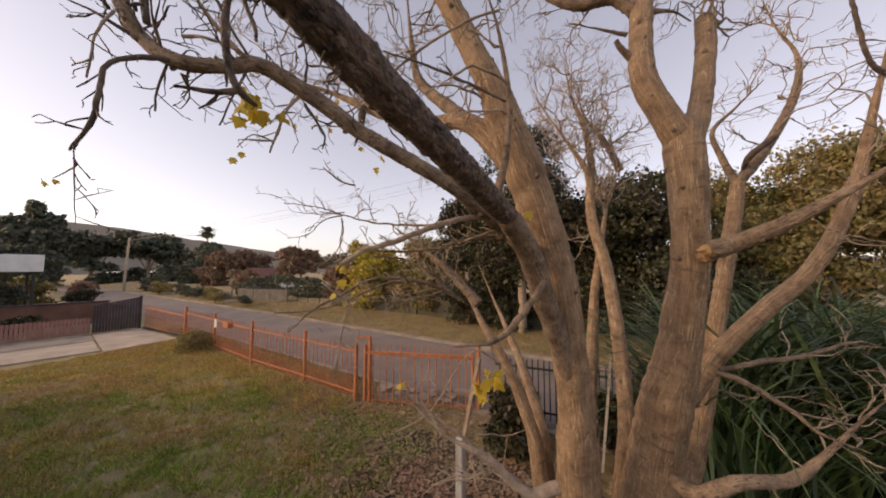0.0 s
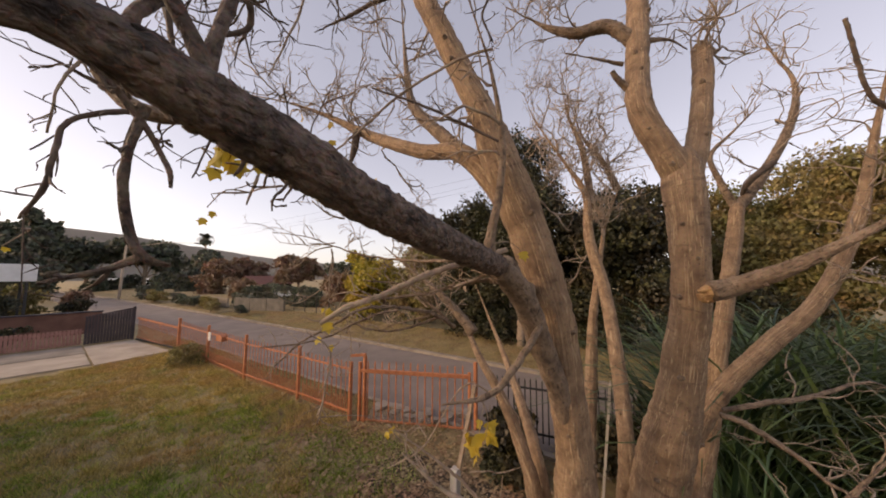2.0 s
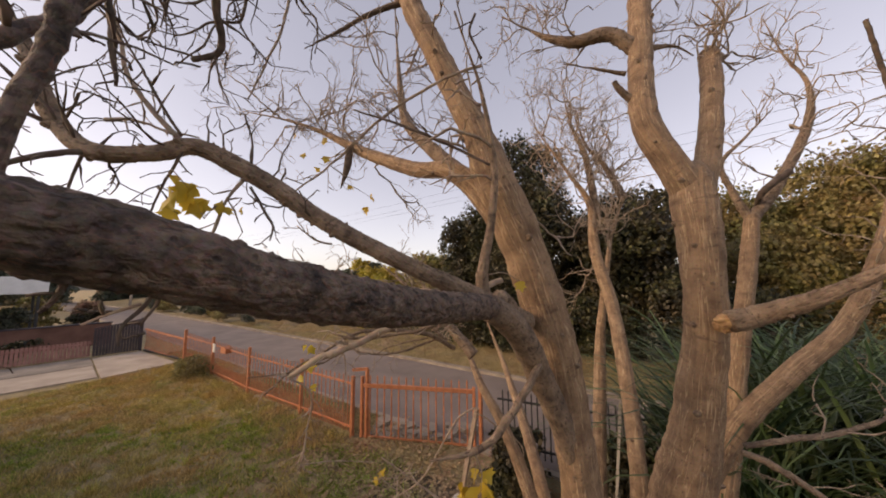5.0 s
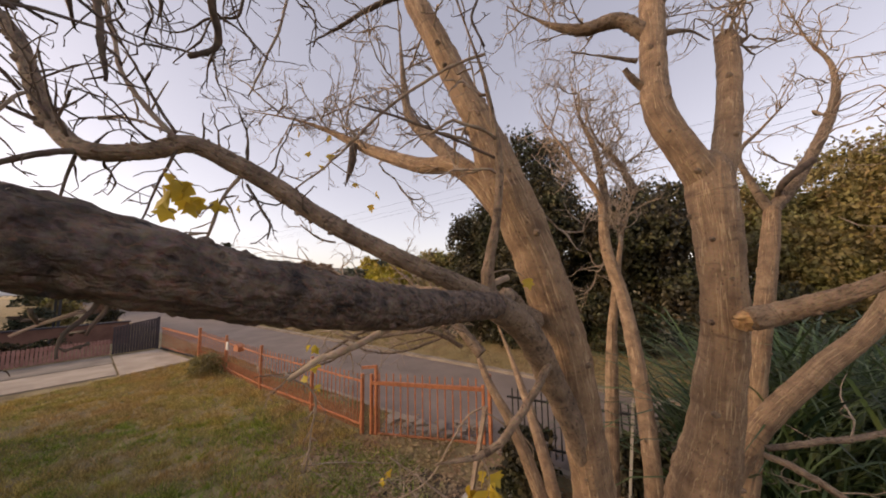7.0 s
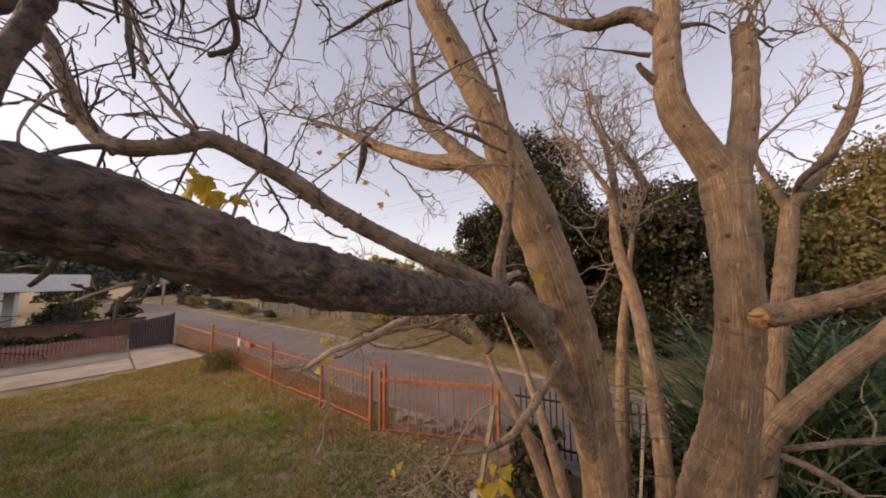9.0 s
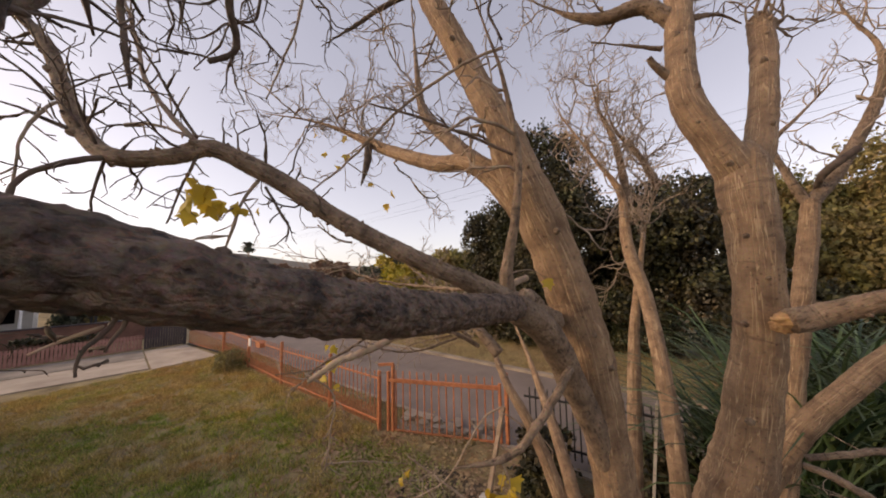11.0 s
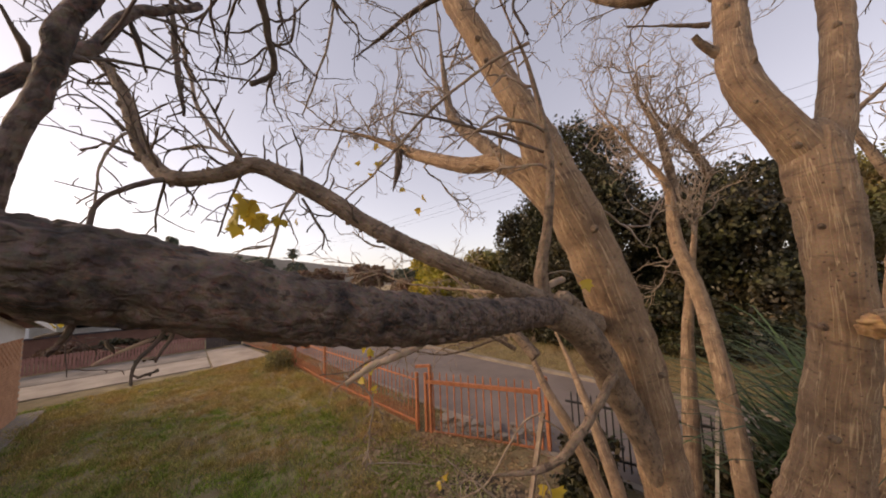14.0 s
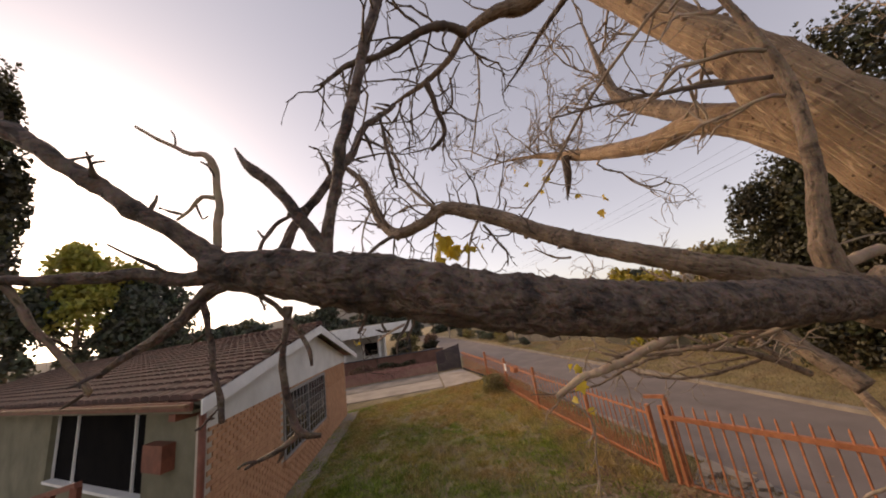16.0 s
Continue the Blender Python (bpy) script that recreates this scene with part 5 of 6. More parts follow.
plant(75, "russet_bush", "russet-brown bush beside a far garden", (12.6, 36.0, 0.2), (12.6, 36.0, 1.5), (1.8, 3.0, 1.7), 12, 5000, 0.18, L_RUST, 0.1, "bush")
plant(76, "far_hedge", "dark green hedge along the far verge", (11.4, 27.5, 0.3), (11.4, 27.5, 1.4), (1.2, 3.6, 1.4), 12, 5000, 0.15, L_FAR, 0.1, "bush")
plant(77, "far_hedge", "dark green hedge along the far verge", (11.0, 20.0, 0.3), (11.0, 20.0, 1.4), (1.0, 3.6, 1.4), 12, 5000, 0.14, L_FAR, 0.1, "bush")
plant(78, "far_hedge", "dark hedge at the end of the road", (-2.0, 76.0, -0.5), (-2.0, 76.0, 2.4), (4.0, 3.0, 3.2), 12, 4000, 0.4, L_FAR, 0.1, "bush")


plant(81, "verge_hedge", "low yellow-green hedge along the far verge", (6.9, 28.5, 0.3), (6.9, 28.5, 0.7), (0.8, 2.6, 0.6), 12, 4500, 0.10, L_OLIVE, 0.04, "bush")
plant(82, "verge_hedge", "low green hedge along the far verge", (6.7, 34.5, 0.3), (6.7, 34.5, 0.8), (0.8, 3.0, 0.7), 12, 4500, 0.12, L_FAR, 0.04, "bush")
plant(83, "verge_hedge", "low yellow-green hedge along the far verge", (6.2, 41.5, 0.2), (6.2, 41.5, 0.7), (0.9, 3.4, 0.7), 12, 4500, 0.13, L_OLIVE, 0.04, "bush")
plant(84, "verge_hedge", "low dark hedge against the far garden wall", (8.7, 25.6, 0.3), (8.7, 25.6, 0.9), (0.7, 2.4, 0.8), 12, 4500, 0.11, L_FAR, 0.04, "bush")
plant(85, "verge_hedge", "low dark hedge at the end of the road", (7.4, 50.0, 0.0), (7.6, 50.0, 1.0), (1.6, 4.0, 1.2), 12, 4500, 0.18, L_FAR, 0.04, "bush")


# a palm far down the road
def palm(x, y, h, r):
    t = tagged(empty("palm", (x, y, 0)), "tall slender palm far down the road", "palm")
    verts, faces = [], []
    tube_data(verts, faces, spline([(x, y, -1, 0.25), (x + 0.2, y, h * 0.5, 0.2), (x, y, h, 0.17)], 0.8), 8, 0.1)
    part_mesh("trunk", mesh_of("trunk", verts, faces), M_TWIG, t)
    rnd = random.Random(2)
    for i in range(46):
        a, el = rnd.uniform(0, 6.28), rnd.uniform(-0.5, 1.3)
        verts, faces = [], []
        p = Vector((x, y, h))
        for k in range(6):
            side = Vector((-math.sin(a), math.cos(a), 0)) * r * 0.30 * math.sin(0.4 + 2.6 * k / 5)
            verts += [tuple(p - side), tuple(p + side)]
            p = p + Vector((math.cos(a) * math.cos(el), math.sin(a) * math.cos(el), math.sin(el))) * r / 5
            el -= 0.28
        faces = [(2 * k, 2 * k + 1, 2 * k + 3, 2 * k + 2) for k in range(5)]
        part_mesh("frond", mesh_of("frond", verts, faces), L_FAR, t)


palm(27.0, 91.0, 12.6, 2.3)


# strap-leaved clumps behind the tree
def strap_clump(x, y, n, length, seed):
    rnd = random.Random(seed)
    t = tagged(empty("strap_leaf_clump", (x, y, 0)), "dark green arching strap-leaved clump beside the tree", "plant", "strap-leaved clumps")
    rest = ([], [])
    for i in range(n):
        verts, faces = ([], []) if i < 16 else rest
        a = rnd.uniform(0, 2 * math.pi)
        out = Vector((math.cos(a), math.sin(a), 0))
        side = Vector((-out.y, out.x, 0))
        ln, wd = length * rnd.uniform(0.7, 1.2), rnd.uniform(0.012, 0.026)
        p = Vector((x + rnd.gauss(0, 0.2), y + rnd.gauss(0, 0.2), 0))
        el = rnd.uniform(1.2, 1.52)
        b = len(verts)
        m = 10
        for k in range(m + 1):
            w = wd * (1 - (k / m) ** 2.5) + 0.0015
            verts += [tuple(p - side * w + Vector((0, 0, w * 0.5))), tuple(p), tuple(p + side * w + Vector((0, 0, w * 0.5)))]
            p = p + (out * math.cos(el) + Vector((0, 0, 1)) * math.sin(el)) * ln / m
            el -= rnd.uniform(0.06, 0.40) * (0.15 + 1.6 * k / m)
        for k in range(m):
            q = b + 3 * k
            faces += [(q, q + 1, q + 4, q + 3), (q + 1, q + 2, q + 5, q + 4)]
        if i < 16:
            part_mesh("leaf", mesh_of("leaf", verts, faces), L_REED, t)
    tagged(part_mesh("foliage", mesh_of("foliage", *rest), L_REED, t), kind="stuff")
    return t


rs = random.Random(3)
for i in range(44):
    strap_clump(-0.5 + 2.6 * rs.random() + 0.01 * i, -6.3 - i * 0.13 + rs.uniform(-.4, .4), 90, 3.4, 100 + i)

# ---- lawn ----
def blades(name, label, count, area, material, h, seed, dens):
    """Grass: single tapering blades scattered over an area, thicker where dens(x, y) is high."""
    r = np.random.RandomState(seed)
    x = r.uniform(area[0], area[1], count)
    y = r.uniform(area[2], area[3], count)
    keep = np.array([dens(a, b) for a, b in zip(x, y)]) > r.uniform(0, 1, count)
    x, y = x[keep], y[keep]
    n = len(x)
    z = np.array([land(a, b) for a, b in zip(x, y)])
    an, ht, wd = r.uniform(0, 6.28, n), h * r.uniform(0.5, 1.4, n), r.uniform(0.004, 0.010, n)
    lean = r.uniform(0.2, 1.1, n)
    la = r.uniform(0, 6.28, n)
    b = np.stack([x, y, z], 1)
    s = np.stack([np.cos(an) * wd, np.sin(an) * wd, np.zeros(n)], 1)
    tip = b + np.stack([np.cos(la) * np.sin(lean) * ht, np.sin(la) * np.sin(lean) * ht, np.cos(lean) * ht], 1)
    v = np.stack([b - s, b + s, tip], 1).reshape(-1, 3)
    f = np.arange(3 * n).reshape(-1, 3)
    ob = part_mesh(name, mesh_of(name, v.tolist(), f.tolist()), material, smooth=False)
    return tagged(ob, label, "grass", kind="stuff")


def patch(x, y):
    return noise.noise(Vector((x * 0.45, y * 0.45, 3.0))) + 0.5 * noise.noise(Vector((x * 1.7, y * 1.7, 8.0)))


def on_yard(x, y):
    return y > -2.7 + max(0.0, 0.22 * (x + 3.0)) + 0.5 * patch(x, y) and -7.7 + 0.066 * y < x < -0.15 and not (y > 10.9 + 0.2 * (x + 2))


def tufted(name, label, tufts, each, area, material, h, seed, dens):
    """Lawn in tufts: blades lean out of shaggy tussocks of uneven height."""
    r = np.random.RandomState(seed)
    x, y = r.uniform(area[0], area[1], tufts), r.uniform(area[2], area[3], tufts)
    keep = np.array([dens(a, b) for a, b in zip(x, y)]) > r.uniform(0, 1, tufts)
    x, y = x[keep], y[keep]
    z = np.array([land(a, b) for a, b in zip(x, y)])
    m = len(x)
    big = r.uniform(0.45, 1.5, m)
    k = np.repeat(np.arange(m), each)
    n = len(k)
    dx, dy = r.normal(0, 0.05, n) * big[k], r.normal(0, 0.05, n) * big[k]
    ht = h * big[k] * r.uniform(0.5, 1.3, n)
    comb = 0.5 + 0.8 * r.rand(n)
    b = np.stack([x[k] + dx, y[k] + dy, z[k] - 0.01], 1)
    an, wd = r.uniform(0, 6.28, n), r.uniform(0.004, 0.009, n)
    s = np.stack([np.cos(an) * wd, np.sin(an) * wd, np.zeros(n)], 1)
    wind = np.stack([dx * 9 + r.normal(0, .35, n), dy * 9 + r.normal(0, .35, n)], 1) * comb[:, None]
    tip = b + np.stack([wind[:, 0] * ht, wind[:, 1] * ht, ht], 1)
    v = np.stack([b - s, b + s, tip], 1).reshape(-1, 3)
    ob = part_mesh(name, mesh_of(name, v.tolist(), np.arange(3 * n).reshape(-1, 3).tolist()), material, smooth=False)
    return tagged(ob, label, "grass", kind="stuff")


LAWN = (-7.75, -0.1, -8.0, 11.5)
def green(x, y):
    """How green the lawn is: damp near the house and the camera's end, straw towards the driveway."""
    return 0.50 - 1.0 * patch(x, y) + 0.14 * (-x - 3.4) - 0.10 * (y - 1.5)


tufted("lawn_grass", "short dry winter lawn with straw-coloured blades", 15500, 28, LAWN, L_GRASS, 0.075, 1, lambda x, y: on_yard(x, y) * min(0.9, max(0.10, 0.80 + 0.5 * patch(x, y) - 0.75 * green(x, y))) * (0.45 if x > -1.3 else 1.0))
tufted("lawn_grass", "greener tufts in the winter lawn near the house", 13500, 28, LAWN, L_GREENGRASS, 0.085, 2, lambda x, y: on_yard(x, y) * min(0.95, max(0.05, green(x, y))))
tufted("lawn_weed", "rough dry stalks along the foot of the fence", 420, 26, (-1.1, -0.1, 0.3, 10.8), L_GRASS, 0.16, 7, lambda x, y: 0.8)
blades("verge_grass", "dry grass on the bank past the road", 90000, (5.85, 9.4, -12, 24), L_VERGE, 0.10, 3, lambda x, y: 0.7)
blades("verge_grass", "dry grass strip between fence and road", 26000, (0.05, 1.0, -2.0, 14), L_VERGE, 0.10, 4, lambda x, y: 0.5 + 0.6 * patch(x, y))


def litter(count, cx, cy, rx, ry, seed):
    r = random.Random(seed)
    verts, faces = [], []
    for i in range(count):
        x, y = cx + r.gauss(0, rx), cy + r.gauss(0, ry)
        a, s = r.uniform(0, 6.28), r.uniform(0.02, 0.05)
        u, w = Vector((math.cos(a), math.sin(a), r.uniform(-.3, .3))) * s, Vector((-math.sin(a), math.cos(a), r.uniform(-.5, .5))) * s * 0.6
        p = Vector((x, y, land(x, y) + 0.036))
        b = len(verts)
        verts += [tuple(p - u), tuple(p + w), tuple(p + u), tuple(p - w)]
        faces.append((b, b + 1, b + 2, b + 3))
    return tagged(part_mesh("leaf_litter", mesh_of("leaf_litter", verts, faces), L_LITTER, smooth=False), "dry brown fallen leaves under the tree", "leaves", kind="stuff")


litter(9000, -1.2, -3.4, 1.1, 1.6, 5)
litter(2500, -0.5, 0.2, 0.5, 1.6, 6)

# ---- steel fences ----
def bar(bm, a, b, w, tip=False):
    """A square bar from a to b; tip: pointed end."""
    a, b = Vector(a), Vector(b)
    d = (b - a).normalized()
    s = d.cross(Vector((0.0, 0.0, 1.0)) if abs(d.z) < 0.9 else Vector((0.0, 1.0, 0.0))).normalized() * w / 2
    u = d.cross(s).normalized() * w / 2
    ra = [bm.verts.new(a + x) for x in (s + u, s - u, -s - u, -s + u)]
    rb = [bm.verts.new(b + x) for x in (s + u, s - u, -s - u, -s + u)]
    for i in range(4):
        bm.faces.new((ra[i], ra[(i + 1) % 4], rb[(i + 1) % 4], rb[i]))
    bm.faces.new(ra[::-1])
    if tip:
        t = bm.verts.new(b + d * w * 2.2)
        for i in range(4):
            bm.faces.new((rb[i], rb[(i + 1) % 4], t))
    else:
        bm.faces.new(rb)


def bar_part(name, a, b, w, material, parent, tip=False, label=""):
    bm = bmesh.new()
    bar(bm, a, b, w, tip)
    bmesh.ops.recalc_face_normals(bm, faces=bm.faces)
    return part(name, bm, material, parent, label, smooth=False)


def palisade(t, p, q, material, rails=(0.16, 1.1), top=1.24, gap=0.165, low=0.0, w=0.017, base=0.04, skew=0.0, rail=0.036):
    """Rails and pointed bars from p to q on the ground, as parts of t."""
    p, q = Vector((*p, 0)), Vector((*q, 0))
    for z in rails:
        bar_part("rail", p + Vector((0, 0, z)), q + Vector((0, 0, z + skew)), rail, material, t)
    n = int((q - p).length / gap)
    for i in range(1, n):
        c = p.lerp(q, i / n)
        wob = rng.uniform(-0.006, 0.006)
        bar_part("bar", c + Vector((0, 0, base)), c + Vector((wob, wob, top + skew * i / n + rng.uniform(-0.01, 0.01))), w, material, t, True)
        if low:
            c = p.lerp(q, (i - 0.5) / n)
            bar_part("short_bar", c + Vector((0, 0, base)), c + Vector((0, 0, low)), w, material, t, True)


def post_part(t, x, y, h, w=0.075, material=None, label=""):
    bm = bmesh.new()
    box(bm, x - w / 2, y - w / 2, -0.1, x + w / 2, y + w / 2, h, 0.006)
    return part("post", bm, material or M_ORANGE, t, label, smooth=False)


fence = tagged(empty("steel_fence", (0, 5, 0)), "faded orange steel palisade fence with pointed bars", "fence")
POSTS = ((-0.03, 2.2), (-0.12, 5.0), (-0.05, 8.1))
for x, y in POSTS:
    post_part(fence, x, y, 1.38)
run = [(0.0, 0.12)] + list(POSTS) + [(0.0, 11.3)]
for (ax, ay), (bx, by) in zip(run, run[1:]):
    palisade(fence, (ax, ay + 0.04), (bx, by - 0.04), M_ORANGE, low=0.42)
bm = bmesh.new()
box(bm, -0.12, 7.78, 0.86, -0.09, 7.96, 1.16, 0.004)
tagged(part("notice_plate", bm, M_FASCIA, smooth=False), "small blank white plate fixed to the fence", "sign")
bm = bmesh.new()
prism(bm, [(6.55, 0.98), (6.95, 0.98), (6.95, 1.14), (6.75, 1.22), (6.55, 1.14)], 0, -0.22, -0.02)
tagged(part("mailbox", bm, M_ORANGE, smooth=False), "orange steel letterbox fixed to the fence", "mailbox")

gate = tagged(empty("gate", (0.06, -0.12, 0)), "closed orange steel gate with pointed bars and a heavy top rail", "gate")
palisade(gate, (0.06, -0.12), (1.08, -2.42), M_ORANGE, rails=(0.03,), top=1.30, gap=0.165, w=0.021)
bar_part("stile", (0.05, -0.1, 0.0), (0.05, -0.1, 1.3), 0.06, M_ORANGE, gate)
bar_part("stile", (1.07, -2.40, 0.0), (1.07, -2.40, 1.2), 0.05, M_ORANGE, gate)
bar_part("top_rail", (0.06, -0.12, 1.11), (1.08, -2.42, 1.11), 0.075, M_ORANGE, gate)
post_part(gate, -0.05, 0.10, 1.30, 0.07)
post_part(gate, 0.10, -0.20, 1.45, 0.07)
bar_part("post_cap", (-0.05, 0.12, 1.43), (0.10, -0.22, 1.47), 0.06, M_ORANGE, gate)
post_part(gate, 1.13, -2.52, 1.42, 0.07)
timber = tagged(empty("timber_post", (-1.63, -3.65, 0)), "weathered grey timber post with a leaning plank", "post")
bm = bmesh.new()
box(bm, -1.684, -3.703, -0.1, -1.584, -3.603, 1.020, 0.012)
part("post", bm, M_GREYW, timber, smooth=False)
bar_part("plank", (-1.634, -3.593, 0.520), (-1.523, -3.861, 1.982), 0.045, M_DEAD, timber)
stick = tagged(empty("garden_stake", (0.35, -5.00, 0)), "thin pale leaning wooden stake beside the black fence", "stake")
bar_part("stake", (0.348, -4.997, 0.0), (0.244, -5.162, 1.724), 0.035, M_GREYW, stick, True)

black = tagged(empty("black_fence", (1.5, -5, 0)), "black steel palisade fence behind the tree", "fence")
palisade(black, (1.15, -2.9), (1.9, -6.6), M_BLACKM, rails=(0.2, 1.05), top=1.2, gap=0.11, w=0.022)
palisade(black, (1.9, -6.7), (2.9, -12.5), M_BLACKM, rails=(0.2, 1.05), top=1.2, gap=0.11, w=0.022)

drive_gate = tagged(empty("driveway_gate", (0, 11.3, 0)), "orange steel driveway gate with a sloping top rail", "gate")
post_part(drive_gate, 0.0, 11.3, 1.38, 0.10)
palisade(drive_gate, (0.0, 11.4), (-0.45, 15.5), M_ORANGE, rails=(0.05,), top=1.0, gap=0.12, skew=0.15)
bar_part("top_rail", (0.0, 11.4, 0.95), (-0.45, 15.5, 1.1), 0.06, M_ORANGE, drive_gate)
bar_part("bottom_rail", (0.0, 11.4, 0.08), (-0.45, 15.5, 0.08), 0.07, M_BLACKM, drive_gate)

# ---- driveway and path ----
def slab(name, label, ring, z, material):
    bm = bmesh.new()
    prism(bm, ring, 2, -0.15, z)
    ob = part(name, bm, material, smooth=False)
    return tagged(ob, label, "paving", kind="structure")


M_SLAB = varied("pale_concrete", (0.32, 0.255, 0.195), (0.54, 0.445, 0.35), 0.9, 0.95, fine=60.0)
slab("pavement", "pale concrete driveway apron inside the gate", [(-2.45, 10.9), (-0.25, 11.3), (-0.55, 15.6), (-2.15, 15.4)], 0.035, M_SLAB)
slab("pavement", "worn grey concrete driveway strip", [(-16.0, 13.75), (-2.3, 13.75), (-2.2, 15.8), (-16.0, 16.0)], 0.028, M_CONC)
slab("pavement", "pale worn concrete driveway strip", [(-16.0, 11.6), (-2.5, 11.2), (-2.35, 13.6), (-16.0, 13.6)], 0.032, M_SLAB)
slab("pavement", "stained concrete floor under the carport", [(-13.0, 20.4), (-1.0, 20.4), (-2.6, 28.1), (-13.0, 28.1)], 0.03, M_CONC)
slab("pavement", "narrow concrete path along the brick wall", [(-7.72, 0.15), (-7.25, 0.15), (-6.60, 9.5), (-7.08, 9.5)], 0.03, M_CONC)
slab("pavement", "broken brick and stone paving outside the gate", [(0.12, -0.2), (0.95, 0.25), (1.0, -1.9)], 0.03, M_CONC)

paving = bpy.data.objects["pavement.005"]
stones = random.Random(77)
for i in range(34):
    f, g = stones.random(), stones.uniform(0.12, 0.85)
    x, y = 0.16 + 0.95 * f + g * 0.75, -0.25 - 2.1 * f + g * 0.35
    bm = bmesh.new()
    r0, n = stones.uniform(0.07, 0.17), stones.randint(5, 7)
    ring = [(x + r0 * stones.uniform(0.7, 1.2) * math.cos(6.283 * k / n), y + r0 * stones.uniform(0.7, 1.2) * math.sin(6.283 * k / n)) for k in range(n)]
    prism(bm, ring, 2, -0.02, stones.uniform(0.05, 0.10))
    part("stone", bm, M_CONC, paving, smooth=False)

# ---- neighbour's low pink fence, dark gate, carport and house ----
M_PINK = varied("faded_pink_paint", (0.32, 0.155, 0.125), (0.48, 0.255, 0.205), 4.0, 0.85)
pink = tagged(empty("pink_fence", (-5, 16.3, 0)), "low faded pink slatted fence along the driveway", "fence")
for i in range(84):
    x = -2.2 - i * 0.115
    bm = bmesh.new()
    box(bm, x - 0.045, 16.22, 0.02, x + 0.045, 16.25, 0.72 + 0.02 * rng.random(), 0.004)
    part("slat", bm, M_PINK, pink, smooth=False)
for z in (0.12, 0.6):
    bar_part("rail", (-2.1, 16.28, z), (-11.9, 16.28, z), 0.05, M_PINK, pink)
dark = tagged(empty("dark_gate", (-1.3, 16.0, 0)), "dark purple-brown solid steel gate", "gate")
M_DARKG = varied("dark_purple_steel", (0.03, 0.022, 0.028), (0.07, 0.05, 0.055), 3.0, 0.6)
for i in range(16):
    x = -2.1 + i * 0.1
    bm = bmesh.new()
    box(bm, x, 16.0, 0.03, x + 0.088, 16.03, 1.25 + 0.02 * i, 0.004)
    part("panel", bm, M_DARKG, dark, smooth=False)
bar_part("top_rail", (-2.12, 16.02, 1.28), (-0.5, 16.02, 1.58), 0.05, M_DARKG, dark)
bar_part("post", (-0.5, 16.02, 0), (-0.5, 16.02, 1.65), 0.10, M_DARKG, dark)

carport = tagged(empty("carport", (-6, 24, 0)), "white flat-roofed carport with thin posts", "carport")
bm = bmesh.new()
box(bm, -13.0, 22.5, 2.85, -3.2, 28.0, 3.80, 0.02)
part("roof", bm, M_FASCIA, carport, "white painted roof edge", smooth=False)
for x, y in ((-3.5, 22.8), (-3.5, 27.7), (-6.2, 22.8), (-9.2, 22.8)):
    bm = bmesh.new()
    box(bm, x - 0.06, y - 0.06, -0.1, x + 0.06, y + 0.06, 2.85, 0.01)
    part("post", bm, M_BLACKM if x == -3.5 else M_FASCIA, carport, smooth=False)
neigh = tagged(empty("neighbour_house", (-10, 30, 0)), "white plastered neighbouring house with grey roof", "house")
bm = bmesh.new()
box(bm, -18.0, 28.2, -0.1, -6.0, 34.0, 2.7)
part("wall", bm, M_WHITE, neigh, smooth=False)
bm = bmesh.new()
prism(bm, [(27.6, 2.7), (34.6, 2.7), (31.1, 4.0)], 0, -18.6, -5.6)
part("roof", bm, M_CONC, neigh, "pale grey sheet roof", smooth=False)
for x in (-15.5, -12.0, -8.0):
    bm = bmesh.new()
    box(bm, x, 28.14, 0.9, x + 1.3, 28.22, 2.1)
    part("window", bm, M_DIM, neigh, "dark window", smooth=False)
low = tagged(empty("garden_wall", (-5, 20, 0)), "low red-brown garden wall with a dark coping", "wall")
M_LOWWALL = varied("red_brown_plaster", (0.13, 0.062, 0.045), (0.24, 0.125, 0.09), 1.3, 0.9)
bm = bmesh.new()
box(bm, -12.0, 20.0, -0.1, -1.0, 20.2, 1.15, 0.01)
part("wall", bm, M_LOWWALL, low, smooth=False)
bm = bmesh.new()
box(bm, -12.05, 19.95, 1.154, -0.95, 20.25, 1.22, 0.01)
part("coping", bm, M_DARKG, low, smooth=False)

# ---- garden wall and things past the road ----
M_DULL = varied("dark_stained_wall", (0.045, 0.042, 0.030), (0.10, 0.092, 0.066), 1.5, 0.95)
far_wall = tagged(empty("boundary_wall", (9.4, 3, 0)), "dark stained low boundary wall behind the grass bank", "wall")
for a, b in ((-2.5, 1.5), (1.6, 5.6), (5.7, 9.7), (9.8, 13.8)):
    bm = bmesh.new()
    box(bm, 9.3, a, 0.2, 9.45, b, 1.35, 0.01)
    part("panel", bm, M_DULL, far_wall, smooth=False)
far_fence = tagged(empty("wire_fence", (9.5, 18, 0)), "dark green mesh fence on thin posts", "fence")
for i in range(9):
    y = 14.0 + i * 1.5
    bar_part("post", (9.5 + bend(y), y, 0.2), (9.5 + bend(y), y, 1.7), 0.05, M_BLACKM, far_fence)
for z in (0.5, 1.1, 1.65):
    for i in range(8):
        y = 14.0 + i * 1.5
        bar_part("wire", (9.5 + bend(y), y, z), (9.5 + bend(y + 1.5), y + 1.5, z), 0.02, M_BLACKM, far_fence)


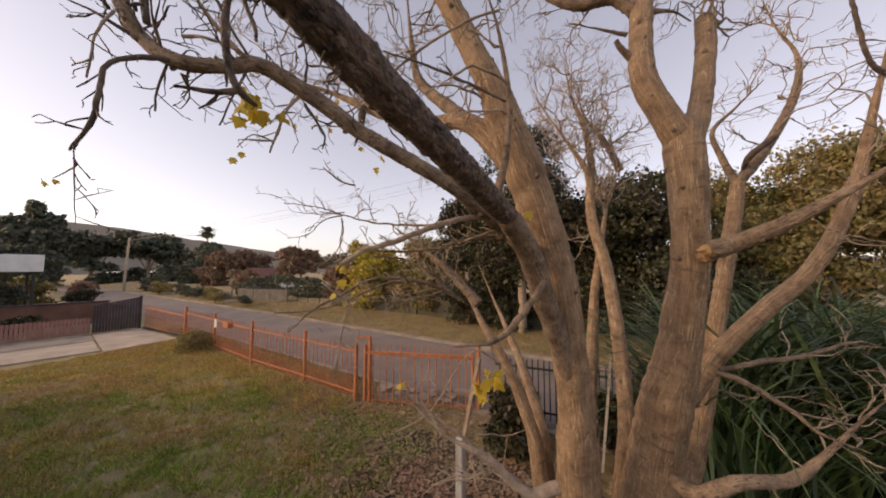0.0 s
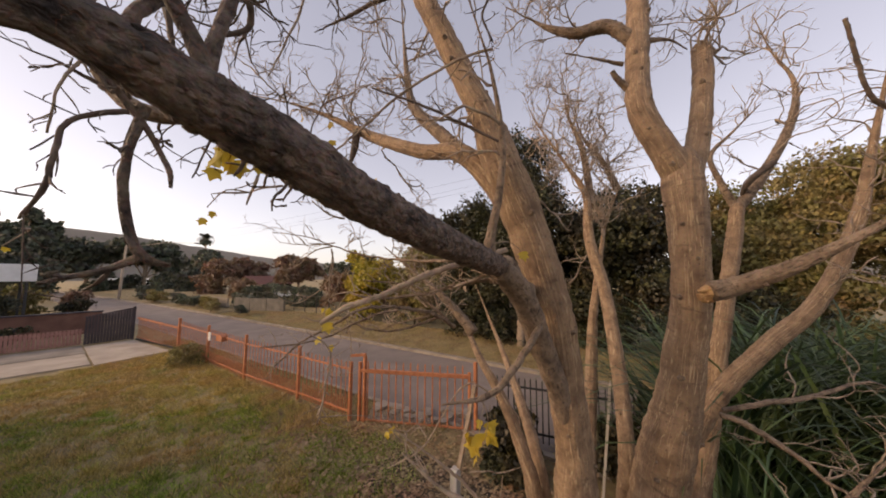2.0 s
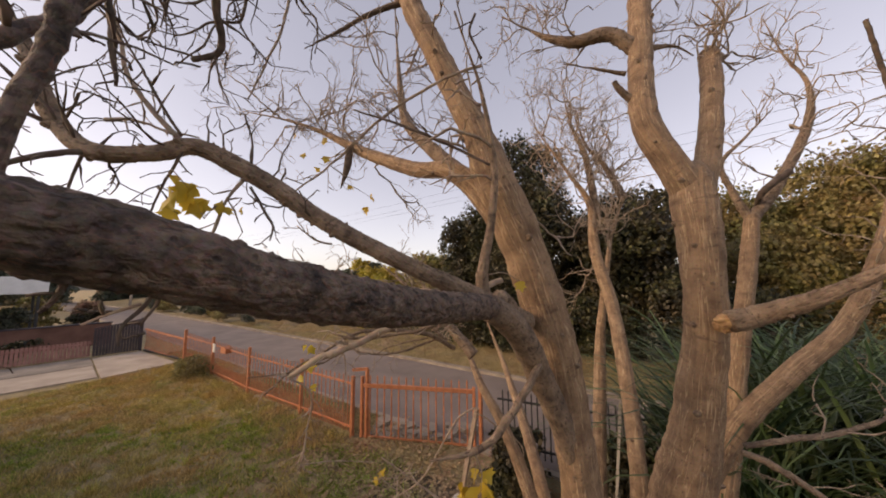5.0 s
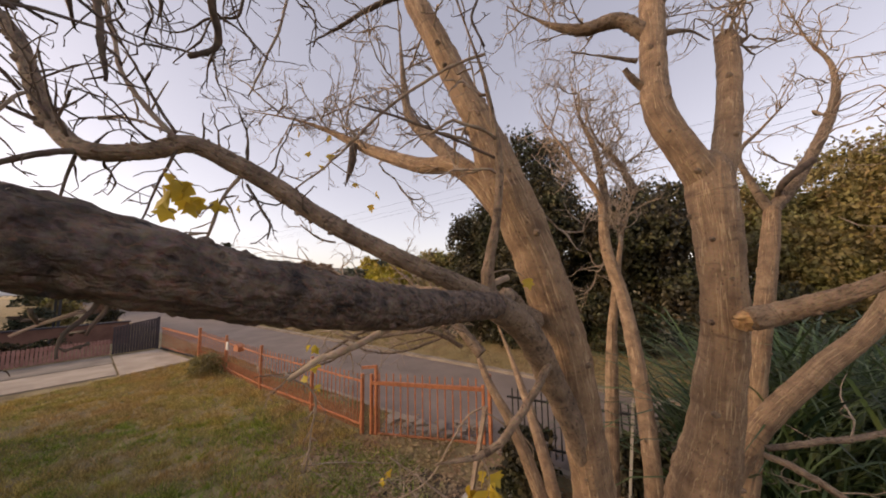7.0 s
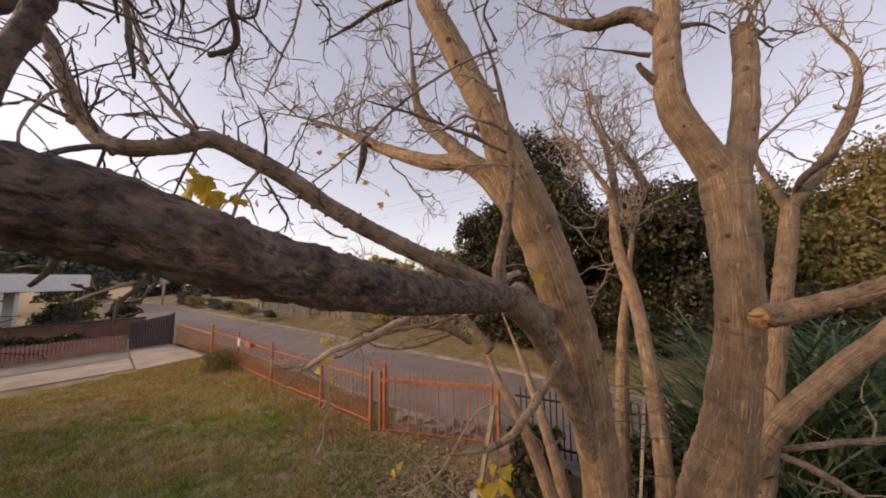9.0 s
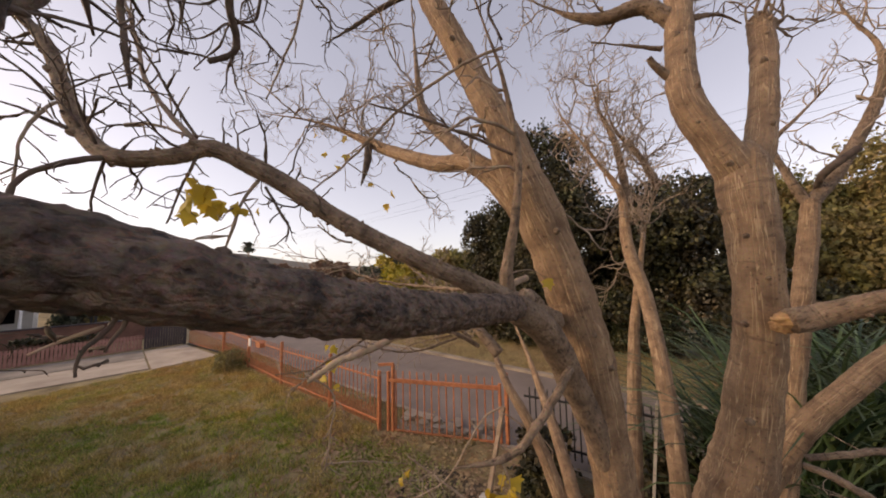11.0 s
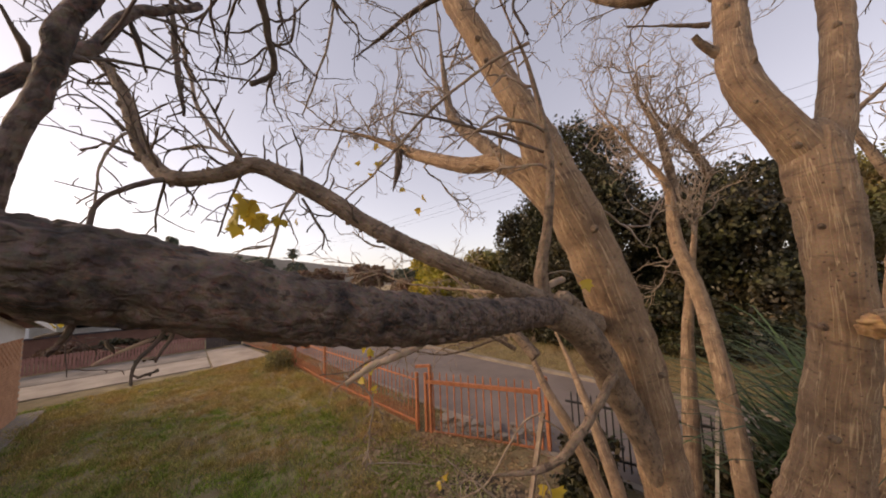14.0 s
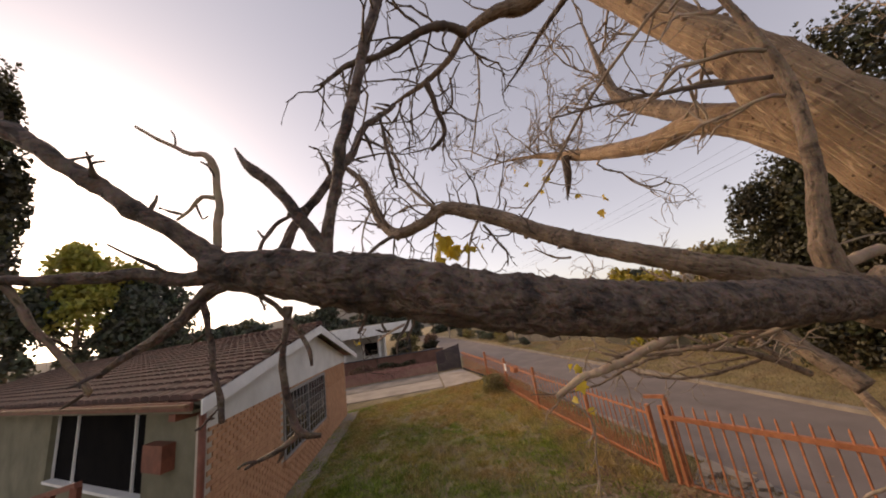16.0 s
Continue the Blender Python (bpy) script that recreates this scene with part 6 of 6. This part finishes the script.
def small_house(name, label, x, y, w, d, h, ridge, wall_m, roof_m, roof_label):
    t = tagged(empty(name, (x, y, 0)), label, "house")
    bm = bmesh.new()
    box(bm, x - w / 2, y - d / 2, -0.6, x + w / 2, y + d / 2, h)
    part("wall", bm, wall_m, t, smooth=False)
    bm = bmesh.new()
    prism(bm, [(y - d / 2 - 0.5, h), (y + d / 2 + 0.5, h), (y, ridge)], 0, x - w / 2 - 0.4, x + w / 2 + 0.4)
    part("roof", bm, roof_m, t, roof_label, smooth=False)
    for k in (-0.3, 0.1, 0.35):
        bm = bmesh.new()
        box(bm, x + w * k, y - d / 2 - 0.03, 0.9, x + w * k + 1.0, y - d / 2 + 0.05, 2.0)
        part("window", bm, M_DIM, t, smooth=False)
    return t


small_house("far_house", "small far house with a tan wall and red tiled roof", 18.6, 42.0, 5.0, 5.0, 1.9, 3.1, M_MORTAR, M_RUST, "red roof")
small_house("far_house", "long white building at the end of the road", 13.5, 88.0, 9.0, 5.0, 1.4, 2.3, M_WHITE, M_FASCIA, "white roof")
far_low = tagged(empty("far_wall", (16, 33, 0)), "low pale plastered wall in front of a far house", "wall")
for i in range(5):
    bm = bmesh.new()
    box(bm, 11.5 + i * 2.0, 31.0 + i * 0.8, 0.2, 13.4 + i * 2.0, 31.2 + i * 0.8, 1.1)
    part("panel", bm, M_WHITE, far_low, smooth=False)

verge_wall = tagged(empty("garden_wall", (8.3, 22, 0)), "weathered grey plastered wall along the far verge", "wall")
for i in range(3):
    for f0, f1, z0, z1, w, name in ((0.0, 0.97, 0.2, 1.2, 0.07, "panel"), (0.0, 0.97, 1.204, 1.26, 0.10, "coping")):
        bm = bmesh.new()
        ya, yb = 19.0 + 1.85 * (i + f0), 19.0 + 1.85 * (i + f1)
        prism(bm, [(8.9 - 0.25 * (ya - 19.0) - w, ya), (8.9 - 0.25 * (ya - 19.0) + w, ya), (8.9 - 0.25 * (yb - 19.0) + w, yb), (8.9 - 0.25 * (yb - 19.0) - w, yb)], 2, z0, z1)
        part(name, bm, M_AGED, verge_wall, smooth=False)
pale_wall = tagged(empty("garden_wall", (7.4, 31.0, 0)), "low pale plastered wall behind a hedge", "wall")
for i in range(4):
    bm = bmesh.new()
    box(bm, 7.75, 26.6 + 1.9 * i, 0.2, 7.90, 28.44 + 1.9 * i, 1.05, 0.01)
    part("panel", bm, M_CONC, pale_wall, smooth=False)

# street pole with its arm and wires
pole = tagged(empty("street_lamp", (5.2, 52.3, 0)), "leaning pale concrete street pole with a long lamp arm", "street lamp")
verts, faces = [], []
tube_data(verts, faces, spline([(5.2, 52.3, -0.3, 0.16), (5.24, 51.8, 3.5, 0.14), (5.3, 51.4, 7.1, 0.11)], 0.5), 10)
part_mesh("pole", mesh_of("pole", verts, faces), M_SLAB, pole)
verts, faces = [], []
tube_data(verts, faces, spline([(5.3, 51.4, 6.7, 0.04), (8.2, 48.5, 7.5, 0.035), (11.0, 46.0, 7.6, 0.03)], 0.5), 6)
part_mesh("arm", mesh_of("arm", verts, faces), M_SLAB, pole)
bm = bmesh.new()
box(bm, 10.8, 45.6, 7.5, 11.6, 46.0, 7.65, 0.03)
part("lamp_head", bm, M_BLACKM, pole)
for z, sag in ((8.6, 0.8), (8.3, 0.9), (8.0, 0.8)):
    verts, faces = [], []
    tube_data(verts, faces, spline([(7.4, -20.0, z, 0.005), (7.0, 15.0, z - sag - 0.4, 0.005), (5.3, 51.4, z - 1.6, 0.005)], 3.0), 4)
    tagged(part_mesh("overhead_wire", mesh_of("overhead_wire", verts, faces), M_BLACKM), "thin dark overhead wire along the road", "wire", "overhead wires")
for y in (-20.0,):
    t = tagged(empty("utility_pole", (7.6, y, 0)), "tall wooden utility pole beside the road", "pole")
    verts, faces = [], []
    px_ = 7.4
    tube_data(verts, faces, spline([(px_, y, 0.0, 0.12), (px_, y, 4.5, 0.10), (px_, y, 8.8, 0.09)], 0.6), 8)
    part_mesh("pole", mesh_of("pole", verts, faces), M_GREYW, t)

# ---- house ----
HX, HY, SK, GB = -7.73, 0.11, radians(34.0), radians(4.0)
CS, SS = math.cos(SK), math.sin(SK)


def W(u, v, z):
    """u along the front wall from the near corner, v along the gable, z up."""
    return (HX - u * CS + v * math.sin(GB), HY + v * math.cos(GB) + u * SS, z)


def house_prism(ring, u0, u1):
    """A polygon of (v, z) points pushed from u0 to u1."""
    bm = bmesh.new()
    a = [bm.verts.new(W(u0, v, z)) for v, z in ring]
    b = [bm.verts.new(W(u1, v, z)) for v, z in ring]
    n = len(ring)
    bm.faces.new(a)
    bm.faces.new(b[::-1])
    for i in range(n):
        bm.faces.new((a[i], b[i], b[(i + 1) % n], a[(i + 1) % n]))
    bmesh.ops.recalc_face_normals(bm, faces=bm.faces)
    return bm


def front_box(u0, u1, o0, o1, z0, z1):
    """A box on the front wall: u along it, o outwards from it."""
    bm = bmesh.new()
    n = Vector((-SS, -CS, 0))
    vs = []
    for z in (z0, z1):
        for u, o in ((u0, o0), (u1, o0), (u1, o1), (u0, o1)):
            vs.append(bm.verts.new(Vector(W(u, 0, z)) + n * o))
    for q in ((0, 1, 2, 3), (4, 5, 6, 7), (0, 1, 5, 4), (1, 2, 6, 5), (2, 3, 7, 6), (3, 0, 4, 7)):
        bm.faces.new([vs[i] for i in q])
    bmesh.ops.recalc_face_normals(bm, faces=bm.faces)
    return bm


M_BROWN = varied("weathered_brown_wood", (0.10, 0.05, 0.028), (0.22, 0.115, 0.06), 5.0, 0.8)
house = tagged(empty("house", (HX, 4.0, 0)), "single-storey house with brown tiled roof and orange brick gable", "house")
APEX, EAVE, VEND = (5.04, 3.70), 2.82, 9.2
part("wall", house_prism([(0.0, -0.1), (VEND, -0.1), (VEND, 2.5), (APEX[0], 3.55), (0.0, 2.7)], 0.0, 0.2), M_MORTAR, house, "gable wall", smooth=False)
part("wall", front_box(0.2, 1.75, -0.2, 0.0, -0.1, 2.78), M_CREAM, house, "cream plastered front wall", smooth=False)
part("wall", front_box(6.0, 20.0, -0.2, 0.0, -0.1, 2.78), M_CREAM, house, "cream plastered front wall", smooth=False)
part("wall", front_box(1.75, 6.0, -0.2, 0.0, -0.1, 1.15), M_CREAM, house, "cream plastered front wall", smooth=False)
part("wall", front_box(1.75, 6.0, -0.2, 0.0, 2.62, 2.78), M_CREAM, house, "cream plastered front wall", smooth=False)
part("wall", house_prism([(VEND - 0.2, -0.1), (VEND, -0.1), (VEND, 2.48), (VEND - 0.2, 2.48)], 0.2, 20.0), M_CREAM, house, "plain back wall", smooth=False)
# ceiling sheet carries the room's shade in its colour
part("ceiling", house_prism([(0.2, 2.55), (VEND - 0.2, 2.40), (VEND - 0.2, 2.45), (0.2, 2.6)], 0.2, 20.0), M_DIM, house, "ceiling painted near-black as the unlit room", smooth=False)


def roof_slope(v0, z0, v1, z1, u0, u1):
    """One tiled slope between eave (v0, z0) and ridge (v1, z1): rows of overlapping tiles."""
    run_len = math.hypot(v1 - v0, z1 - z0)
    rows = int(run_len / 0.34)
    cols = int((u1 - u0) / 0.3)
    verts, faces = [], []
    for r in range(rows):
        a, b = r / rows, (r + 1.1) / rows
        for c in range(cols):
            ua, ub = u0 + (u1 - u0) * c / cols, u0 + (u1 - u0) * (c + 0.96) / cols
            base = len(verts)
            j = rng.uniform(-0.006, 0.006)
            for u, k in ((ua, 0.0), (ua + 0.07, 0.022), (ub - 0.07, 0.022), (ub, 0.0)):
                for f, e in ((a, 0.055 + k + j), (b, 0.012 + k), (a, 0.0)):
                    verts.append(W(u, v0 + (v1 - v0) * f, z0 + (z1 - z0) * f + e))
            for k in range(3):
                q = base + 3 * k
                faces += [(q, q + 3, q + 4, q + 1), (q + 2, q + 5, q + 3, q)]
    return tagged(part_mesh("roof", mesh_of("roof", verts, faces), M_TILE, house, "brown concrete roof tiles in overlapping rows", smooth=False), kind="stuff")


roof_slope(-0.38, EAVE, APEX[0], APEX[1] + 0.12, -0.42, 20.3)
roof_slope(VEND + 1.2, 2.42, APEX[0], APEX[1] + 0.12, -0.42, 20.3)
part("roof_deck", house_prism([(-0.36, EAVE - 0.03), (APEX[0], APEX[1] + 0.08), (VEND + 1.18, 2.39), (APEX[0], APEX[1] + 0.02)], -0.38, 20.2), M_RUST, house, "dark boards under the tiles", smooth=False)
verts, faces = [], []
for i in range(64):
    tube_data(verts, faces, [np.array((*W(-0.42 + i * 0.32, APEX[0], APEX[1] + 0.15), 0.10)), np.array((*W(-0.42 + i * 0.32 + 0.31, APEX[0], APEX[1] + 0.15), 0.09))], 8)
part_mesh("ridge_cap", mesh_of("ridge_cap", verts, faces), M_TILE, house, "half-round ridge tiles")
part("bargeboard", house_prism([(-0.42, EAVE - 0.2), (-0.42, EAVE), (APEX[0], APEX[1] + 0.1), (VEND + 1.22, 2.42), (VEND + 1.22, 2.22), (APEX[0], APEX[1] - 0.14)], -0.44, -0.40), M_FASCIA, house, "white painted bargeboard", smooth=False)
part("soffit", house_prism([(-0.4, EAVE - 0.06), (APEX[0], APEX[1] + 0.02), (VEND + 1.2, 2.37), (APEX[0], APEX[1] - 0.01)], -0.40, 0.0), M_CREAM, house, "cream boards under the gable eave", smooth=False)
part("gable_panel", house_prism([(0.0, 2.66), (APEX[0], 3.60), (VEND, 2.48), (VEND, 2.22), (6.4, 2.28), (0.0, 2.30)], -0.03, 0.0), M_WHITE, house, "white plastered gable triangle", smooth=False)
part("fascia", front_box(-0.42, 20.3, 0.36, 0.40, EAVE - 0.14, EAVE - 0.02), M_RUST, house, "red-brown eaves board", smooth=False)
part("gutter", front_box(-0.42, 20.3, 0.40, 0.47, EAVE - 0.08, EAVE - 0.04), M_BROWN, house, "brown gutter edge", smooth=False)
part("soffit", front_box(-0.4, 20.3, 0.0, 0.36, EAVE - 0.18, EAVE - 0.14), M_CREAM, house, "cream boards under the eave", smooth=False)
bm = bmesh.new()
box(bm, HX - 0.03, HY - 0.10, 0.0, HX + 0.05, HY - 0.0, 2.68, 0.02)
part("downpipe", bm, M_RUST, house, "red-brown downpipe")
part("meter_box", front_box(0.75, 1.35, 0.0, 0.18, 1.72, 2.12), M_RUST, house, "rust-red wooden box on the wall", smooth=False)
part("bracket", front_box(0.12, 0.30, 0.02, 0.32, 2.52, 2.62), M_RUST, house, "red-brown eaves bracket", smooth=False)

M_GLASS, gn, gl, gb = mat("window_glass", 0.08)
gb.inputs["Base Color"].default_value = (0.015, 0.016, 0.02, 1)


def sub(name, parent, at):
    w = empty(name, at)
    w.parent = parent
    w.matrix_parent_inverse = parent.matrix_basis.inverted()
    return w


# gable window with steel bars
M_BARGREY = varied("dull_grey_steel", (0.22, 0.21, 0.20), (0.36, 0.34, 0.32), 9.0, 0.6)
gw = sub("window", house, W(0, 2.5, 1.4))
V0, V1, Z0, Z1 = 2.9, 6.1, 0.80, 2.16
part("pane", house_prism([(V0, Z0), (V1, Z0), (V1, Z1), (V0, Z1)], -0.012, 0.0), M_GLASS, gw, "dark glass pane", smooth=False)
for v0, v1, z0, z1 in ((V0, V1, Z0 - 0.05, Z0), (V0, V1, Z1, Z1 + 0.05), (V0 - 0.05, V0, Z0 - 0.05, Z1 + 0.05), (V1, V1 + 0.05, Z0 - 0.05, Z1 + 0.05), ((V0 + V1) / 2 - 0.03, (V0 + V1) / 2 + 0.03, Z0, Z1)):
    part("frame", house_prism([(v0, z0), (v1, z0), (v1, z1), (v0, z1)], -0.05, 0.0), M_BARGREY, gw, "dull grey steel window frame", smooth=False)
for i in range(1, 14):
    v = V0 + (V1 - V0) * i / 14
    bar_part("burglar_bar", W(-0.07, v, Z0), W(-0.07, v, Z1), 0.014, M_BARGREY, gw)
for i in range(1, 6):
    z = Z0 + (Z1 - Z0) * i / 6
    bar_part("burglar_bar", W(-0.08, V0, z), W(-0.08, V1, z), 0.014, M_BARGREY, gw)
part("sill", house_prism([(V0 - 0.1, Z0 - 0.14), (V1 + 0.1, Z0 - 0.14), (V1 + 0.1, Z0 - 0.06), (V0 - 0.1, Z0 - 0.06)], -0.10, 0.0), M_BRICK, gw, "sloping brick sill", smooth=False)

# front window: opening with thin pale frame bars, the room's darkness painted on its pane
fw = sub("window", house, W(2.6, 0, 1.8))
part("pane", front_box(1.77, 5.98, -0.16, -0.13, 1.15, 2.62), M_DIM, fw, "dark glass pane", smooth=False)
for u in (1.79, 2.35, 4.9, 5.96):
    part("frame", front_box(u - 0.016, u + 0.016, -0.13, -0.09, 1.15, 2.62), M_FASCIA, fw, "thin pale frame bar", smooth=False)
part("frame", front_box(1.75, 6.0, -0.13, 0.03, 1.15, 1.20), M_FASCIA, fw, "pale window sill", smooth=False)
rail_t = tagged(empty("porch_rail", W(2.5, -1.0, 0)), "red-brown sloping porch rail in front of the window", "railing")
PO = Vector((-SS, -CS, 0)) * 1.0
bar_part("rail", Vector(W(0.9, 0, 1.98)) + PO, Vector(W(2.7, 0, 1.62)) + PO, 0.07, M_RUST, rail_t)
bar_part("rail", Vector(W(1.0, 0, 1.70)) + PO, Vector(W(2.8, 0, 1.34)) + PO, 0.06, M_RUST, rail_t)
for u in (0.95, 1.8, 2.65):
    bar_part("post", Vector(W(u, 0, 0.0)) + PO, Vector(W(u, 0, 1.97 - 0.2 * (u - 0.9))) + PO, 0.08, M_RUST, rail_t)

# ---- backdrop hills ----
M_HILL = varied("hazy_hillside", (0.12, 0.108, 0.09), (0.17, 0.152, 0.125), 0.02, 0.95, fine=0.3, bumpy=0)


def hills():
    verts, faces = [], []
    n = 240
    for i in range(n + 1):
        a = radians(-70 + 290 * i / n)
        h = 20 + 46 * math.exp(-((a - 1.56) / 0.42) ** 2) + 3 * noise.noise(Vector((a * 6, 0, 0))) + 1.5 * noise.noise(Vector((a * 40, 0, 0)))
        for d, k in ((420, -12), (520, h * 0.55), (640, h)):
            verts.append((d * math.cos(a), d * math.sin(a), k))
    for i in range(n):
        for k in range(2):
            q = i * 3 + k
            faces.append((q, q + 3, q + 4, q + 1))
    return part_mesh("backdrop", mesh_of("backdrop", verts, faces), M_HILL)


tagged(hills(), "hazy grey-brown wooded hills on the horizon", "hills", kind="structure")

# ---- face bricks of the gable wall ----
def brick_mesh():
    bm = bmesh.new()
    box(bm, -0.1075, -0.012, -0.0345, 0.1075, 0.012, 0.0345)
    me = bpy.data.meshes.new("brick")
    bm.to_mesh(me)
    bm.free()
    me.materials.append(M_BRICK)
    return me


one = brick_mesh()
wall_ob = next(o for o in house.children if o.get("label") == "gable wall")
rest_v, rest_f = [], []
count = 0
row = 0
z = 0.03
while z < 2.26:
    v = -0.02 + (0.1125 if row % 2 else 0.0)
    while v < VEND - 0.1:
        free = not (V0 - 0.16 < v < V1 + 0.16 and Z0 - 0.18 < z < Z1 + 0.08)
        if free and v > 0.1:
            c = Vector(W(-0.006, v, z + 0.0375))
            if count < 300 and v > 6.4 or (count < 300 and v < 2.4 and z > 1.2):
                ob = new("brick", one)
                ob.parent = wall_ob
                ob.matrix_parent_inverse = wall_ob.matrix_basis.inverted()
                ob.matrix_basis = Matrix.Translation(c) @ Matrix.Rotation(radians(90) - GB, 4, 'Z')
                count += 1
            else:
                b = len(rest_v)
                for dz in (-0.0345, 0.0345):
                    rest_v += [(c.x - 0.01, c.y - 0.1075, c.z + dz), (c.x + 0.012, c.y - 0.1075, c.z + dz), (c.x + 0.012, c.y + 0.1075, c.z + dz), (c.x - 0.01, c.y + 0.1075, c.z + dz)]
                rest_f += [(b, b + 1, b + 5, b + 4), (b + 1, b + 2, b + 6, b + 5), (b + 2, b + 3, b + 7, b + 6), (b + 4, b + 5, b + 6, b + 7), (b, b + 3, b + 2, b + 1)]
        v += 0.225
    z += 0.079
    row += 1
tagged(part_mesh("brick_course", mesh_of("brick_course", rest_v, rest_f), M_BRICK, wall_ob, "remaining face bricks", smooth=False), kind="stuff")
